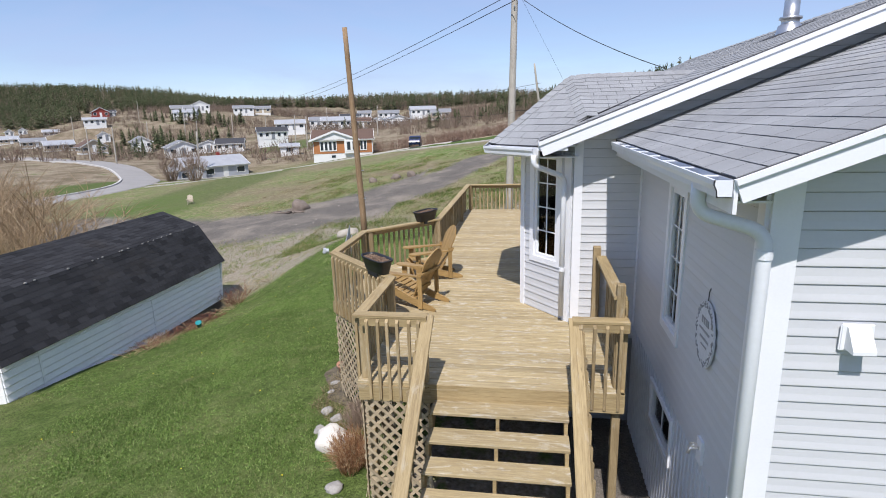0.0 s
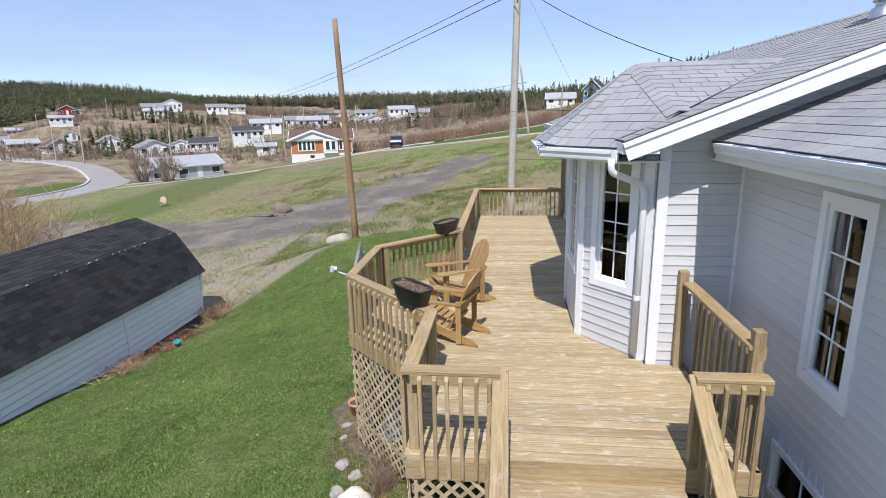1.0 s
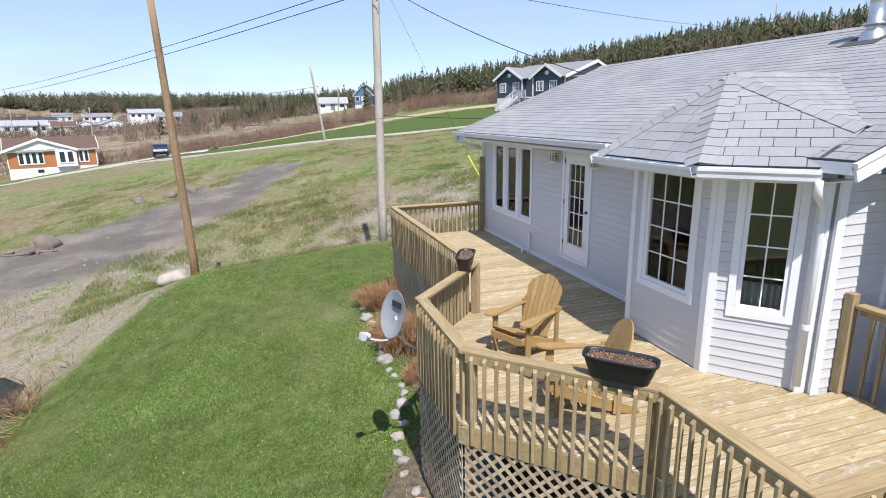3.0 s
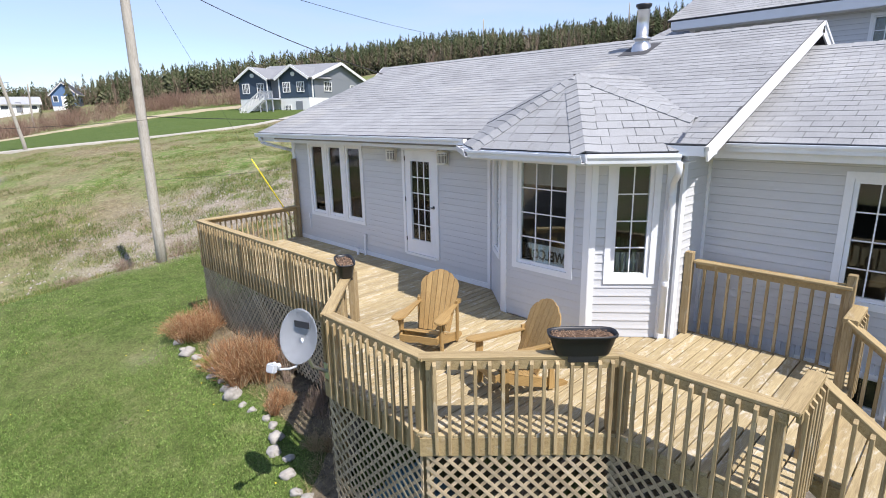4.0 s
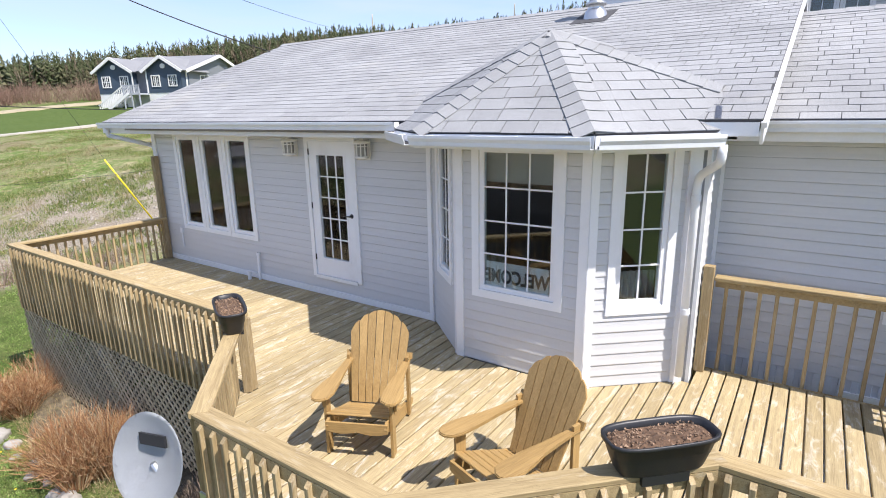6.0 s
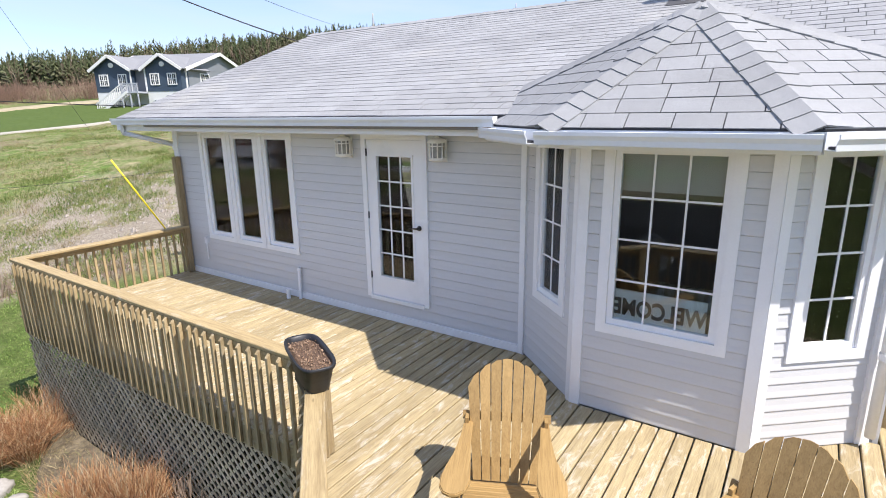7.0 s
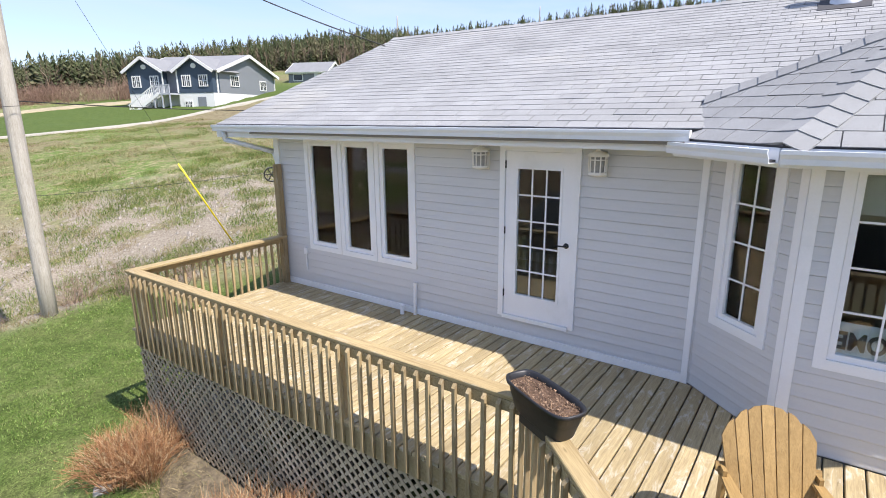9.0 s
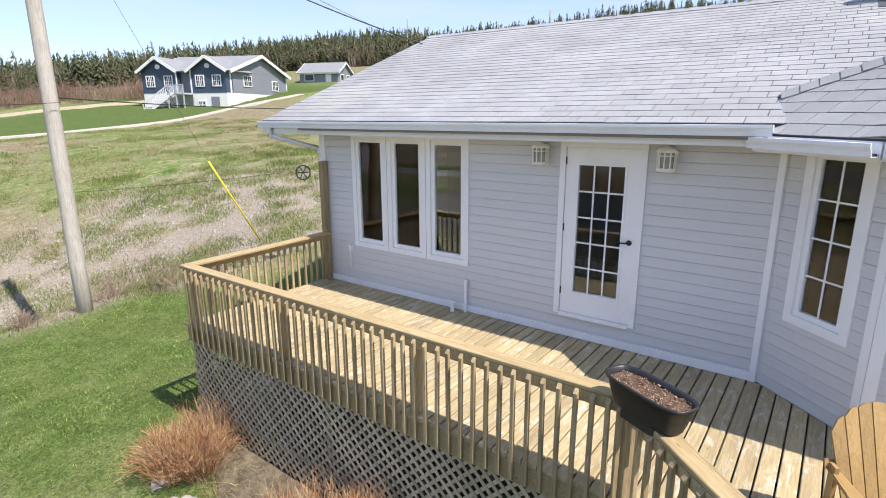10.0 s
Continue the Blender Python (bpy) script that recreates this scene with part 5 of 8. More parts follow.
def planter(m, label):
    """A tapered black trough with rounded ends and a rolled rim, notched to sit over the rail."""
    p = thing("rail_planter", m, label, "planter", "rail planters")

    def oval(hx, hy, z, n=28):
        r = hy
        out = []
        for i in range(n):
            a = 2 * math.pi * i / n
            cx, sy = math.cos(a), math.sin(a)
            e = 0.55
            out.append((hx * math.copysign(abs(cx) ** e, cx), hy * math.copysign(abs(sy) ** e, sy), z))
        return out
    rings = [(0.245, 0.085, 0.0), (0.255, 0.093, 0.015), (0.285, 0.108, 0.10), (0.288, 0.111, 0.105), (0.31, 0.123, 0.185), (0.325, 0.137, 0.188), (0.327, 0.139, 0.213), (0.318, 0.130, 0.216), (0.306, 0.118, 0.205), (0.295, 0.110, 0.165)]
    bm = bmesh.new()
    rows = [[bm.verts.new(v) for v in oval(*r)] for r in rings]
    for a, b in zip(rows, rows[1:]):
        for k in range(len(a)):
            bm.faces.new((a[k], a[(k + 1) % len(a)], b[(k + 1) % len(a)], b[k]))
    bm.faces.new(rows[0][::-1])
    part("trough", bm, M_BLACK, p, "", True)
    bm = bmesh.new()
    rnd = random.Random(4)
    n, mrows = 28, 7
    rows = []
    for j in range(1, mrows + 1):
        k = j / mrows
        rows.append([bm.verts.new((x * k, y * k, 0.178 + 0.012 * (1 - k) + (rnd.uniform(-0.008, 0.008) if j < mrows else -0.006))) for x, y, z in oval(0.297, 0.112, 0)])
    for a, b in zip(rows, rows[1:]):
        for k in range(n):
            bm.faces.new((a[k], a[(k + 1) % n], b[(k + 1) % n], b[k]))
    bm.faces.new(rows[0])
    part("soil", bm, M_SOIL, p, "dry brown potting soil with pale chips")
    co, fc = [], []
    for _ in range(260):
        x, y = rnd.uniform(-0.28, 0.28), rnd.uniform(-0.1, 0.1)
        s = rnd.uniform(0.004, 0.011)
        q = pose(x, y, 0.188 + rnd.uniform(-0.004, 0.008), rnd.uniform(0, 360), rnd.uniform(0, 360), rnd.uniform(0, 360))
        k = len(co)
        co += [q @ Vector(v) for v in ((s, 0, 0), (-s * 0.6, s, 0), (-s * 0.6, -s, 0), (0, 0, s * 0.8))]
        fc += [(k, k + 1, k + 2), (k, k + 1, k + 3), (k + 1, k + 2, k + 3), (k + 2, k, k + 3)]
    me = bpy.data.meshes.new("bark_chips")
    me.from_pydata(co, [], fc)
    me.materials.append(M_CHIPS)
    tagged(piece("bark_chips", me, p), kind="stuff")
    bm = bmesh.new()
    for s in (-1, 1):
        add_box(bm, -0.14, 0.14, s * 0.075 - 0.012, s * 0.075 + 0.012, -0.055, 0.004)
    part("saddle", bm, M_BLACK, p)
    return p


M_CHIPS = plain("pale_wood_chips", (0.30, 0.20, 0.13), 0.9, 0.4, 20, 60, 0.2)
planter(pose(-1.81, 7.73, TOP + 0.002, 0, 0, -45.5), "black plastic planter box of dry soil straddling the deck rail")
planter(pose(-1.83, 11.58, TOP + 0.002, 0, 0, 62), "black plastic planter box of dry soil on the rail corner")

# satellite dish on the rail
dish = thing("satellite_dish", look((-3.24, 10.48, 0.64), (-3.24 - 0.94, 10.48 - 0.30, 0.64 + 0.30)), "pale grey satellite dish bracketed to the deck rail", "satellite dish")
bm = bmesh.new()
rows = []
for j in range(0, 9):
    r = j / 8
    rows.append([bm.verts.new((0.275 * r * math.cos(a), 0.315 * r * math.sin(a), 0.07 * (1 - r * r) * 1 - 0.0)) for a in [2 * math.pi * k / 40 for k in range(40)]] if j else [bm.verts.new((0, 0, 0.07))])
for k in range(40):
    bm.faces.new((rows[0][0], rows[1][k], rows[1][(k + 1) % 40]))
for a, b in zip(rows[1:], rows[2:]):
    for k in range(40):
        bm.faces.new((a[k], b[k], b[(k + 1) % 40], a[(k + 1) % 40]))
bmesh.ops.solidify(bm, geom=bm.faces[:], thickness=0.008)
reflector = part("reflector", bm, M_DISH, dish, "", True)
bm = bmesh.new()
x = -0.125
add_prism(bm, [(-0.115, 0.095), (0.085, 0.095), (0.105, 0.165), (-0.095, 0.165)], 0.020, 0.0395)
part("printed_mark", bm, M_IRON, reflector, "plain dark printed mark")
bm = bmesh.new()
add_tube(bm, [(0, -0.30, 0.035), (0, -0.345, 0.03), (0, -0.36, -0.08), (0, -0.335, -0.32)], [0.014, 0.014, 0.014, 0.012], 8)
part("feed_arm", bm, M_DISH, dish, "", True)
bm = bmesh.new()
add_box(bm, -0.055, 0.055, -0.365, -0.265, -0.39, -0.32)
bmesh.ops.bevel(bm, geom=bm.edges[:], offset=0.012, segments=2, affect="EDGES")
add_tube(bm, [(-0.03, -0.30, -0.325), (-0.03, -0.29, -0.28)], [0.03, 0.032], 12)
add_tube(bm, [(0.03, -0.30, -0.325), (0.03, -0.29, -0.28)], [0.03, 0.032], 12)
part("receiver", bm, M_DISH, dish, "white twin receiver head")
inv = dish.matrix_basis.inverted()
bm = bmesh.new()
add_tube(bm, [inv @ Vector(p) for p in ((-3.20, 10.49, 0.60), (-3.15, 10.49, 0.40), (-3.09, 10.48, 0.22), (-2.92, 10.46, 0.09))], 0.02, 10)
add_box(bm, -0.07, 0.07, -0.10, 0.10, 0.075, 0.10)
part("mast", bm, M_STEEL, dish, "bent galvanised mast", True)
bm = bmesh.new()
add_box(bm, -2.93, -2.915, 10.40, 10.50, 0.0, 0.2, inv)
part("foot_plate", bm, M_STEEL, dish)

# wall lanterns
M_FROST = plain("frosted_glass", (0.34, 0.33, 0.31), 0.25, 0.08)
M_CREAM = plain("cream_painted_metal", (0.78, 0.76, 0.70), 0.45, 0.04)


def lantern(y):
    t = thing("wall_lantern", pose(XW - 0.024, y, 2.17), "cream wall lantern with a caged frosted glass beside the door", "lamp", "wall lanterns")
    c = pose(-0.10, 0, 0)
    bm = bmesh.new()
    add_lathe(bm, [(0.001, 0.245), (0.022, 0.24), (0.028, 0.222), (0.085, 0.205), (0.108, 0.185), (0.112, 0.168), (0.098, 0.166), (0.001, 0.175)], 16, c)
    part("roof", bm, M_CREAM, t)
    bm = bmesh.new()
    add_lathe(bm, [(0.001, -0.045), (0.05, -0.04), (0.094, -0.026), (0.10, -0.010), (0.096, 0.004), (0.001, 0.006)], 16, c)
    part("base", bm, M_CREAM, t)
    for k in range(10):
        a = math.radians(36 * k)
        bm = bmesh.new()
        add_tube(bm, [(-0.10 + 0.090 * math.cos(a), 0.090 * math.sin(a), 0.0), (-0.10 + 0.094 * math.cos(a), 0.094 * math.sin(a), 0.17)], 0.0075, 6)
        part("bar", bm, M_CREAM, t)
    bm = bmesh.new()
    add_lathe(bm, [(0.070, 0.004), (0.074, 0.166)], 16, c)
    part("glass", bm, M_FROST, t, "dull frosted glass")
    bm = bmesh.new()
    add_lathe(bm, [(0.091, 0.128), (0.100, 0.130), (0.100, 0.138), (0.091, 0.140)], 16, c)
    part("ring", bm, M_CREAM, t)
    bm = bmesh.new()
    add_box(bm, -0.014, 0.005, -0.07, 0.07, -0.05, 0.21)
    part("back_plate", bm, M_CREAM, t)


lantern(13.71)
lantern(12.26)

# pipes that stand on the boards by the wall
for x, y, h, r in ((0.88, 14.81, 0.47, 0.024), (0.80, 14.98, 0.13, 0.030)):
    bm = bmesh.new()
    add_tube(bm, [(0, 0, 0), (0, 0, h)], r, 14)
    add_lathe(bm, [(r + 0.008, h - 0.04), (r + 0.008, h + 0.004), (0.001, h + 0.006)], 14)
    add_lathe(bm, [(r + 0.001, h - 0.04), (r + 0.008, h - 0.04)], 14)
    solo("vent_pipe", bm, M_WHITE, "short white plastic pipe standing on the deck by the wall", "pipe", "deck pipes", m=pose(x, y, 0.0, 0, 2, 0), smooth=False)
bm = bmesh.new()
add_tube(bm, [(0, 0, 0), (0, 0, 0.28), (0.02, 0, 0.30)], 0.011, 8)
add_box(bm, -0.02, 0.02, -0.03, 0.03, 0.28, 0.38)
solo("wall_conduit", bm, M_GUTTER, "small pale conduit box on the siding", "conduit", m=pose(XW - 0.035, 17.1, 0.28))

# dryer vent, tap and plaque on the wing
vent = thing("dryer_vent", pose(2.42, YN - 0.028, 1.55) @ Matrix.Scale(0.88, 4), "white louvred dryer vent hood on the siding", "vent")
bm = bmesh.new()
add_box(bm, -0.11, 0.11, -0.02, 0.002, -0.105, 0.105)
bmesh.ops.bevel(bm, geom=bm.edges[:], offset=0.008, segments=2, affect="EDGES")
part("plate", bm, M_WHITE, vent)
bm = bmesh.new()
add_prism(bm, [(0.0, 0.085), (-0.02, 0.085), (-0.12, -0.06), (-0.12, -0.085), (0.0, -0.085)], -0.075, 0.075, Matrix(((0, 0, 1, 0), (1, 0, 0, -0.018), (0, 1, 0, 0), (0, 0, 0, 1))))
part("hood", bm, M_WHITE, vent)

tap = thing("wall_tap", pose(XN - 0.016, 4.82, 0.15), "small metal garden tap on a white block", "tap")
bm = bmesh.new()
add_box(bm, -0.025, 0.008, -0.06, 0.06, -0.11, 0.11)
part("block", bm, M_WHITE, tap)
bm = bmesh.new()
add_tube(bm, [(-0.02, 0, 0.02), (-0.09, 0, 0.02), (-0.11, 0, -0.03)], 0.014, 10)
add_lathe(bm, [(0.03, 0.05), (0.034, 0.056), (0.03, 0.062)], 12, pose(-0.07, 0, 0))
add_tube(bm, [(-0.07, 0, 0.02), (-0.07, 0, 0.06)], 0.008, 8)
part("spout", bm, M_STEEL, tap, "", True)

M_PLAQUE = plain("white_painted_plaque", (0.66, 0.67, 0.70), 0.6, 0.1, 30, 60, 0.3)
M_GREYINK = plain("grey_ornament", (0.30, 0.305, 0.32), 0.6, 0.1)
M_INK = plain("dark_lettering", (0.07, 0.072, 0.08), 0.6, 0.1)
plaque = thing("house_plaque", pose(XN - 0.028, 4.95, 1.165), "oval pale house plaque with a floral border hung on the siding", "sign")
bm = bmesh.new()
edge = [(0.235 * math.cos(a), 0.29 * math.sin(a)) for a in [2 * math.pi * k / 36 for k in range(36)]]
add_prism(bm, edge, 0, 0.014, Matrix(((0, 0, -1, 0), (-1, 0, 0, 0), (0, 1, 0, 0), (0, 0, 0, 1))))
part("board", bm, M_PLAQUE, plaque)
bm = bmesh.new()
rnd = random.Random(8)
for k in range(150):
    a = rnd.uniform(0, 2 * math.pi)
    r = rnd.uniform(0.80, 0.96)
    y, z, s = 0.235 * r * math.cos(a), 0.29 * r * math.sin(a), rnd.uniform(0.005, 0.012)
    add_prism(bm, [(s * math.cos(t), s * math.sin(t)) for t in (0, 1.6, 3.1, 4.7)], 0, 0.004, pose(-0.0145, y, z) @ Matrix(((0, 0, -1, 0), (-1, 0, 0, 0), (0, 1, 0, 0), (0, 0, 0, 1))))
tagged(part("border_flowers", bm, M_GREYINK, plaque), kind="stuff")
bm = bmesh.new()
for y0, y1, z0, z1 in ((-0.085, -0.055, 0.08, 0.14), (-0.03, 0.0, 0.08, 0.14), (0.02, 0.05, 0.08, 0.14), (0.065, 0.095, 0.08, 0.14), (-0.13, 0.13, 0.015, 0.035), (-0.10, 0.12, -0.055, -0.035), (-0.06, 0.08, -0.11, -0.095)):
    add_box(bm, -0.018, -0.0142, -y1, -y0, z0, z1)
part("bars", bm, M_GREYINK, plaque, "plain grey bars")
bm = bmesh.new()
add_tube(bm, [(-0.005, 0.0, 0.29), (0.0, 0.01, 0.36), (0.004, -0.01, 0.40)], 0.004, 6)
part("hook", bm, M_IRON, plaque)

# basement window in the skirting
bw = window(mN, 1.32, 2.32, -0.68, -0.13, 2, 1, 0.05, 0.035, "small white basement slider window")
bm = bmesh.new()
add_box(bm, 1.37, 2.27, 0.05, 0.09, -0.66, -0.15, mN)
part("dark_backing", bm, M_BLACK, bw)

# sign and blinds behind the bay glass
M_BLIND = plain("beige_roller_blind", (0.48, 0.45, 0.40), 0.8, 0.05)
M_CURTAIN = plain("pale_curtain", (0.52, 0.55, 0.58), 0.85, 0.1)
sign = thing("window_sign", pose(0.290, 9.66, 0.945), "white sign board with dark lettering on the window sill", "sign")
bm = bmesh.new()
add_box(bm, 0.0, 0.014, -0.36, 0.37, -0.06, 0.225)
part("board", bm, M_WHITE, sign)
cu = bpy.data.curves.new("lettering", "FONT")
cu.body, cu.size, cu.extrude, cu.align_x, cu.offset = "WELCOME", 0.155, 0.002, "CENTER", 0.005
tmp = new("lettering", cu)
deps = bpy.context.evaluated_depsgraph_get()
me = bpy.data.meshes.new_from_object(tmp.evaluated_get(deps))
bpy.data.objects.remove(tmp)
me.materials.clear()
me.materials.append(M_INK)
piece("lettering", me, sign, Matrix(((0, 0, 1, -0.006), (1, 0, 0, 0.01), (0, 1.3, 0, 0.008), (0, 0, 0, 1))))
bm = bmesh.new()
add_box(bm, 0.35, 0.36, 9.20, 10.12, 2.02, 2.43)
part("roller_blind", bm, M_BLIND, house, "beige roller blind partly drawn")


def drape(m, s0, s1, z0, z1, depth=0.16, waves=7, mat=None):
    """A gathered curtain hung inside a window."""
    bm = bmesh.new()
    n = waves * 6
    rows = []
    for z in (z0, (z0 + z1) / 2, z1):
        rows.append([bm.verts.new(m @ Vector((s0 + (s1 - s0) * i / n, depth + 0.022 * math.sin(i / 6 * 2 * math.pi) * (1.2 if z < z1 else 0.7), z))) for i in range(n + 1)])
    for a, b in zip(rows, rows[1:]):
        for i in range(n):
            bm.faces.new((a[i], a[i + 1], b[i + 1], b[i]))
    bmesh.ops.solidify(bm, geom=bm.faces[:], thickness=0.003)
    part("curtain", bm, mat or M_CURTAIN, house, "pale gathered curtain behind the glass", True)


drape(mBL, 0.26, 0.52, 0.82, 2.3)
drape(mBR, 0.26, 0.80, 0.82, 1.15, 0.2, 8)

# flower pot and things below the deck edge
pot = thing("flower_pot", pose(-3.16, 9.68, ground_z(-3.16, 9.68) + 0.02), "terracotta flower pot with dead stems on the grass", "pot")
bm = bmesh.new()
add_lathe(bm, [(0.001, 0.0), (0.095, 0.0), (0.135, 0.20), (0.152, 0.20), (0.158, 0.255), (0.146, 0.258), (0.135, 0.215), (0.001, 0.212)], 28)
part("bowl", bm, M_TERRA, pot, "", True)
bm = bmesh.new()
add_lathe(bm, [(0.134, 0.214), (0.06, 0.222), (0.001, 0.226)], 20)
part("soil", bm, M_SOIL, pot)


# blue sheeting heaped under the deck
bm = bmesh.new()
cx, cy, rows = -2.25, 9.55, []
for i in range(23):
    row = []
    for j in range(15):
        u, v = i / 22 * 2 - 1, j / 14 * 2 - 1
        r = min(1.0, math.hypot(u, v))
        h = 0.75 * (1 - r ** 2.2) * (0.8 + 0.35 * noise.noise(Vector((u * 2.1, v * 2.1, 4)))) + 0.10 * abs(noise.noise(Vector((u * 6, v * 6, 9))))
        x, y = cx + v * 0.42, cy + u * 0.78
        row.append(bm.verts.new((x, y, ground_z(x, y) + 0.015 + max(0.0, h))))
    rows.append(row)
for r0, r1 in zip(rows, rows[1:]):
    for j in range(14):
        bm.faces.new((r0[j], r1[j], r1[j + 1], r0[j + 1]))
solo("tarpaulin", bm, plain("faded_blue_sheeting", (0.10, 0.22, 0.29), 0.45, 0.2, 4, 40, 0.2), "faded blue plastic sheeting heaped under the deck", "tarpaulin", smooth=True)


# ---- plants, stones, poles ----
def pack(name, co, fc, mat, smooth_it=False):
    me = bpy.data.meshes.new(name)
    me.from_pydata(co, [], fc)
    me.materials.append(mat)
    return me


M_TWIG = plain("red_brown_twigs", (0.33, 0.175, 0.095), 0.85, 0.3, 6, 40, 0.0)
M_TWIGR = plain("dark_red_stems", (0.20, 0.085, 0.055), 0.85, 0.3, 6, 40, 0.0)
M_TWIGT = plain("straw_twigs", (0.36, 0.27, 0.15), 0.85, 0.25, 6, 40, 0.0)
M_TWIGG = plain("grey_brown_twigs", (0.26, 0.19, 0.14), 0.9, 0.25, 6, 40, 0.0)
M_TWIGY = plain("yellow_green_shoots", (0.26, 0.25, 0.06), 0.8, 0.25, 6, 40, 0.0)


def twiggy(n, r, h, rnd, thick=0.004, spread=1.0, forks=2, bend=0.25, sides=3):
    """Bare stems that rise from the middle, fork, and bend outwards; vertices and faces."""
    co, fc = [], []

    def stick(a, b, t0, t1):
        d = (b - a).normalized()
        s = d.cross(Vector((rnd.uniform(-1, 1), rnd.uniform(-1, 1), 0.3))).normalized()
        u = d.cross(s)
        k = len(co)
        for p, t in ((a, t0), (b, t1)):
            co.extend([p + s * t, p - s * 0.5 * t + u * 0.87 * t, p - s * 0.5 * t - u * 0.87 * t])
        fc.extend([(k, k + 1, k + 4, k + 3), (k + 1, k + 2, k + 5, k + 4), (k + 2, k, k + 3, k + 5)][:sides])
    for _ in range(n):
        a = rnd.uniform(0, 2 * math.pi)
        q = math.sqrt(rnd.random())
        base = Vector((math.cos(a), math.sin(a), 0)) * r * 0.35 * q
        tip = Vector((math.cos(a) * r * q * spread, math.sin(a) * r * q * spread, h * (1 - 0.45 * q * q) * rnd.uniform(0.65, 1.0)))
        mid = base.lerp(tip, 0.5) + Vector((0, 0, h * bend * 0.3 * q)) + Vector([rnd.uniform(-1, 1) * r * 0.08 for _ in range(3)])
        stick(base, mid, thick * 1.4, thick)
        stick(mid, tip, thick, thick * 0.45)
        for _ in range(forks):
            f = rnd.uniform(0.25, 0.9)
            p = mid.lerp(tip, f)
            stick(p, p + (tip - mid) * rnd.uniform(0.3, 0.6) + Vector([rnd.uniform(-1, 1) * r * 0.22 for _ in range(2)] + [rnd.uniform(-0.02, 0.12) * h]), thick * 0.7, thick * 0.35)
    return co, fc


def shrub(x, y, r, h, mat, label, n=420, seed=1, thick=0.0028, forks=4, group="bed shrubs"):
    """Several uneven clumps of arching, crossing stems in one loose mound."""
    rnd = random.Random(seed)
    root = thing("shrub", pose(x, y, ground_z(x, y) - 0.02), label, "shrub", group)
    clumps = max(1, int(r * 11))
    for k in range(clumps):
        a, q = rnd.uniform(0, 6.28), r * 0.62 * math.sqrt(rnd.random()) * (clumps > 1)
        co, fc = twiggy(max(6, int(n * 1.15 / clumps)), r * rnd.uniform(0.45, 0.8) if clumps > 1 else r, h * rnd.uniform(0.6, 1.05), rnd, thick * rnd.uniform(0.8, 1.25), rnd.uniform(0.9, 1.35), forks, 0.5)
        piece("stem_clump", pack("stem_clump", co, fc, mat), root, Matrix.Translation((q * math.cos(a), q * math.sin(a), 0)))
    return root


def stem_mat(name, stops):
    """Stems that differ one from another in hue and age."""
    m, n, l, b = nodes_of(name)
    geo = n.new("ShaderNodeNewGeometry")
    l.new(ramp_of(n, l, geo.outputs["Random Per Island"], [(0.0, stops[0]), (0.45, stops[1]), (0.8, stops[2]), (1.0, stops[3])]), b.inputs["Base Color"])
    b.inputs["Roughness"].default_value, b.inputs["Specular IOR Level"].default_value = 0.8, 0.2
    return m


M_SPIREA = stem_mat("spirea_stems", ((0.17, 0.075, 0.04), (0.36, 0.18, 0.085), (0.46, 0.29, 0.15), (0.56, 0.45, 0.29)))
RB = "leafless red-brown spirea shrub in the bed by the lattice"
shrub(-2.20, 16.75, 0.72, 0.72, M_SPIREA, RB, 700, 1, 0.0032)
shrub(-2.25, 14.40, 0.70, 0.98, M_SPIREA, RB, 900, 2, 0.0032)
shrub(-2.25, 13.10, 0.34, 0.40, M_SPIREA, RB, 300, 3)
shrub(-2.02, 12.50, 0.35, 0.45, M_TWIGG, "small grey leafless shrub in the bed by the lattice", 200, 4)
shrub(-2.42, 15.45, 0.30, 0.28, M_TWIGY, "small yellow-green sprouting plant in the bed", 300, 5)
shrub(-2.35, 11.70, 0.30, 0.36, M_TWIGT, "straw-coloured dead perennial in the bed", 200, 6)
shrub(-2.02, 6.62, 0.45, 0.80, M_SPIREA, "leafless red-brown shrub beside the white boulder", 420, 7)
shrub(-2.42, 7.85, 0.40, 0.40, M_TWIGG, "low leafless shrub beside the white boulder", 240, 8)
shrub(-1.74, 12.60, 0.16, 1.25, M_TWIGG, "thin bare climber against the lattice", 16, 9, 0.006, 5)
shrub(-1.76, 13.70, 0.22, 1.15, M_TWIGG, "thin bare climber against the lattice", 14, 19, 0.005, 6)
for k, (x, y, r, h) in enumerate(((1.25, 24.05, 0.85, 0.85), (0.35, 24.75, 0.7, 0.7), (-1.7, 24.75, 0.5, 0.45), (2.3, 23.5, 0.7, 0.75), (-3.2, 24.8, 0.5, 0.4))):
    shrub(x, y, r, h, M_TWIGG, "thin leafless bush on the stony bank behind the lawn", 70, 50 + k, 0.0045, 5, "bank shrubs")


def rock(x, y, r, mat, label, group, seed, flat=0.6, z=None):
    rnd = random.Random(seed)
    bm = bmesh.new()
    bmesh.ops.create_icosphere(bm, subdivisions=3, radius=1)
    o = Vector((rnd.uniform(0, 50), rnd.uniform(0, 50), 0))
    for v in bm.verts:
        k = 1 + 0.42 * noise.noise(v.co * 1.1 + o) + 0.20 * noise.noise(v.co * 2.9 + o) + 0.07 * noise.noise(v.co * 8 + o)
        v.co = Vector((v.co.x * k, v.co.y * k * 0.8, max(-0.55, v.co.z * k) * flat)) * r
    solo("rock" if r < 0.6 else "boulder", bm, mat, label, "stone", group, m=pose(x, y, (ground_z(x, y) if z is None else z) + r * flat * 0.25, 0, 0, rnd.uniform(0, 360)), smooth=True)


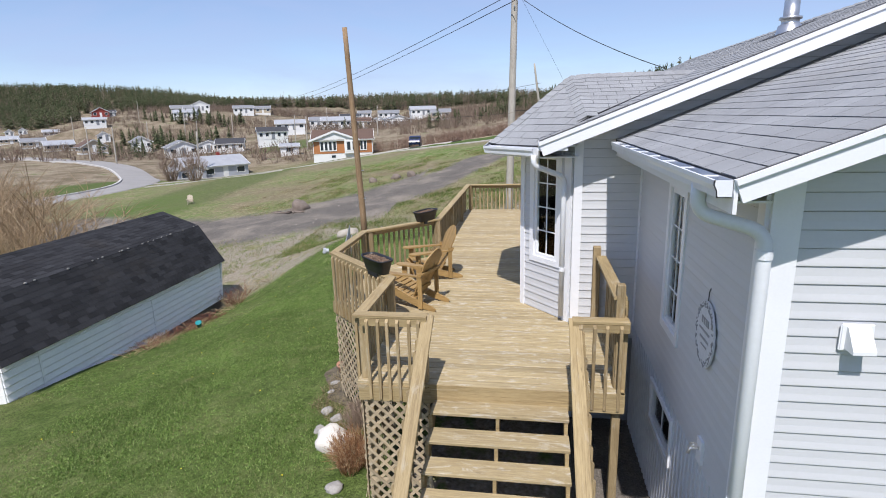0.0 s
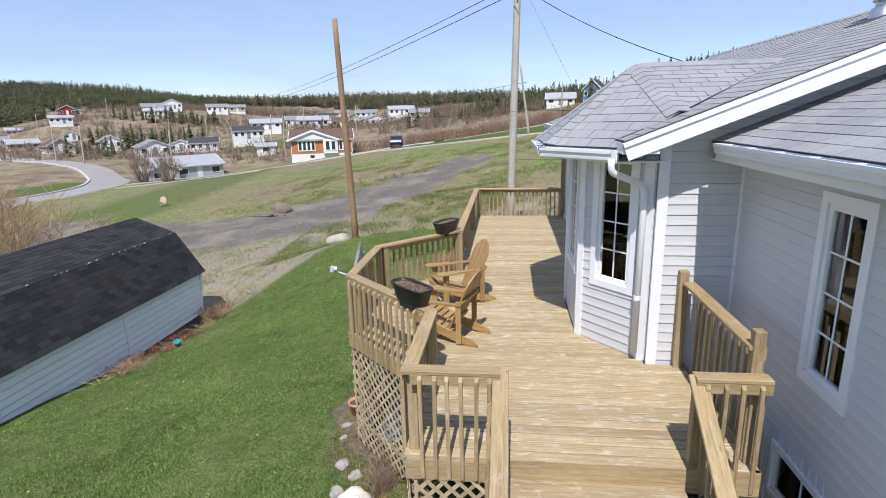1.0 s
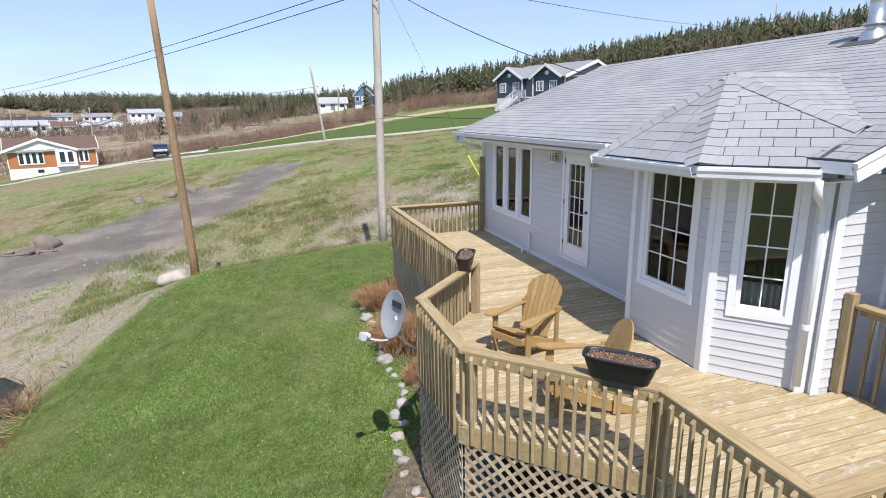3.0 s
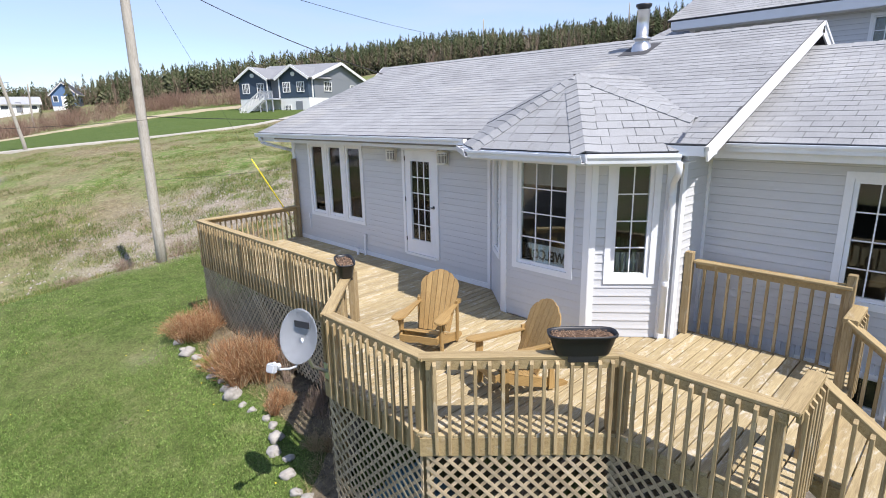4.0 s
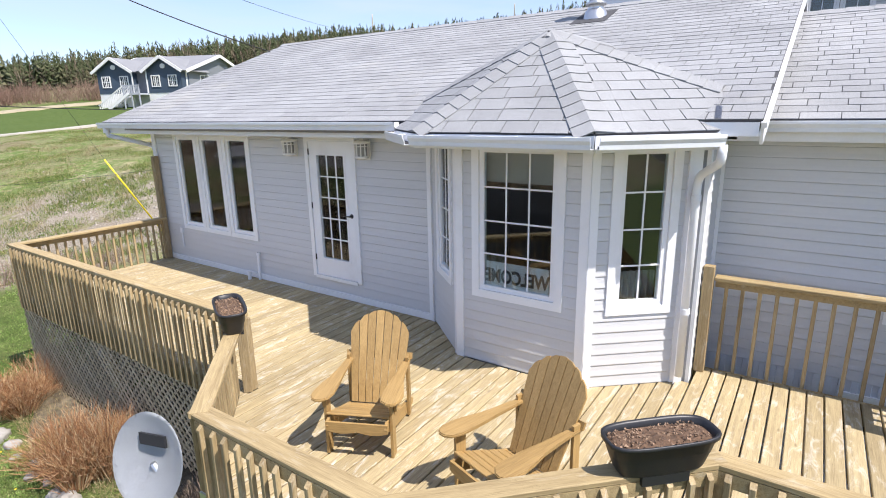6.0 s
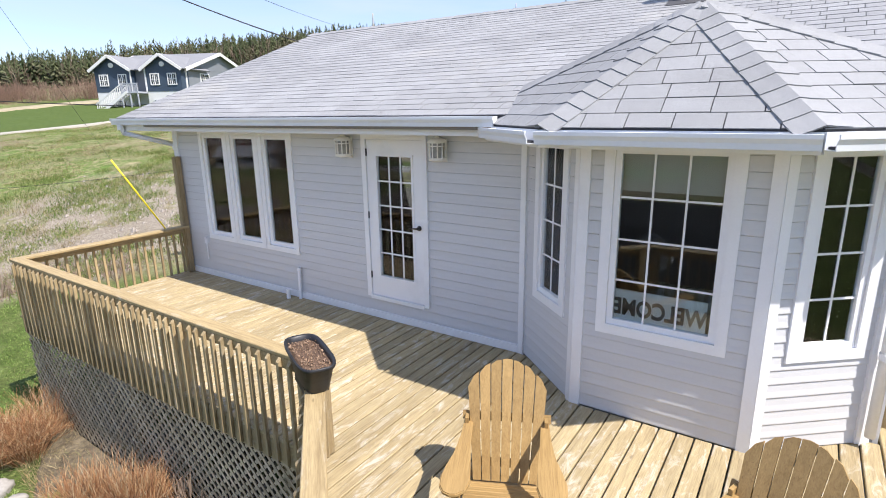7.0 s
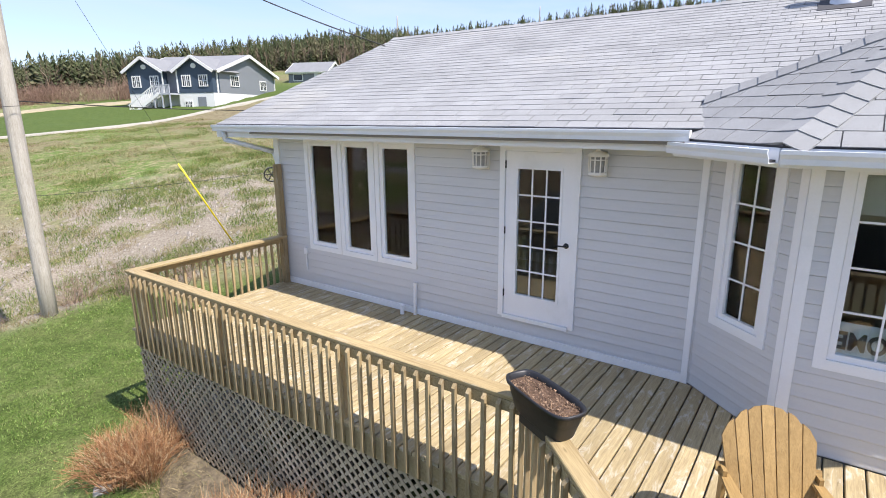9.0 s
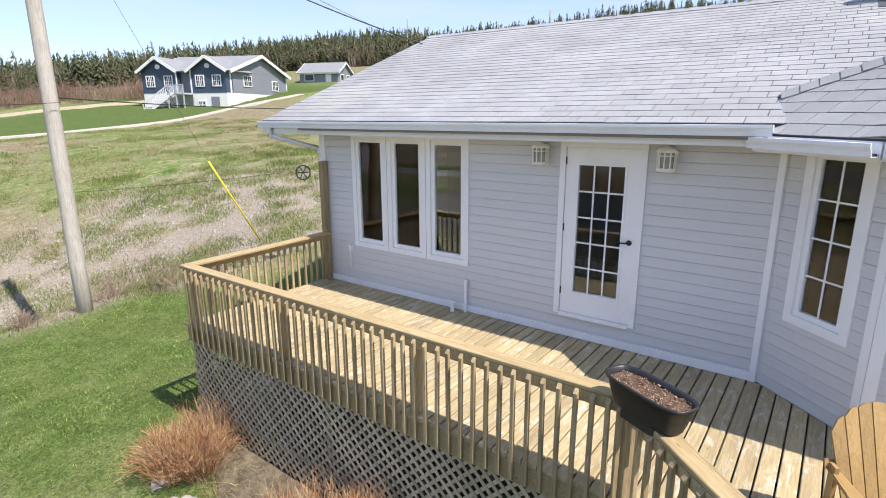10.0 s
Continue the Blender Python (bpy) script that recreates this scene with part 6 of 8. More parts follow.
M_PALE = plain("pale_boulder", (0.40, 0.36, 0.30), 0.9, 0.2, 4, 30, 0.6)
rnd = random.Random(12)
for k in range(22):
    f = k / 21
    y = 16.9 - 6.6 * f
    rock(-2.60 - 0.45 * smooth(0.55, 0.9, f) + rnd.uniform(-0.08, 0.08), y + rnd.uniform(-0.08, 0.08), rnd.uniform(0.07, 0.13) * (1.5 if k in (2, 9, 14) else 1), M_STONE, "grey-white field stone edging the bed", "bed stones", k)
for k, (x, y, r) in enumerate(((-3.25, 9.35, 0.10), (-3.2, 9.0, 0.07), (-3.0, 8.3, 0.12), (-2.75, 8.05, 0.10), (-2.9, 7.7, 0.12), (-2.15, 6.3, 0.12), (-2.0, 6.0, 0.10))):
    rock(x, y, r, M_STONE, "grey-white field stone edging the bed", "bed stones", 40 + k)
rock(-2.50, 7.28, 0.30, M_BOULDER, "whitewashed boulder beside the stairs", "", 70, 0.75)
rock(-8.02, 24.45, 0.55, M_PALE, "pale boulder at the foot of the old pole", "", 71, 0.55)


def pole(name, a, b, r0, r1, mat, label, group):
    p = thing(name, Matrix.Translation(a), label, "pole", group)
    d = Vector(b) - Vector(a)
    bm = bmesh.new()
    n = 9
    add_tube(bm, [d * (i / n) - (Vector((0, 0, 0.6)) if i == 0 else Vector()) for i in range(n + 1)], [r0 + (r1 - r0) * i / n for i in range(n + 1)], 18)
    part("shaft", bm, mat, p, "", True)
    return p


P_TOP = (-0.35, 24.70, 8.6)
near_pole = pole("utility_pole", (-0.58, 24.27, -1.62), P_TOP, 0.165, 0.13, M_POLE, "tall grey weathered wooden utility pole", "utility poles")
for z, s in ((8.85, 1), (8.5, -1)):
    bm = bmesh.new()
    add_tube(bm, [(0.20, 0.36 - 0.10 * s, z), (0.20, 0.36 - 0.24 * s, z)], 0.03, 8)
    part("insulator", bm, M_STEEL, near_pole)
old_pole = pole("utility_pole", (-7.42, 24.75, -2.42), (-7.62, 24.35, 6.75), 0.15, 0.105, M_OLDPOLE, "leaning brown cut-off utility pole on the lawn edge", "utility poles")
bm = bmesh.new()
for z in (1.7, 3.0):
    add_lathe(bm, [(0.152, z), (0.156, z + 0.01), (0.152, z + 0.03)], 18)
part("band", bm, M_STEEL, old_pole)
far_pole = pole("utility_pole", (1.67, 65.4, 0.40), (0.6, 65.2, 8.3), 0.15, 0.10, M_POLE, "thin pale leaning utility pole beside the lane", "utility poles")


def cable(pts, r, label, sag=0.0, group="overhead cables"):
    a, b = Vector(pts[0]), Vector(pts[-1])
    bm = bmesh.new()
    n = 24
    add_tube(bm, [a.lerp(b, i / n) - Vector((0, 0, sag * 4 * (i / n) * (1 - i / n))) for i in range(n + 1)], r, 5)
    solo("overhead_cable", bm, M_WIRE, label, "cable", group)


cable([(-0.35, 24.0, 7.35), (-68, 134, 7.0)], 0.016, "black overhead power cable strung from the pole", 1.6)
cable([(-0.28, 24.3, 7.75), (-67, 135, 8.2)], 0.016, "black overhead power cable strung from the pole", 1.6)
cable([(-0.10, 24.15, 7.45), (4.3, 18.2, 4.15)], 0.013, "black service cable running to the roof", 0.22)
cable([(-0.05, 24.2, 7.9), (77.3, 77.4, 16.5)], 0.014, "black overhead power cable strung from the pole", 1.0)
cable([(1.4, 65.3, 6.2), (-45, 90, 3.5)], 0.02, "black overhead cable beyond the lane", 0.8)
cable([(-7.55, 24.5, 2.9), (-0.38, 24.2, 3.0)], 0.006, "thin cable between the two poles", 0.1)
cable([(-0.38, 24.4, 3.1), (20, 22.5, 3.9)], 0.012, "low black cable from the pole past the house", 0.55)
cable([(-0.16, 24.3, 7.6), (3.23, 24.90, 1.43)], 0.0045, "steel guy wire from the pole", 0.0)
bm = bmesh.new()
add_tube(bm, [(3.20, 24.90, 1.48), (4.66, 24.97, -1.05)], 0.024, 10)
solo("guy_guard", bm, M_YELLOW, "bright yellow plastic guard on the guy wire", "guy guard", smooth=True)
bm = bmesh.new()
add_lathe(bm, [(0.16, -0.03), (0.19, -0.03), (0.19, 0.03), (0.16, 0.03), (0.16, -0.03)], 20, pose(0, 0, 0, 90, 0, -33))
for a in (0, 60, 120):
    add_box(bm, -0.17, 0.17, -0.012, 0.012, -0.012, 0.012, pose(0, 0, 0, 90, 0, -33) @ pose(0, 0, 0, 0, 0, a))
solo("line_reel", bm, M_IRON, "small dark clothes-line reel on a wire", "reel", m=pose(3.9, 21.8, 1.3))
cable([(3.9, 21.8, 1.3), (9, 17.75, 1.6)], 0.006, "thin clothes line to the house wall", 0.05)
cable([(3.9, 21.9, 1.35), (-0.40, 24.3, 1.1)], 0.005, "thin clothes line to the pole", 0.05)


# ---- shed ----
shed = thing("shed", pose(-11.62, 19.55, -2.40), "long low shed with black shingled gambrel roof and white plank walls", "shed")
SL = 9.3                                 # it runs back towards -y
bm = bmesh.new()
add_box(bm, -4.6, -0.25, -SL + 0.06, -0.12, -2.6, -0.95)
part("foundation", bm, plain("stained_concrete", (0.14, 0.125, 0.11), 0.9, 0.25, 2, 30, 0.4), shed)
shed_wall = None
for k in range(8):
    za, zb = -1.55 + k * 0.19, -1.55 + (k + 1) * 0.19
    bm = bmesh.new()
    add_prism(bm, [(-4.65, za + 0.022), (-0.170, za + 0.022), (-0.205, zb - 0.004), (-4.65, zb - 0.004)], -SL, -0.10, Matrix(((1, 0, 0, 0), (0, 0, 1, 0), (0, 1, 0, 0), (0, 0, 0, 1))))
    w = part("wall_plank", bm, M_SHEDWALL, shed)
for y in (-4.1, -8.3):
    bm = bmesh.new()
    add_box(bm, -0.186, -0.175, y - 0.03, y + 0.03, -1.5, 0.0)
    part("batten", bm, M_SHEDWALL, shed)
# gambrel: eave, break, ridge
E0, E1, E2 = (0.0, 0.0), (-0.95, 1.42), (-2.42, 1.98)
for (xa, za), (xb, zb), sd in ((E0, E1, 41), (E1, E2, 42)):
    poly = [Vector((xa, 0.05, za)), Vector((xa, -SL - 0.12, za)), Vector((xb, -SL - 0.12, zb)), Vector((xb, 0.05, zb))]
    bm = bmesh.new()
    nrm = (poly[1] - poly[0]).cross(poly[2] - poly[0]).normalized()
    nrm = nrm if nrm.z > 0 else -nrm
    t, b = [bm.verts.new(p) for p in poly], [bm.verts.new(p - nrm * 0.05) for p in poly]
    bm.faces.new(t)
    bm.faces.new(b[::-1])
    for i in range(4):
        bm.faces.new((t[i], b[i], b[(i + 1) % 4], t[(i + 1) % 4]))
    r = part("roof", bm, M_UNDER, shed)
    fr, tabs, flat = tab_boxes(poly, [poly[0], poly[1]], nrm, 0.16, 0.33, sd)
    co, fc = [], []
    for x0, x1, v0, v1, lift, _ in tabs:
        k = len(co)
        co += [fr @ Vector(p) for p in tab_faces(x0, x1, v0, v1, lift, flat, 0.16)]
        fc += [tuple(k + i for i in q) for q in QUADS]
    tagged(piece("shingle_field", pack("shingle_field", co, fc, M_SHINGLE_D), r), kind="stuff")
bm = bmesh.new()
add_prism(bm, [(-0.10, -0.04), (-1.0, 1.34), (-2.42, 1.90), (-3.84, 1.34), (-4.74, -0.04), (-4.6, -1.5), (-0.25, -1.5)], -0.11, -0.02, Matrix(((1, 0, 0, 0), (0, 0, 1, 0), (0, 1, 0, 0), (0, 0, 0, 1))))
part("end_wall", bm, M_SHEDWALL, shed)
for k in range(17):
    za, zb = -1.55 + k * 0.19, -1.55 + (k + 1) * 0.19
    def half(z):
        return 2.20 if z < 0 else (2.20 - 0.85 * z / 1.36 if z < 1.36 else max(0.05, 1.35 * (1.86 - z) / 0.5))
    bm = bmesh.new()
    add_prism(bm, [(-2.42 - half(za), za), (-2.42 + half(za), za), (-2.42 + half(zb), zb - 0.004), (-2.42 - half(zb), zb - 0.004)], -SL - 0.004 - 0.02, -SL + 0.05, Matrix(((1, 0, 0, 0), (0, 0, 1, 0), (0, 1, 0, 0), (0, 0, 0, 1))))
    part("wall_plank", bm, M_SHEDWALL, shed)
bm = bmesh.new()
for (xa, za), (xb, zb) in (((-4.84, 0.0), (-3.89, 1.42)), ((-3.89, 1.42), E2)):
    m = along((xa, -SL, za), (xb, -SL, zb), (0, 0, 1))
    add_box(bm, 0, math.hypot(xb - xa, zb - za), -SL - 0.05, 0, -0.05, 0.0, m)
part("far_roof", bm, M_SHINGLE_D, shed)
rnd = random.Random(3)
bm = bmesh.new()
y = -0.1
while y > -SL + 0.2:
    s = rnd.uniform(0.006, 0.022)
    add_box(bm, -0.95 - s, -0.95 + s, y - s * 1.5, y + s * 1.5, 1.43, 1.44 + s)
    y -= rnd.uniform(0.08, 0.3) if rnd.random() < 0.8 else rnd.uniform(0.4, 1.1)
tagged(part("pale_lichen", bm, M_STONE, shed), kind="stuff")

# brush heap along the shed
rnd = random.Random(21)
co, fc = [], []
for k in range(22):
    f = rnd.random() ** 0.6
    x, y = -11.15 + rnd.uniform(-0.35, 0.45) + 0.9 * max(0, f - 0.75) * 4 * 0.5, 10.2 + 10.6 * f
    c2, f2 = twiggy(14, 0.55, 0.16 + 0.36 * (f > 0.8), rnd, 0.0055, 1.4, 3)
    o, z = len(co), ground_z(x, y) - 0.02
    co += [v + Vector((x, y, z)) for v in c2]
    fc += [tuple(i + o for i in q) for q in f2]
tagged(new("brush_heap", pack("brush_heap", co, fc, M_TWIGT)), "heap of dead brown stems and straw along the shed", "brush", "", "stuff")
co, fc = [], []
for k in range(20):
    f = rnd.random()
    x, y = -11.2 + rnd.uniform(-0.2, 0.5), 14 + 6.0 * f
    c2, f2 = twiggy(16, 0.45, 0.30 + 0.35 * (f > 0.75), rnd, 0.005, 1.2, 3)
    o, z = len(co), ground_z(x, y)
    co += [v + Vector((x, y, z)) for v in c2]
    fc += [tuple(i + o for i in q) for q in f2]
tagged(new("dead_stems", pack("dead_stems", co, fc, M_TWIGR)), "red-brown dead stems along the shed wall", "brush", "", "stuff")
bm = bmesh.new()
add_lathe(bm, [(0.001, 0.0), (0.12, 0.0), (0.15, 0.28), (0.16, 0.28), (0.16, 0.30), (0.145, 0.30), (0.115, 0.02), (0.001, 0.02)], 20)
solo("bucket", bm, plain("turquoise_plastic", (0.02, 0.28, 0.30), 0.4, 0.05), "turquoise plastic bucket lying in the brush", "bucket", m=pose(-10.75, 16.2, ground_z(-10.75, 16.2) + 0.05, 25, 10, 0) @ Matrix.Scale(0.65, 4), smooth=True)


# ---- far trees ----
def scatter(name, templates, places, mat, label, category):
    """Many copies of a few tree shapes, joined: places are x, y, z, size, turn, width."""
    allv, allf, off = [], [], 0
    for i, (x, y, z, s, a, w) in enumerate(places):
        v, f = templates[i % len(templates)]
        ca, sa = math.cos(a) * s * w, math.sin(a) * s * w
        q = np.c_[v[:, 0] * ca - v[:, 1] * sa + x, v[:, 0] * sa + v[:, 1] * ca + y, v[:, 2] * s + z]
        allv.append(q)
        allf.append(f + off)
        off += len(v)
    v, f = np.concatenate(allv), np.concatenate(allf)
    me = bpy.data.meshes.new(name)
    me.vertices.add(len(v))
    me.vertices.foreach_set("co", v.ravel())
    me.loops.add(len(f) * 3)
    me.polygons.add(len(f))
    me.loops.foreach_set("vertex_index", f.ravel().astype(np.int32))
    me.polygons.foreach_set("loop_start", np.arange(len(f), dtype=np.int32) * 3)
    me.update(calc_edges=True)
    me.materials.append(mat)
    return tagged(new(name, me), label, category, "", "stuff")


def conifer(seed, layers=7, ragged=0.35, n=7, frond=0.26):
    """A spruce one unit tall: many short drooping fronds, uneven and with gaps, on a thin stem."""
    rnd = random.Random(seed)
    v, f = [], []
    lean = rnd.uniform(0.8, 1.2)
    for k in range(layers):
        g = k / layers
        h = 0.06 + 0.90 * g
        r = (0.21 * (1 - g) ** 0.75 + 0.012) * lean
        a0 = rnd.uniform(0, 6)
        for i in range(n):
            if rnd.random() < 0.14:
                continue
            a = a0 + 2 * math.pi * i / n + rnd.uniform(-0.3, 0.3)
            rr = r * rnd.uniform(1 - ragged, 1 + ragged)
            hh = h + rnd.uniform(-0.5, 0.5) / layers
            wv = frond * rr + 0.006
            b = len(v)
            c, s = math.cos(a), math.sin(a)
            v += [(0.1 * rr * c, 0.1 * rr * s, hh + 0.05), (0.6 * rr * c - wv * s, 0.6 * rr * s + wv * c, hh - 0.01), (0.6 * rr * c + wv * s, 0.6 * rr * s - wv * c, hh - 0.01), (rr * 1.15 * c, rr * 1.15 * s, hh - 0.045 + rnd.uniform(-0.02, 0.03))]
            f += [(b, b + 1, b + 3), (b, b + 3, b + 2)]
    b = len(v)
    v += [(0.014, 0, 0), (-0.007, 0.012, 0), (-0.007, -0.012, 0), (0, 0, 1.0)]
    f += [(b, b + 1, b + 3), (b + 1, b + 2, b + 3), (b + 2, b, b + 3)]
    return np.array(v), np.array(f)


def bare_tree(seed, n=16, forks=3, wide=0.38, thick=0.011, sides=3):
    rnd = random.Random(seed)
    co, fc = twiggy(n, wide, 1.0, rnd, thick, 1.0, forks, 0.25, sides)
    f = [t for q in fc for t in ((q[0], q[1], q[2]), (q[0], q[2], q[3]))]
    return np.array([tuple(c) for c in co]), np.array(f)


def island_mat(name, stops, rough=0.9):
    m, n, l, b = nodes_of(name)
    geo = n.new("ShaderNodeNewGeometry")
    col = ramp_of(n, l, noise_of(n, l, geo.outputs["Position"], 0.22, 4, 0.7), [(0.3, stops[0]), (0.5, stops[1]), (0.7, stops[2])])
    col = mix_of(n, l, 1.0, col, ramp_of(n, l, geo.outputs["Random Per Island"], [(0, 0.65), (1, 1.3)]), "MULTIPLY")
    l.new(col, b.inputs["Base Color"])
    b.inputs["Roughness"].default_value, b.inputs["Specular IOR Level"].default_value = rough, 0.1
    return m


M_SPRUCE = island_mat("spruce_needles", ((0.046, 0.064, 0.030), (0.080, 0.094, 0.046), (0.145, 0.125, 0.078)))
M_SCRUB = island_mat("bare_scrub", ((0.15, 0.105, 0.080), (0.20, 0.15, 0.115), (0.27, 0.225, 0.17)))
M_REDSCRUB = island_mat("red_alder_scrub", ((0.20, 0.125, 0.095), (0.25, 0.165, 0.125), (0.30, 0.225, 0.165)))
M_TANSCRUB = island_mat("tan_scrub", ((0.26, 0.175, 0.105), (0.34, 0.245, 0.15), (0.43, 0.335, 0.22)))
SPRUCE = [conifer(k, 12 + k % 3, 0.45, 8) for k in range(8)]
RIDGED = [conifer(k + 60, 15 + k % 3, 0.45, 4, 0.17) for k in range(10)]
SMALL = [conifer(k + 20, 6 + k % 2, 0.45, 5) for k in range(6)]
BARE = [bare_tree(k, 17, 4, 0.40, 0.0045, 1) for k in range(4)]
THIN = [bare_tree(k + 30, 8, 2, 0.30, 0.011, 1) for k in range(5)]
TANGLE = [bare_tree(k + 40, 26, 6, 0.62, 0.0030) for k in range(3)]


def belt(n, spots, size, seed, width=(0.7, 1.2)):
    """Trees strewn in soft ellipses: x, y, half-lengths along and across, turn in degrees."""
    rnd = np.random.RandomState(seed)
    share = np.array([s[2] * s[3] for s in spots], float)
    pick = rnd.choice(len(spots), n, p=share / share.sum())
    out = np.empty((n, 2))
    for i, k in enumerate(pick):
        x, y, a, b, t = spots[k]
        while True:
            u, w = rnd.uniform(-1, 1, 2)
            if u * u + w * w < 1:
                break
        t = math.radians(t)
        out[i] = (x + a * u * math.cos(t) - b * w * math.sin(t), y + a * u * math.sin(t) + b * w * math.cos(t))
    z = heights(out)
    return [(p[0], p[1], zz - 0.2, rnd.uniform(*size) * rnd.uniform(0.75, 1.1), rnd.uniform(0, 6.28), rnd.uniform(*width)) for p, zz in zip(out, z)]


RIDGE = [(68, 124, 46, 16, -28), (100, 92, 42, 15, -52), (128, 48, 44, 17, -72), (66, 138, 42, 13, -20), (98, 112, 40, 14, -48), (22, 171, 36, 7, -8)]
HILL = [(-430, 400, 150, 62, 140), (-320, 400, 90, 60, 160), (-250, 395, 70, 45, 165), (-520, 330, 80, 70, 110), (-330, 310, 70, 34, 150)]
BEYOND = [(-30, 370, 110, 34, 0), (-140, 385, 90, 30, 5), (60, 270, 60, 30, -20), (-205, 420, 40, 24, 0)]
scatter("spruce_wood", RIDGED, belt(5400, RIDGE, (3.2, 7.6), 1, (0.65, 1.1)), M_SPRUCE, "dark spruce wood along the ridge", "trees")
scatter("bare_wood", THIN, belt(3000, RIDGE, (3.2, 6.4), 11, (0.9, 1.5)), M_SCRUB, "grey-brown leafless trees among the ridge spruce", "trees")
scatter("spruce_wood", SMALL, belt(3400, BEYOND, (5, 9), 2, (0.9, 1.4)), M_SPRUCE, "distant dark spruce wood on the skyline", "trees")
scatter("bare_wood", THIN, belt(1500, BEYOND, (5, 9), 12, (0.8, 1.4)), M_SCRUB, "distant leafless trees on the skyline", "trees")
scatter("spruce_wood", SMALL, belt(6000, HILL, (5.2, 9.0), 3, (1.0, 1.5)), M_SPRUCE, "distant wooded hill of dark spruce", "trees")
scatter("bare_wood", THIN, belt(2600, HILL, (4.0, 7.5), 13, (0.8, 1.5)), M_SCRUB, "distant leafless trees among the hill spruce", "trees")
scatter("spruce_clump", SPRUCE, belt(150, [(-30, 175, 9, 6, 0), (-112, 140, 8, 10, 0), (-120, 168, 14, 8, 0), (-125, 180, 22, 8, 0), (-74, 215, 8, 5, 0), (-150, 230, 26, 8, 0), (14, 122, 10, 4, 0), (-12, 190, 9, 6, 0), (24, 107, 5, 3, 0)], (3.5, 7), 4), M_SPRUCE, "scattered clumps of dark spruce among the houses", "trees")
scatter("bare_scrub", THIN, belt(4600, [(-58, 118, 16, 6, -20), (-75, 140, 22, 9, 0), (-110, 125, 26, 9, 20), (-140, 150, 24, 10, 20), (-40, 225, 70, 34, 0), (-90, 300, 60, 26, 0), (-20, 290, 70, 30, 0), (-120, 235, 40, 16, 10), (-160, 310, 60, 26, 0), (-230, 330, 50, 26, 0), (-10, 165, 34, 16, 0), (-130, 200, 40, 14, 0), (-200, 215, 40, 14, 40), (75, 125, 45, 8, -35), (110, 75, 40, 7, -55)], (2.2, 4.6), 5, (1.0, 2.0)), M_SCRUB, "leafless brown scrub between the houses and the hill", "bushes")
scatter("alder_scrub", BARE, belt(620, [(6, 104, 24, 6, -8), (28, 97, 9, 4, -40), (35, 91, 5, 4, -60), (-20, 112, 12, 5, 10)], (1.7, 3.1), 6, (1.1, 1.8)), M_REDSCRUB, "pinkish-brown leafless alder scrub along the field edge", "bushes")
scatter("tan_scrub", TANGLE, belt(105, [(-29.5, 23.5, 4, 5, 0), (-36, 28, 5, 6, 0), (-45, 34, 7, 7, 0), (-52, 44, 6, 6, 0)], (3.2, 5.4), 7, (1.0, 1.7)), M_TANSCRUB, "tangle of tan leafless bushes behind the shed", "bushes")
rnd = random.Random(31)
for x, y, h in ((-55.6, 78.0, 4.6), (-49.8, 75.5, 4.6)):
    co, fc = twiggy(110, 2.0, h, rnd, 0.018, 1.0, 6)
    ob = new("bare_tree", pack("bare_tree", co, fc, M_TWIGG))
    ob.matrix_basis = pose(x, y, ground_z(x, y) - 0.1)
    tagged(ob, "leafless spreading tree beside the road", "tree", "roadside trees")


# ---- village ----
M_PANE = plain("dark_window", (0.03, 0.04, 0.05), 0.12, 0.1)
CLAD = {k: plain(k + "_cladding", c, 0.6, 0.05, 0.6, 12, 0.1) for k, c in (("white", (0.74, 0.74, 0.72)), ("grey", (0.40, 0.42, 0.46)), ("orange", (0.42, 0.17, 0.06)), ("blue", (0.045, 0.070, 0.105)),
        ("sky", (0.22, 0.42, 0.55)), ("denim", (0.09, 0.17, 0.32)), ("red", (0.26, 0.04, 0.03)), ("tan", (0.45, 0.38, 0.28)), ("slate", (0.20, 0.215, 0.235)))}
ROOFC = {k: plain(k + "_roofing", c, 0.9, 0.12, 0.8, 14, 0.3) for k, c in (("dark", (0.05, 0.05, 0.055)), ("mid", (0.22, 0.225, 0.235)), ("brown", (0.12, 0.075, 0.055)), ("light", (0.34, 0.35, 0.37)))}


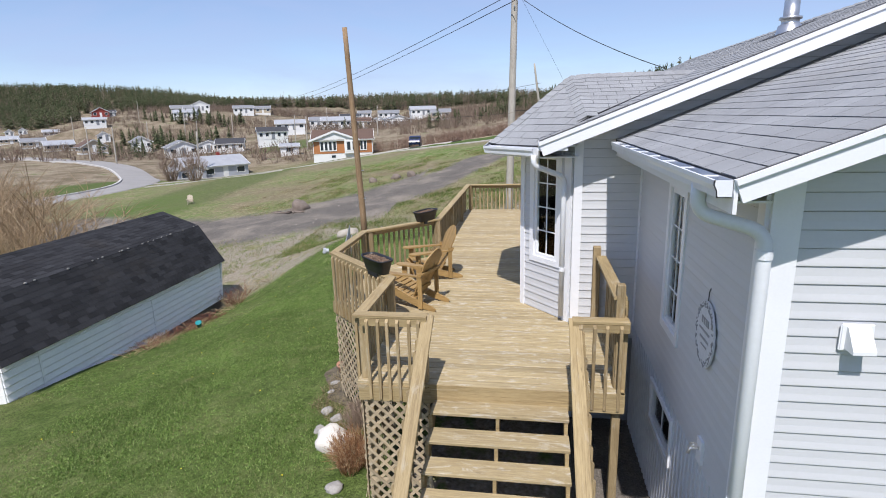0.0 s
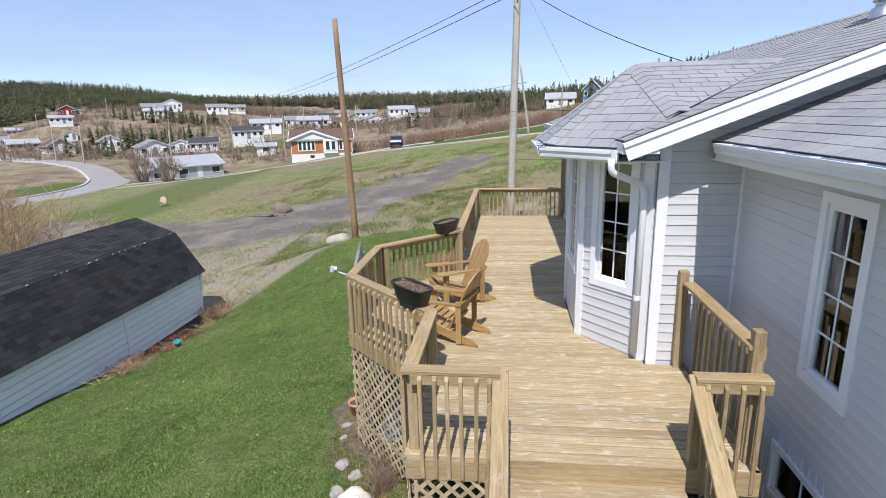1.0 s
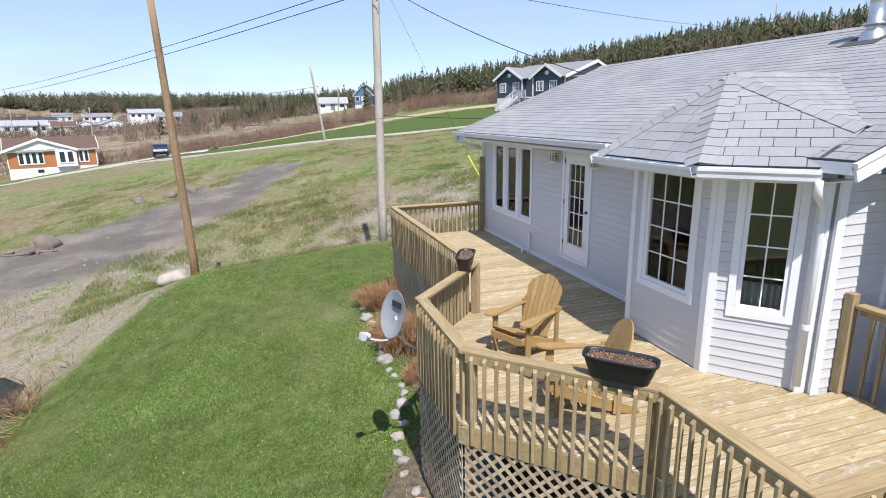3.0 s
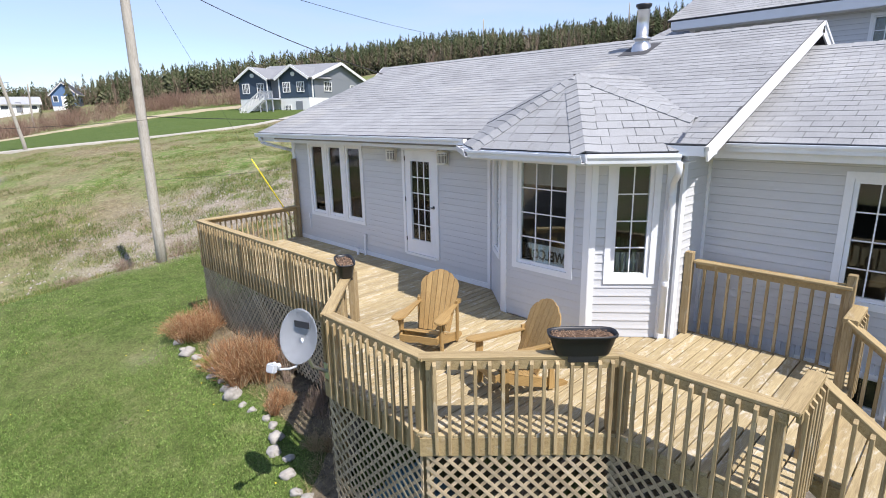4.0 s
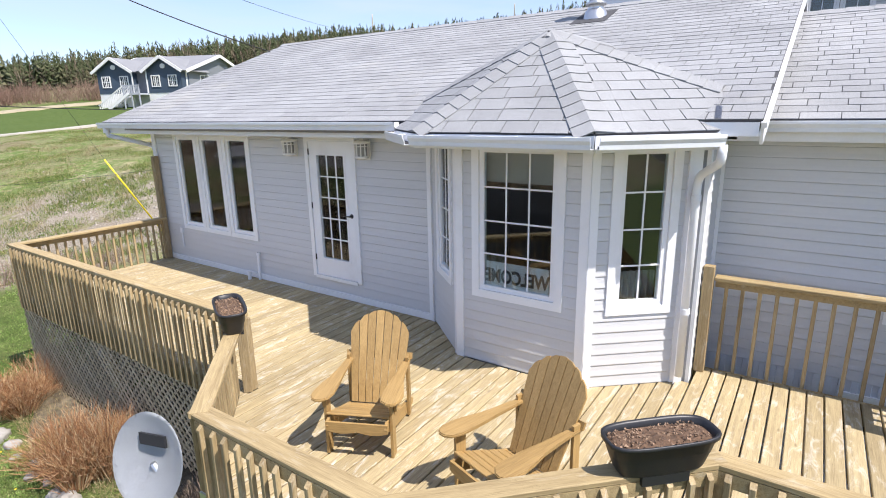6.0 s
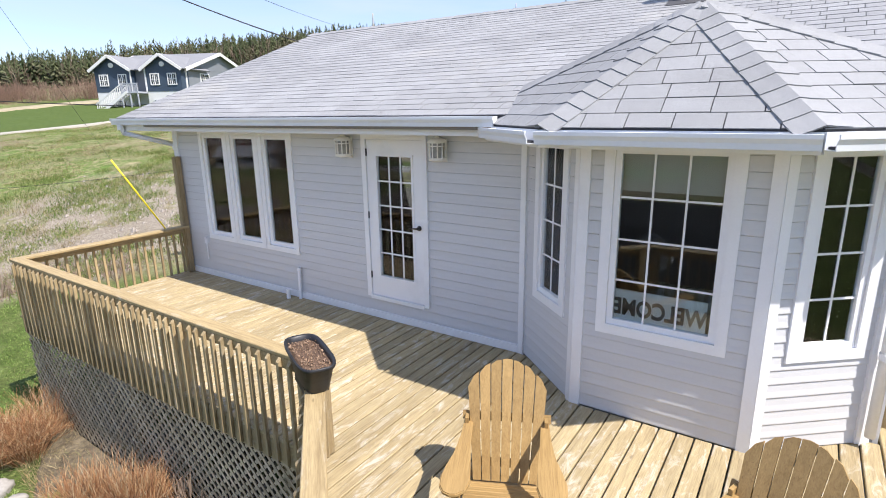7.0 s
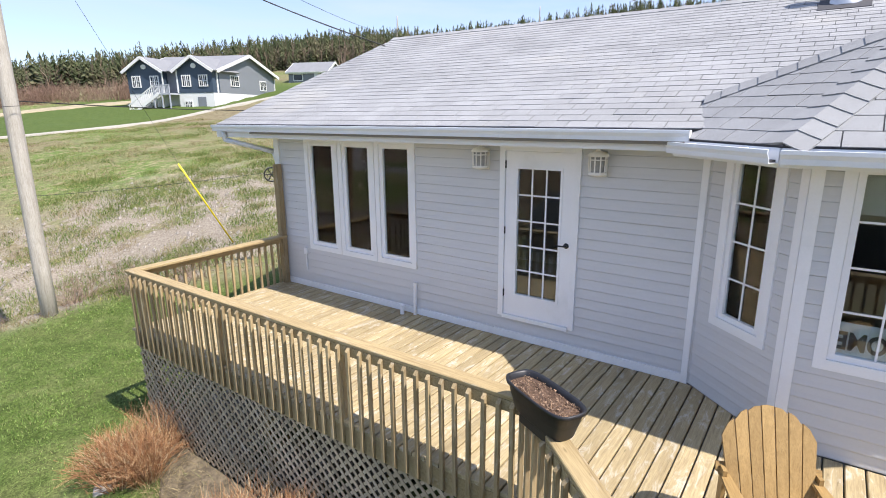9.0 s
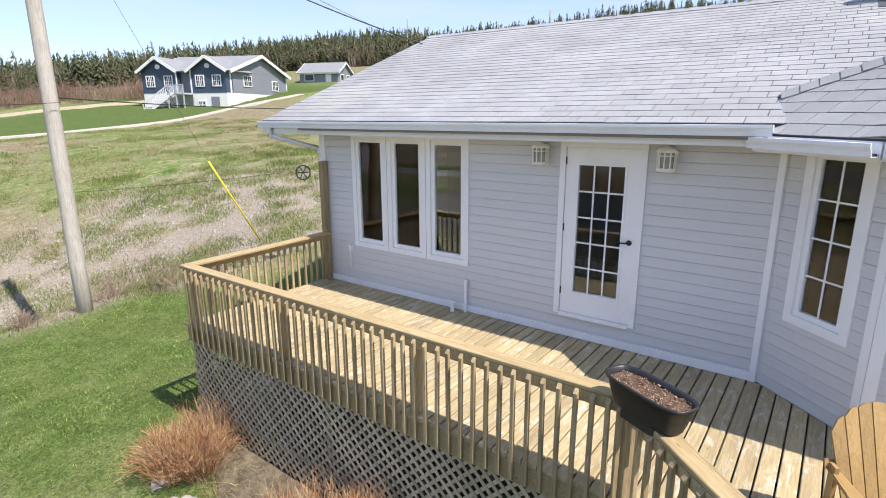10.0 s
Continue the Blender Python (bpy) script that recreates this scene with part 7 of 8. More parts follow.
def cottage(x, y, yaw, w, d, h, clad, roof, label, rise=None, windows=3, base=1.2, door=True, chimney=False, gable_front=False, group="village houses", z=None):
    """A gabled house: front along its own x, towards its own -y."""
    c = thing("cottage", pose(x, y, ground_z(x, y) if z is None else z, 0, 0, yaw), label, "house", group)
    rise = rise or (d if not gable_front else w) * 0.17
    bm = bmesh.new()
    add_box(bm, -w / 2 + 0.05, w / 2 - 0.05, -d / 2 + 0.05, d / 2 - 0.05, -1.2, base)
    part("foundation", bm, CLAD["white"], c)
    bm = bmesh.new()
    add_box(bm, -w / 2, w / 2, -d / 2, d / 2, base, base + h)
    if gable_front:
        add_prism(bm, [(-w / 2, base + h), (w / 2, base + h), (0, base + h + rise)], -d / 2, d / 2, Matrix(((1, 0, 0, 0), (0, 0, 1, 0), (0, 1, 0, 0), (0, 0, 0, 1))))
    else:
        add_prism(bm, [(-d / 2, base + h), (d / 2, base + h), (0, base + h + rise)], -w / 2, w / 2, Matrix(((0, 0, 1, 0), (1, 0, 0, 0), (0, 1, 0, 0), (0, 0, 0, 1))))
    part("wall", bm, CLAD[clad], c)
    half, run = (w / 2, d) if gable_front else (d / 2, w)
    turn = pose(0, 0, 0, 0, 0, 90) if not gable_front else Matrix()
    for s in (-1, 1):
        m = turn @ along((s * (half + 0.4), -run / 2 - 0.4, base + h - 0.4 * rise / half), (0, -run / 2 - 0.4, base + h + rise), (0, 0, 1))
        bm = bmesh.new()
        ln = math.hypot(half + 0.4, rise * (half + 0.4) / half)
        sg = 1 if (m.to_3x3() @ Vector((0, 1, 0))).dot(turn.to_3x3() @ Vector((0, 1, 0))) > 0 else -1
        add_box(bm, 0, ln, 0 if sg > 0 else -run - 0.8, run + 0.8 if sg > 0 else 0, 0.02, 0.16, m)
        part("roof", bm, ROOFC[roof], c)
        bm = bmesh.new()
        for o in (0.0, run + 0.72):
            a, b = (o, o + 0.08) if sg > 0 else (-o - 0.08, -o)
            add_box(bm, 0, ln, a, b, -0.12, 0.165, m)
        add_box(bm, -0.03, 0.04, 0 if sg > 0 else -run - 0.8, run + 0.8 if sg > 0 else 0, -0.12, 0.15, m)
        part("fascia", bm, CLAD["white"], c)

    def opening(cx, cz, ww, hh, side):
        m = {"f": pose(cx, -d / 2, cz), "l": pose(-w / 2, cx, cz, 0, 0, -90), "r": pose(w / 2, cx, cz, 0, 0, 90)}[side]
        bm = bmesh.new()
        t = 0.11
        add_ring(bm, -ww / 2 - t, ww / 2 + t, -hh / 2 - t, hh / 2 + t, t, -0.06, 0.02, m)
        win = part("window", bm, CLAD["white"], c)
        bm = bmesh.new()
        add_box(bm, -ww / 2, ww / 2, -0.03, 0.02, -hh / 2, hh / 2, m)
        part("pane", bm, M_PANE, win)
    slots = windows + (1 if door else 0)
    for i in range(slots):
        cx = -w / 2 + w * (i + 0.5) / slots
        if door and i == slots // 2:
            bm = bmesh.new()
            add_box(bm, cx - 0.5, cx + 0.5, -d / 2 - 0.05, -d / 2 + 0.02, base, base + 2.1)
            part("door", bm, CLAD["white"] if clad != "white" else CLAD["slate"], c)
        else:
            opening(cx, base + h * 0.58, min(1.5, w / slots * 0.5), h * 0.42, "f")
    for cy in (-d * 0.22, d * 0.22):
        opening(cy, base + h * 0.58, 1.1, h * 0.40, "l")
        opening(cy, base + h * 0.58, 1.1, h * 0.40, "r")
    if chimney:
        bm = bmesh.new()
        add_box(bm, w * 0.15, w * 0.15 + 0.6, 0.3, 0.9, base + h, base + h + rise + 0.7)
        part("chimney", bm, CLAD["red"], c)
    return c


def face(x, y):
    """The turn that sets a house's front to face the camera's start, near x 0, y 2."""
    return math.degrees(math.atan2(y - 2, x - 0)) - 90


og = cottage(-38.0, 109.5, face(-38, 109) - 2, 11.8, 8.5, 2.7, "orange", "brown", "orange-clad bungalow with white gable and white window groups", 1.7, 0, 1.0, False, z=-4.9)
OGX = -1.6
bm = bmesh.new()
add_prism(bm, [(-4.5, 0), (4.5, 0), (0, 1.55)], -0.4, 3.2, pose(OGX, -4.45, 3.7) @ Matrix(((1, 0, 0, 0), (0, 0, -1, 3.0), (0, 1, 0, 0), (0, 0, 0, 1))))
part("front_gable", bm, CLAD["white"], og)
for sd in (-1, 1):
    m = along((OGX + sd * 4.95, -4.9, 3.55), (OGX, -4.9, 5.36), (0, 0, 1))
    ln = math.hypot(4.95, 1.81)
    bm = bmesh.new()
    add_box(bm, 0, ln, -3.8 if sd > 0 else 0, 0 if sd > 0 else 3.8, 0.0, 0.14, m)
    part("gable_roof", bm, ROOFC["brown"], og)
    bm = bmesh.new()
    add_box(bm, -0.02, ln, 0.0 if sd > 0 else -0.08, 0.08 if sd > 0 else 0.0, -0.22, 0.15, m)
    part("gable_fascia", bm, CLAD["white"], og)
bm = bmesh.new()
add_box(bm, 0.32, 3.1, -4.75, -4.2, 0.95, 3.62)
part("front_bay", bm, CLAD["white"], og)
for x0, x1, panes, yf in ((-4.5, -1.2, 4, -4.25), (0.62, 2.8, 2, -4.75), (3.35, 4.75, 2, -4.25)):
    bm = bmesh.new()
    add_box(bm, x0, x1, yf - 0.08, yf + 0.02, 1.45, 3.45)
    win = part("window", bm, CLAD["white"], og)
    pw = (x1 - x0) / panes
    for j in range(panes):
        bm = bmesh.new()
        add_box(bm, x0 + j * pw + 0.2 * pw, x0 + (j + 1) * pw - 0.2 * pw, yf - 0.10, yf - 0.07, 1.65, 3.25)
        part("pane", bm, M_PANE, win)
bm = bmesh.new()
add_box(bm, -2.3, -1.5, -4.24, -4.18, 0.15, 0.65)
part("basement_window", bm, M_PANE, og)
for x in (-5.85, 5.75):
    bm = bmesh.new()
    add_box(bm, x, x + 0.14, -4.29, -4.2, 1.0, 3.6)
    part("corner_board", bm, CLAD["white"], og)
gr = cottage(-63.0, 100.5, face(-62, 98) + 20, 12.2, 8.0, 2.4, "grey", "light", "grey-sided bungalow with a pale shingle roof", 1.6, 3, 0.5, chimney=True, z=-8.3)
cottage(-63.5, 93.8, face(-62, 96) + 20, 5.0, 5.0, 2.2, "grey", "light", "grey gabled porch wing of a bungalow", 1.2, 1, 0.4, gable_front=True, z=-8.2)
cottage(-57.5, 126, face(-57, 126), 4.2, 3.4, 2.1, "white", "light", "small white garden shed beside the bungalow", 0.5, 1, 0.1, door=False, group="outbuildings")
cottage(-95.1, 138.7, face(-95, 139) +10, 7.7, 6.5, 2.4, "white", "mid", "white gabled village house with a grey roof", 1.6, 2, 0.8, gable_front=True)
cottage(-99.7, 159.6, face(-100, 160) -5, 6.7, 5.9, 2.1, "white", "dark", "white village house with a dark gable", 1.3, 2, 0.4, gable_front=True)
cottage(-90.2, 156.0, face(-90, 156) -5, 7.8, 6.1, 2.2, "white", "dark", "white village house with a low dark roof", 1.3, 3, 0.5)
cottage(-81.1, 165.5, face(-81, 166) +5, 9.0, 6.3, 2.4, "white", "dark", "white two-storey village house with a dark roof", 1.2, 4, 2.1)
cottage(-88.7, 196.1, face(-89, 196), 10.5, 6.4, 2.3, "white", "light", "white village house with a sky-blue basement", 1.3, 3, 1.7)
cottage(-124.1, 140.0, face(-124, 140) +14, 6.7, 5.6, 1.7, "tan", "brown", "tan village house with a maroon roof", 1.9, 2, 0.4, gable_front=True)
cottage(-162.6, 190.0, face(-163, 190), 4.3, 4.3, 2.1, "white", "mid", "small white gabled village house", 1.3, 1, 0.4, gable_front=True)
cottage(-124.3, 160.7, face(-124, 161) +8, 5.7, 4.6, 2.8, "white", "mid", "small white gabled village house among the spruce", 1.6, 2, 0.5, gable_front=True)
cottage(-207.5, 242.5, face(-208, 242) +6, 7.1, 5.7, 2.5, "red", "dark", "red hillside house with a dark roof", 2.0, 2, 0.4, gable_front=True)
cottage(-206.8, 248.3, face(-207, 248) +6, 4.3, 5.8, 1.7, "slate", "dark", "dark garage wing of the red hillside house", 1.1, 1, 0.2)
cottage(-172.7, 198.5, face(-173, 198), 7.7, 4.2, 2.2, "white", "light", "white and pale green hillside outbuilding", 0.7, 3, 0.2)
cottage(-171.1, 269.5, face(-171, 270), 9.0, 6.5, 2.8, "white", "light", "white gabled hillside house with a blue front", 2.1, 3, 1.2, gable_front=True)
cottage(-157.8, 236.4, face(-158, 236) -8, 9.7, 6.4, 2.4, "white", "light", "long white hillside house with a pale roof", 1.2, 4, 0.8)
cottage(-174.8, 258.6, face(-175, 259), 9.6, 6.4, 2.2, "tan", "mid", "tan hillside house with a grey roof", 1.4, 3, 0.5)
cottage(-164.2, 251.3, face(-164, 251), 7.3, 5.7, 2.2, "sky", "mid", "pale blue hillside house with a grey roof", 1.2, 2, 0.9)
cottage(-148.0, 271.5, face(-148, 272), 9.9, 6.9, 2.7, "white", "mid", "white hillside house with a grey roof", 1.2, 3, 0.9)
cottage(-144.1, 284.9, face(-144, 285), 7.9, 6.1, 2.4, "tan", "mid", "grey-tan hillside house with a grey roof", 1.2, 2, 0.9)
cottage(-271.1, 251.8, face(-271, 252), 3.7, 3.7, 2.1, "white", "mid", "small white gabled house below the wooded hill", 1.4, 1, 0.4, gable_front=True)
cottage(-267.2, 256.0, face(-267, 256), 3.8, 3.8, 2.2, "white", "mid", "small white gabled house below the wooded hill", 1.4, 1, 0.4, gable_front=True)
cottage(-209.6, 214.7, face(-210, 215), 5.9, 4.6, 1.9, "white", "light", "white village house with a pale roof", 1.0, 2, 0.6)
cottage(-198.2, 183.4, face(-198, 183), 6.1, 4.3, 1.7, "tan", "light", "low tan village house with a pale roof", 1.1, 3, 0.3)
cottage(-168.1, 164.3, face(-168, 164) +6, 7.0, 4.5, 1.8, "tan", "mid", "low tan-clad village house", 1.1, 3, 0.3)
cottage(-149.9, 155.6, face(-150, 156) +8, 8.0, 5.3, 1.7, "tan", "light", "low tan-clad village house", 1.2, 3, 0.3)
cottage(-81.5, 226.1, face(-82, 226), 12.2, 7.5, 2.9, "white", "light", "long white village house with a pale roof", 1.5, 4, 1.0)
cottage(-92.1, 232.7, face(-92, 233), 7.5, 6.5, 2.9, "white", "mid", "white village house with a grey roof", 1.3, 2, 1.0)
cottage(-78.0, 252.6, face(-78, 253), 7.7, 6.7, 2.7, "tan", "brown", "village house with a brown roof", 1.6, 2, 1.0)
cottage(-80.5, 289.4, face(-80, 289), 5.8, 5.8, 3.1, "white", "light", "small white village house with a pale roof", 1.3, 2, 0.8, gable_front=True)
cottage(-63.4, 259.8, face(-63, 260) +14, 12.6, 7.8, 2.7, "white", "mid", "white village house with a grey gable roof", 2.0, 3, 1.2, gable_front=True)
cottage(-80.2, 309.1, face(-80, 309), 11.6, 7.7, 2.7, "white", "mid", "white village house with a grey roof", 1.4, 3, 1.2)
cottage(-52.4, 268.3, face(-52, 268) +8, 12.1, 7.8, 2.7, "white", "light", "long white village house with a pale roof", 1.5, 4, 1.2)
cottage(-96.4, 316.0, face(-96, 316), 7.6, 6.7, 2.7, "white", "mid", "white village house with a grey roof", 1.4, 2, 1.0)
cottage(-91.9, 275.4, face(-92, 275), 9.5, 6.6, 2.5, "white", "dark", "white village house with a dark roof", 1.3, 3, 1.0)
cottage(-40.0, 247.2, face(-40, 247), 8.7, 6.8, 2.5, "tan", "mid", "tan village house among brown scrub", 1.4, 2, 1.0)
cottage(21.5, 150, face(21, 155) - 14, 4.6, 6, 2.6, "denim", "dark", "blue gabled house with white trim beyond the scrub", 2.3, 2, 0.3, gable_front=True, z=ground_z(21.5, 150) + 0.1)
cottage(13.5, 157, face(14, 156), 7.4, 6, 1.8, "white", "light", "white house with a pale roof beyond the scrub", 1.4, 2, 0.3, z=ground_z(13.5, 157) + 0.1)
cottage(60.0, 82.5, face(58, 82) - 32, 6.8, 5.5, 2.1, "slate", "mid", "dark grey detached garage with white doors", 1.5, 1, 0.1, group="outbuildings", z=ground_z(60, 82.5) - 1.0)

# the blue two-storey house up the slope
bh = thing("blue_house", pose(34.0, 70.5, 2.9, 0, 0, math.degrees(math.atan2(0.9, -0.43))) @ Matrix.Diagonal((1.15, 1.15, 0.98, 1)), "dark blue and grey two-storey house with white basement and trim", "house")
BD, BW = 12.6, 9.6                       # own x runs along the front; own -y is indoors
bm = bmesh.new()
add_box(bm, 0, BW, -BD, 0, -1.5, 2.35)
part("basement_wall", bm, CLAD["white"], bh)
bm = bmesh.new()
add_box(bm, 0.01, BW - 0.01, -BD - 0.02, -0.01, 2.35, 5.0)
add_prism(bm, [(-BD - 0.02, 5.0), (-0.01, 5.0), (-BD / 2, 7.15)], 0.0, BW, Matrix(((0, 0, 1, 0), (1, 0, 0, 0), (0, 1, 0, 0), (0, 0, 0, 1))))
part("side_wall", bm, CLAD["slate"], bh)
for x0, x1 in ((0.0, 3.9), (5.6, BW)):
    bm = bmesh.new()
    add_box(bm, x0 + 0.003, x1, -0.5, 0.75, -1.5, 2.36)
    part("basement_bay", bm, CLAD["white"], bh)
    bm = bmesh.new()
    add_box(bm, x0, x1, -0.5, 0.78, 2.36, 5.0)
    add_prism(bm, [(x0, 5.0), (x1, 5.0), ((x0 + x1) / 2, 6.45)], -3.0, 0.77, Matrix(((1, 0, 0, 0), (0, 0, 1, 0), (0, 1, 0, 0), (0, 0, 0, 1))))
    part("front_bay", bm, CLAD["blue"], bh)
    for s in (-1, 1):
        xm, e = (x0 + x1) / 2, (x1 - x0) / 2 + 0.35
        m = along((xm + s * e, 1.15, 4.78), (xm, 1.15, 6.5), (0, 0, 1))
        ln = math.hypot(e, 1.72)
        yv = (m.to_3x3() @ Vector((0, 1, 0))).y
        a, b = (-5.0, 0.0) if yv > 0 else (0.0, 5.0)
        bm = bmesh.new()
        add_box(bm, 0, ln, a, b, 0.0, 0.14, m)
        part("bay_roof", bm, ROOFC["mid"], bh)
        bm = bmesh.new()
        a, b = (0.0, 0.08) if yv > 0 else (-0.08, 0.0)
        add_box(bm, -0.02, ln, a, b, -0.16, 0.15, m)
        part("bay_fascia", bm, CLAD["white"], bh)
    bm = bmesh.new()
    add_lathe(bm, [(0.28, 0.0), (0.28, 0.06), (0.001, 0.07)], 16, pose((x0 + x1) / 2, 0.78, 5.45, -90, 0, 0))
    part("gable_vent", bm, CLAD["white"], bh)
for s in (0, 1):
    y0 = 0.5 if s == 0 else -BD - 0.5
    m = along((-0.45, y0, 4.83), (-0.45, -BD / 2, 7.22), (0, 0, 1))
    yv = (m.to_3x3() @ Vector((0, 1, 0))).x
    bm = bmesh.new()
    a, b = (0, BW + 0.9) if yv > 0 else (-BW - 0.9, 0)
    add_box(bm, 0, math.hypot(BD / 2 + 0.5, 2.39), a, b, 0.0, 0.15, m)
    part("roof", bm, ROOFC["mid"], bh)
    for o in (0.0, BW + 0.82):
        bm = bmesh.new()
        a, b = (o, o + 0.08) if yv > 0 else (-o - 0.08, -o)
        add_box(bm, 0, math.hypot(BD / 2 + 0.5, 2.39), a - 0.01, b + 0.01, -0.22, 0.155, m)
        part("rake_board", bm, CLAD["white"], bh)


def bh_window(m, w, h):
    bm = bmesh.new()
    t = 0.10
    add_ring(bm, -w / 2 - t, w / 2 + t, -h / 2 - t, h / 2 + t, t, -0.02, 0.06, m)
    win = part("window", bm, CLAD["white"], bh)
    for a, b, c, d in ((-0.05, 0.05, -h / 2, h / 2), (-w / 2, w / 2, -0.025, 0.025), (-w / 4 - 0.02, -w / 4 + 0.02, -h / 2, h / 2), (w / 4 - 0.02, w / 4 + 0.02, -h / 2, h / 2)):
        bm = bmesh.new()
        add_box(bm, a, b, 0.01, 0.05, c, d, m)
        part("glazing_bar", bm, CLAD["white"], win)
    bm = bmesh.new()
    add_box(bm, -w / 2, w / 2, -0.02, 0.03, -h / 2, h / 2, m)
    part("pane", bm, M_PANE, win)


for x in (1.0, 2.9, 6.5, 8.6):
    bh_window(pose(x, 0.79, 3.75), 0.8, 1.15)
for x in (2.9, 6.9):
    bh_window(pose(x, 0.76, 1.0), 0.7, 0.7)
for y, z, w, h in ((-3.4, 3.9, 1.5, 1.15), (-9.6, 3.6, 1.3, 1.15), (-5.0, 1.35, 1.0, 0.5)):
    bh_window(pose(-0.01, y, z, 0, 0, 90), w, h)
bm = bmesh.new()
add_box(bm, 0.9, 1.8, 0.75, 0.80, -0.2, 1.9)
part("basement_door", bm, CLAD["slate"], bh)
for x0, x1, y0, y1 in ((-0.06, 0.09, 0.0, 0.06), (BW - 0.08, BW + 0.07, 0.0, 0.06), (-0.05, 0.02, -BD - 0.05, -BD + 0.10), (-0.05, 0.02, -0.18, -0.03), (3.85, 3.99, 0.78, 0.84), (5.5, 5.64, 0.78, 0.84)):
    bm = bmesh.new()
    add_box(bm, x0, x1, y0, y1, 2.36, 5.0)
    part("corner_board", bm, CLAD["white"], bh)
bm = bmesh.new()
add_box(bm, 3.95, 5.55, -0.55, -0.02, 2.36, 4.9)
part("porch_recess", bm, CLAD["blue"], bh)
bm = bmesh.new()
add_box(bm, 3.9, 5.8, 0.0, 2.2, 2.15, 2.35)
for x in (3.95, 4.8, 5.7):
    add_box(bm, x, x + 0.10, 2.1, 2.2, -1.0, 3.3)
add_box(bm, 3.9, 5.8, 2.12, 2.2, 3.2, 3.3)
for k in range(12):
    add_box(bm, 4.0 + k * 0.14, 4.05 + k * 0.14, 2.13, 2.18, 2.35, 3.2)
part("porch", bm, CLAD["grey"], bh)
bm = bmesh.new()
for k in range(11):
    add_box(bm, 5.8 + k * 0.27, 6.1 + k * 0.27, 1.0, 2.2, 2.1 - k * 0.2, 2.16 - k * 0.2)
for y in (1.0, 2.2):
    m = along((5.8, y, 3.2), (8.8, y, 1.0))
    add_box(bm, 0, 3.72, -0.04, 0.04, -0.1, 0.0, m)
    add_box(bm, 0, 3.72, -0.04, 0.04, -1.25, -0.95, m)
    for k in range(14):
        add_box(bm, 5.9 + k * 0.21, 5.96 + k * 0.21, y - 0.03, y + 0.03, 2.2 - k * 0.154, 3.1 - k * 0.154)
part("porch_stairs", bm, CLAD["white"], bh)

# village road with a concrete kerb, poles and the pickup
ROAD = [(-82, 40), (-70, 46), (-60, 52), (-54.5, 60), (-56.5, 71), (-63, 81), (-73, 92), (-86, 103), (-104, 114), (-125, 124), (-150, 134)]
road, line = strip("road", ROAD, 2.7, 0.10, M_ROAD, "worn grey asphalt village road", 2.0)
bm = bmesh.new()
for a, b in zip(line, line[1:]):
    d = (Vector(b) - Vector(a)).normalized()
    s = Vector((-d.y, d.x)) * 2.9
    p, q = Vector(a) + s, Vector(b) + s
    m = along((p.x, p.y, ground_z(p.x, p.y)), (q.x, q.y, ground_z(q.x, q.y)))
    add_box(bm, 0, (q - p).length + 0.05, -0.15, 0.15, -0.2, 0.28, m)
structure("kerb", bm, M_KERB, "raised pale concrete kerb along the road")
for k, pts in enumerate((((-55, 73), (-50, 78), (-44, 84)), ((-52, 67), (-46, 73), (-38, 80)))):
    strip("footpath", list(pts), 0.45, 0.10, M_LANE, "narrow pale footpath over the grass", 2.0)
for k, (x, y, h) in enumerate(((-61, 94, 9.0), (-100, 112, 8), (-58, 138, 8.5), (-107, 187, 9), (-67, 151, 9), (-90, 179, 9), (-127, 168, 9), (-170, 184, 9), (-171, 222, 9), (-134, 199, 9), (-78, 206, 9), (-46, 164, 9), (-114, 176, 8.5), (-90, 108, 8), (88, 88, 9), (118, 70, 9), (10, 118, 7), (150, 50, 9))):
    pole("utility_pole", (x, y, ground_z(x, y)), (x + 0.3, y, ground_z(x, y) + h), 0.16, 0.11, M_POLE, "distant wooden utility pole among the houses", "utility poles")

M_VERGE = plain("pale_dry_grass", (0.36, 0.305, 0.20), 0.95, 0.25, 0.8, 8, 0.5)
M_CARBLUE = plain("dark_blue_car_paint", (0.015, 0.025, 0.08), 0.25, 0.05)
truck = thing("pickup_truck", pose(-19.0, 91.6, ground_z(-19, 91.6) + 0.1, 0, 0, 8), "dark blue pickup truck parked on the gravel drive", "truck")
bm = bmesh.new()
add_prism(bm, [(-2.6, 0.45), (2.5, 0.45), (2.6, 0.9), (2.5, 1.1), (1.3, 1.15), (0.8, 1.75), (-0.7, 1.78), (-0.95, 1.15), (-2.6, 1.15)], -0.92, 0.92, Matrix(((0, 0, 1, 0), (-1, 0, 0, 0), (0, 1, 0, 0), (0, 0, 0, 1))))
bmesh.ops.bevel(bm, geom=bm.edges[:], offset=0.06, segments=2, affect="EDGES")
part("body", bm, M_CARBLUE, truck)
bm = bmesh.new()
add_box(bm, -0.8, 0.8, -1.15, -0.85, 1.2, 1.65)
part("windscreen", bm, M_PANE, truck)
for x in (-0.85, 0.85):
    for y in (-1.7, 1.6):
        bm = bmesh.new()
        add_tube(bm, [(x - 0.11, y, 0.36), (x + 0.11, y, 0.36)], 0.36, 20)
        part("wheel", bm, M_BLACK, truck)
    bm = bmesh.new()
    add_box(bm, x * 0.8 - 0.15, x * 0.8 + 0.15, -2.64, -2.55, 0.8, 0.95)
    part("headlight", bm, M_FROST, truck)
strip("dry_verge", [(-24, 101), (-8, 97), (8, 93), (18, 90.5), (26, 88.5), (33, 84)], 1.5, 0.10, M_VERGE, "strip of pale dry grass at the field edge", 2.0)
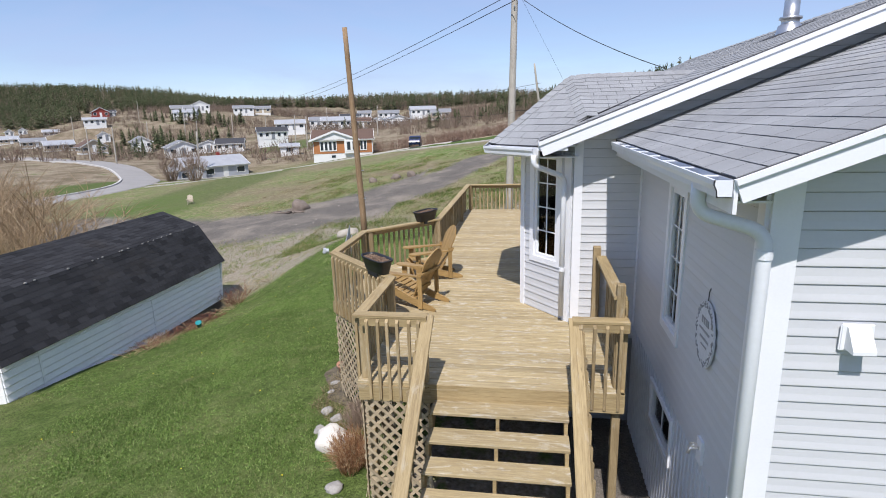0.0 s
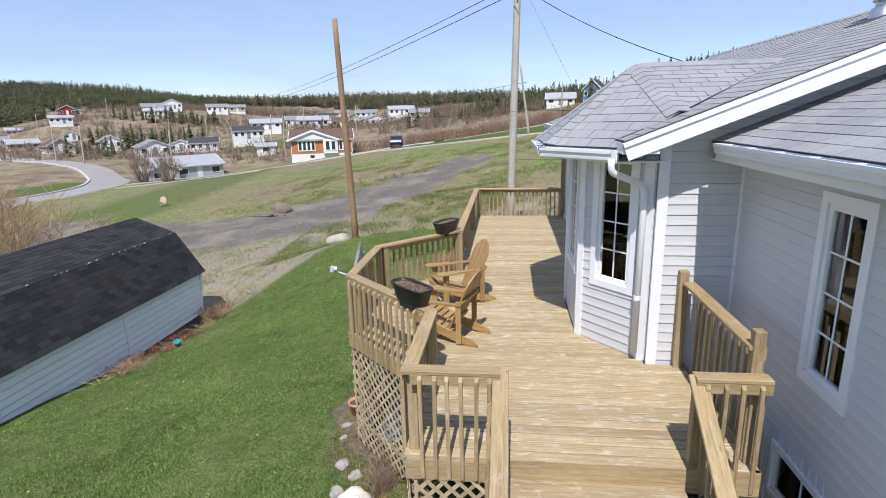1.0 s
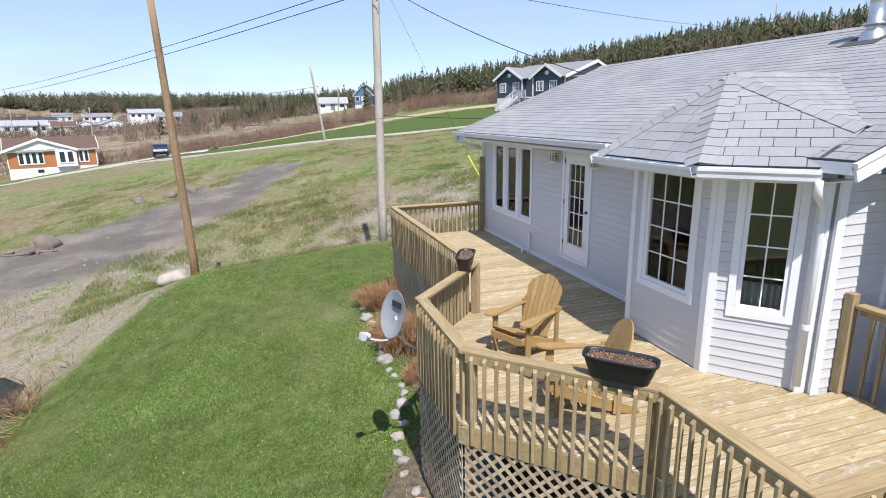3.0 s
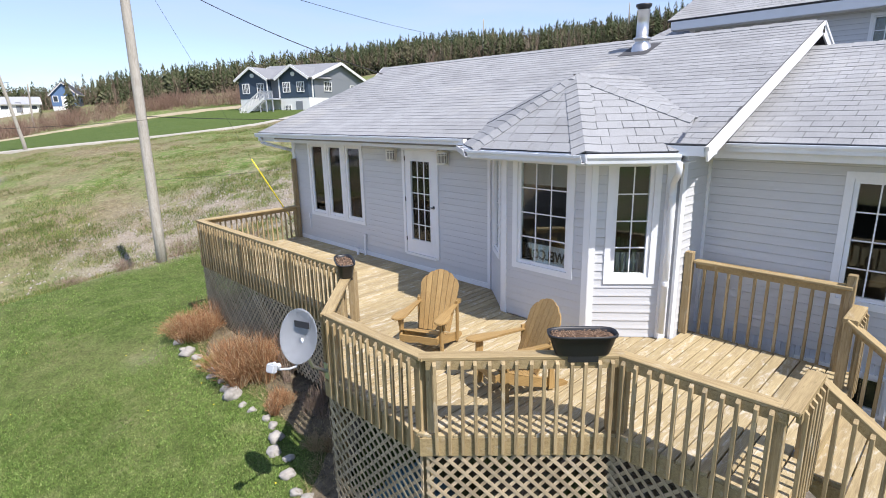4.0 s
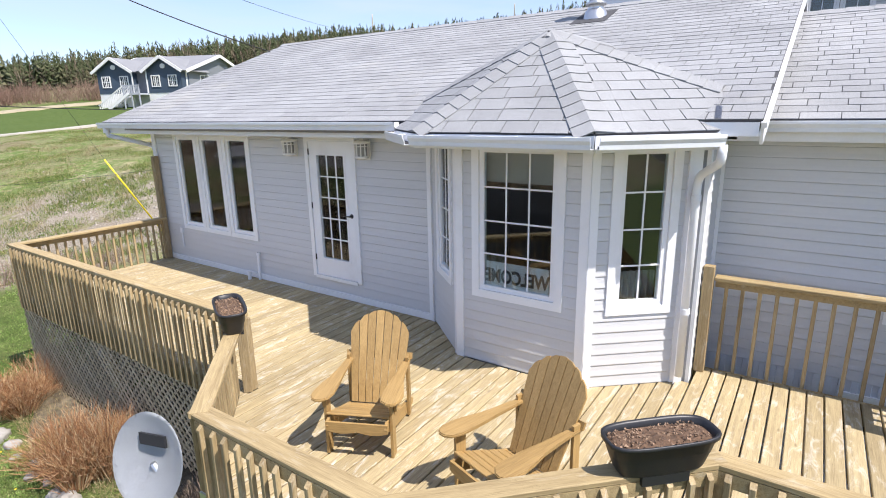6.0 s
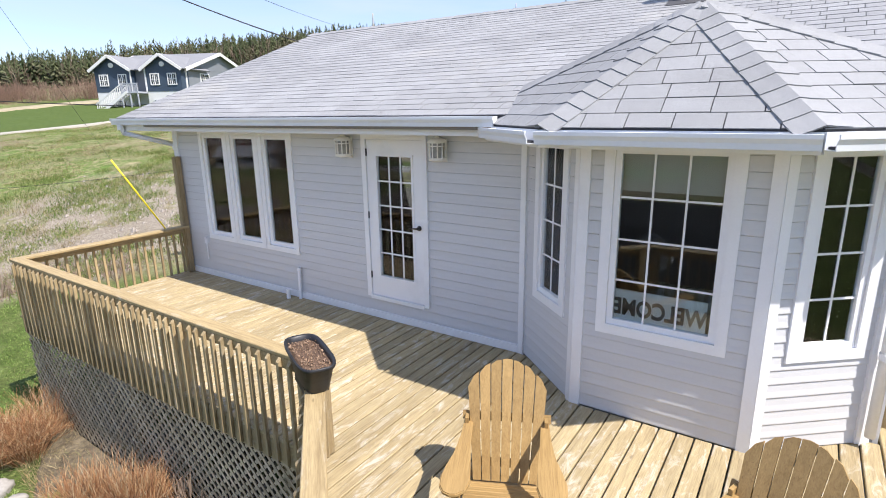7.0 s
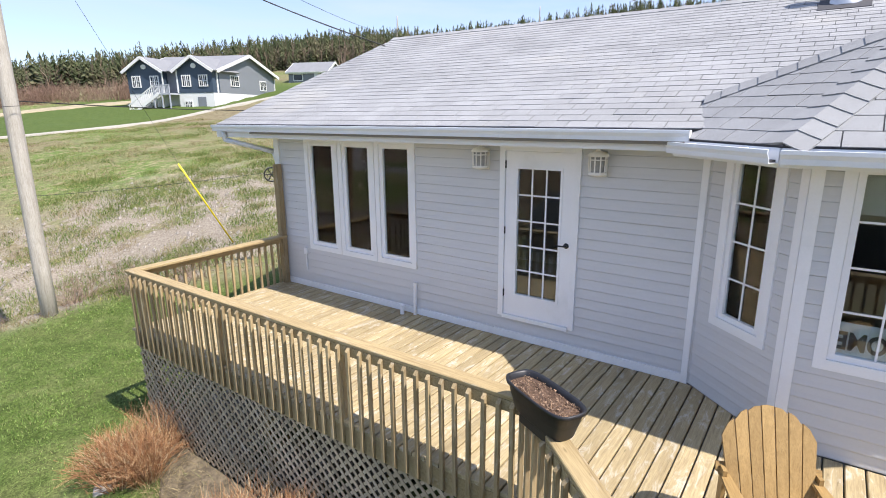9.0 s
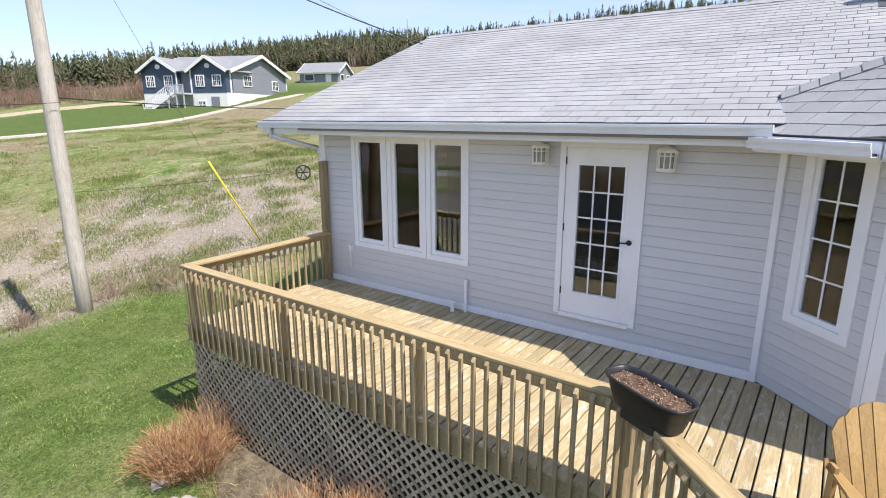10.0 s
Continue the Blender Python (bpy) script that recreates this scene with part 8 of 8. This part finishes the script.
drive = [(-36, 92), (-26, 93), (-17, 93), (-12, 92)]
strip("driveway", drive, 3.0, 0.13, M_LANE, "pale gravel driveway", 2.0)

# upturned stump and driftwood on the bare ground
M_STUMP = plain("grey_stump", (0.20, 0.16, 0.13), 0.95, 0.3, 3, 20, 0.6)
rock(-16.1, 37.0, 0.70, M_STUMP, "big grey weathered stump on the gravel", "", 90, 0.85)
rnd = random.Random(6)
for k in range(9):
    x, y, a, ln = -17.3 + rnd.uniform(-1.2, 1.8), 36.6 + rnd.uniform(-0.9, 0.9), rnd.uniform(0, 6.3), rnd.uniform(0.5, 1.5)
    bm = bmesh.new()
    add_tube(bm, [(0, 0, 0), (ln * 0.5, 0.08, 0.05), (ln, 0, 0.02 + rnd.uniform(0, 0.2))], [0.07, 0.06, 0.03], 7)
    solo("broken_log", bm, M_STUMP, "broken grey log lying on the gravel", "log", "broken logs", m=pose(x, y, ground_z(x, y) + 0.06, 0, 0, math.degrees(a)), smooth=True)
for k, (x, y) in enumerate(((-11.5, 47.5), (-10.2, 47.8), (-13.6, 47.2))):
    rock(x, y, 0.42, M_STUMP, "dark clod of earth on the meadow", "earth clods", 95 + k, 0.8)
ych = adirondack("garden_chair", pose(-32.5, 48.3, ground_z(-32.5, 48.3) + 0.02, 0, 0, -60), "pale yellow plastic garden chair on the far lawn", "")
for o in ych.children:
    o.data = o.data.copy()
    o.data.materials[0] = CLAD["tan"]
ych.matrix_basis = ych.matrix_basis @ Matrix.Scale(0.9, 4)


# ---- grass ----
def blades(name, n, region, keep, hmin, hmax, wide, mat, label, seed, lean=0.5, clump=1, gather=0.012):
    """Single blades of grass, joined, in little clumps: three corners each, bent over at the tip."""
    rnd = np.random.RandomState(seed)
    n //= clump
    p = np.c_[rnd.uniform(region[0], region[1], n), rnd.uniform(region[2], region[3], n)]
    p = p[rnd.uniform(0, 1, n) < keep(p)]
    tall = np.repeat(rnd.uniform(0.6, 1.25, len(p)), clump)
    p = np.repeat(p, clump, 0) + (rnd.normal(0, gather, (len(p) * clump, 2)) if clump > 1 else 0)
    n = len(p)
    z = heights(p) - 0.01
    a, b = rnd.uniform(0, 2 * np.pi, n), rnd.uniform(0, 2 * np.pi, n)
    h = rnd.uniform(hmin, hmax, n) * tall
    w = wide * rnd.uniform(0.6, 1.3, n)
    dx, dy = np.cos(a) * w, np.sin(a) * w
    lx, ly = np.cos(b) * h * lean * rnd.uniform(0, 1, n), np.sin(b) * h * lean * rnd.uniform(0, 1, n)
    v = np.stack([np.c_[p[:, 0] - dx, p[:, 1] - dy, z], np.c_[p[:, 0] + dx, p[:, 1] + dy, z], np.c_[p[:, 0] + lx, p[:, 1] + ly, z + h]], 1).reshape(-1, 3)
    f = np.arange(3 * n, dtype=np.int32)
    me = bpy.data.meshes.new(name)
    me.vertices.add(3 * n)
    me.vertices.foreach_set("co", v.ravel())
    me.loops.add(3 * n)
    me.polygons.add(n)
    me.loops.foreach_set("vertex_index", f)
    me.polygons.foreach_set("loop_start", np.arange(n, dtype=np.int32) * 3)
    me.update(calc_edges=True)
    me.materials.append(mat)
    return tagged(new(name, me), label, "grass", "", "stuff")


def blade_mat(name, stops):
    m, n, l, b = nodes_of(name)
    geo = n.new("ShaderNodeNewGeometry")
    col = ramp_of(n, l, geo.outputs["Random Per Island"], [(0.0, stops[0]), (0.5, stops[1]), (0.92, stops[2]), (1.0, stops[3])])
    big = noise_of(n, l, geo.outputs["Position"], 0.5, 5, 0.65)
    col = mix_of(n, l, 1.0, col, ramp_of(n, l, big, [(0.3, 0.74), (0.7, 1.28)]), "MULTIPLY")
    sward = noise_of(n, l, geo.outputs["Position"], 22.0, 4, 0.75)
    col = mix_of(n, l, 1.0, col, ramp_of(n, l, sward, [(0.34, 0.45), (0.5, 1.0), (0.66, 1.7)]), "MULTIPLY")
    thatch = noise_of(n, l, geo.outputs["Position"], 1.1, 6, 0.7)
    col = mix_of(n, l, ramp_of(n, l, thatch, [(0.56, 0.0), (0.72, 0.55)]), col, stops[3])
    l.new(col, b.inputs["Base Color"])
    b.inputs["Roughness"].default_value, b.inputs["Specular IOR Level"].default_value = 0.7, 0.2
    return m


M_BLADE = blade_mat("lawn_blades", ((0.066, 0.130, 0.023), (0.150, 0.235, 0.056), (0.265, 0.350, 0.115), (0.36, 0.34, 0.17)))
M_STRAW = blade_mat("straw_blades", ((0.15, 0.115, 0.055), (0.25, 0.20, 0.105), (0.36, 0.30, 0.175), (0.12, 0.16, 0.04)))
M_WILD = blade_mat("meadow_blades", ((0.07, 0.12, 0.022), (0.12, 0.18, 0.04), (0.22, 0.22, 0.08), (0.34, 0.28, 0.12)))


def off_deck(p):
    x, y = p[:, 0], p[:, 1]
    left = np.array([edge_left(v) for v in y]) - 0.85
    return ~((x > left) & (y > 5.7) & (y < 17.6)) & ~((x > -0.9) & (y > 3.6) & (y < 6)) & ~((x > 1.3) & (y > 3.6) & (y < 19)) & ~((x < -11.3) & (y < 19.7))


def patchy(p, scale, lo, hi, o):
    v = np.array([noise.fractal(Vector((q[0] * scale, q[1] * scale, o)), 0.7, 2.0, 3) for q in p])
    return np.clip((v - lo) / (hi - lo), 0, 1)


def tufted(p, n, region, r, seed):
    """One near a tuft's middle, nought between tufts."""
    rnd = np.random.RandomState(seed)
    c = np.c_[rnd.uniform(region[0], region[1], n), rnd.uniform(region[2], region[3], n)]
    size = r * rnd.uniform(0.4, 1.2, n)
    near = np.zeros(len(p))
    for q, w in zip(c, size):
        near = np.maximum(near, np.clip(1.3 - np.hypot(p[:, 0] - q[0], p[:, 1] - q[1]) / w, 0, 1))
    return near


def wild(p):
    z = zones(p)
    return (1 - z[0]) * (1 - z[1])


blades("lawn_grass", 560000, (-9.0, -1.6, 3.0, 17.0), lambda p: zones(p)[0] * off_deck(p) * (0.5 + 0.5 * patchy(p, 0.8, -0.4, 0.3, 3.0)), 0.022, 0.062, 0.0050, M_BLADE, "short green mown lawn grass", 1, 0.9, 7, 0.014)
blades("lawn_grass", 330000, (-12.0, 1.5, 10.0, 24.6), lambda p: zones(p)[0] * off_deck(p) * (0.4 + 0.6 * patchy(p, 0.7, -0.4, 0.3, 3.0)), 0.022, 0.062, 0.0058, M_BLADE, "short green mown lawn grass", 2, 0.9, 6, 0.02)
blades("meadow_grass", 420000, (-20, 26, 22, 62), lambda p: wild(p) * (1 - 0.8 * zones(p)[3]) * patchy(p, 0.30, -0.05, 0.2, 7.0), 0.05, 0.16, 0.011, M_WILD, "rough green meadow grass", 3, 0.8)
blades("straw_grass", 230000, (-24, 26, 20, 62), lambda p: wild(p) * (1 - 0.75 * zones(p)[3]) * patchy(p, 0.30, -0.05, 0.22, 19.0), 0.05, 0.20, 0.009, M_STRAW, "dry straw-coloured meadow grass", 4, 0.9)
blades("straw_tufts", 90000, (-12, 14, 23.5, 36), lambda p: wild(p) * tufted(p, 170, (-12, 14, 23.5, 36), 0.45, 8), 0.08, 0.26, 0.007, M_STRAW, "dry straw tufts on the stony bank", 14, 1.1)
blades("meadow_tufts", 300000, (-12, 16, 24, 40), lambda p: wild(p) * tufted(p, 230, (-12, 16, 24, 40), 0.85, 18), 0.06, 0.20, 0.009, M_WILD, "green grass tufts on the stony bank", 15, 0.9)
# bare soil between the lattice and the edging stones
M_BED = plain("bed_mulch", (0.12, 0.095, 0.062), 0.95, 0.75, 9, 45, 1.0, dirt=(0.25, 0.215, 0.14))
co, fc = [], []
rows, cols = 90, 9
for i in range(rows + 1):
    y = 8.3 + 9.1 * i / rows
    xe = edge_left(y) + 0.15
    w = (0.84 + 0.12 * math.sin(y * 2.1) + 0.06 * math.sin(y * 5.3)) * min(1.0, 0.35 + (y - 8.3) * 0.4, 0.3 + (17.4 - y) * 0.6)
    for j in range(cols + 1):
        x = xe - w * j / cols
        h = 0.055 * math.sin(math.pi * min(1, 0.15 + 0.85 * (1 - j / cols)) * 0.5) + 0.03 * noise.noise(Vector((x * 5, y * 5, 2)))
        co.append((x, y, ground_z(x, y) + (h if j < cols else -0.04)))
for i in range(rows):
    for j in range(cols):
        k = i * (cols + 1) + j
        fc.append((k, k + 1, k + cols + 2, k + cols + 1))
tagged(new("bed_soil", pack("bed_soil", co, fc, M_BED)), "brown mulch and dead stems in the bed along the lattice", "", "", "structure")
blades("dead_stems", 36000, (-3.4, -1.6, 7.6, 17.2), lambda p: ((p[:, 0] > np.array([edge_left(v) for v in p[:, 1]]) - 0.75) & (p[:, 0] < np.array([edge_left(v) for v in p[:, 1]]))) * 0.9, 0.03, 0.16, 0.004, M_STRAW, "dry dead stems lying in the bed", 9, 2.2)
rnd = random.Random(44)
bm = bmesh.new()
for k in range(48):
    x, y = rnd.uniform(-9, -2.5), rnd.uniform(4, 20)
    z = ground_z(x, y) + 0.05
    s = 0.014
    add_lathe(bm, [(0.001, 0.012), (s, 0.006), (s * 0.7, 0.0), (0.001, -0.004)], 7, pose(x, y, z, rnd.uniform(-20, 20), rnd.uniform(-20, 20), 0))
tagged(solo("dandelions", bm, M_YELLOW, "yellow dandelion heads strewn over the lawn", "flowers"), kind="stuff")
rnd = random.Random(45)
M_RUBBLE = plain("bank_rubble", (0.32, 0.285, 0.245), 0.95, 0.2, 4, 30, 0.4)
co, fc = [], []
for k in range(3000):
    x, y = rnd.gauss(3, 7), rnd.gauss(29.5, 3.5)
    if y < 25.5:
        continue
    s = 0.018 + 0.10 * rnd.random() ** 4
    z = ground_z(x, y)
    o = len(co)
    co += [Vector((x + s * rnd.uniform(0.6, 1), y, z)), Vector((x - s * 0.6, y + s, z)), Vector((x - s * 0.7, y - s * rnd.uniform(0.6, 1), z)), Vector((x, y, z + s * 0.8)), Vector((x + 0.3 * s, y + 0.2 * s, z + s * 0.7))]
    fc += [(o, o + 1, o + 4), (o + 1, o + 3, o + 4), (o + 1, o + 2, o + 3), (o + 2, o, o + 3), (o, o + 4, o + 3)]
tagged(new("loose_stones", pack("loose_stones", co, fc, M_RUBBLE)), "pale loose stones on the bare bank", "stones", "", "stuff")
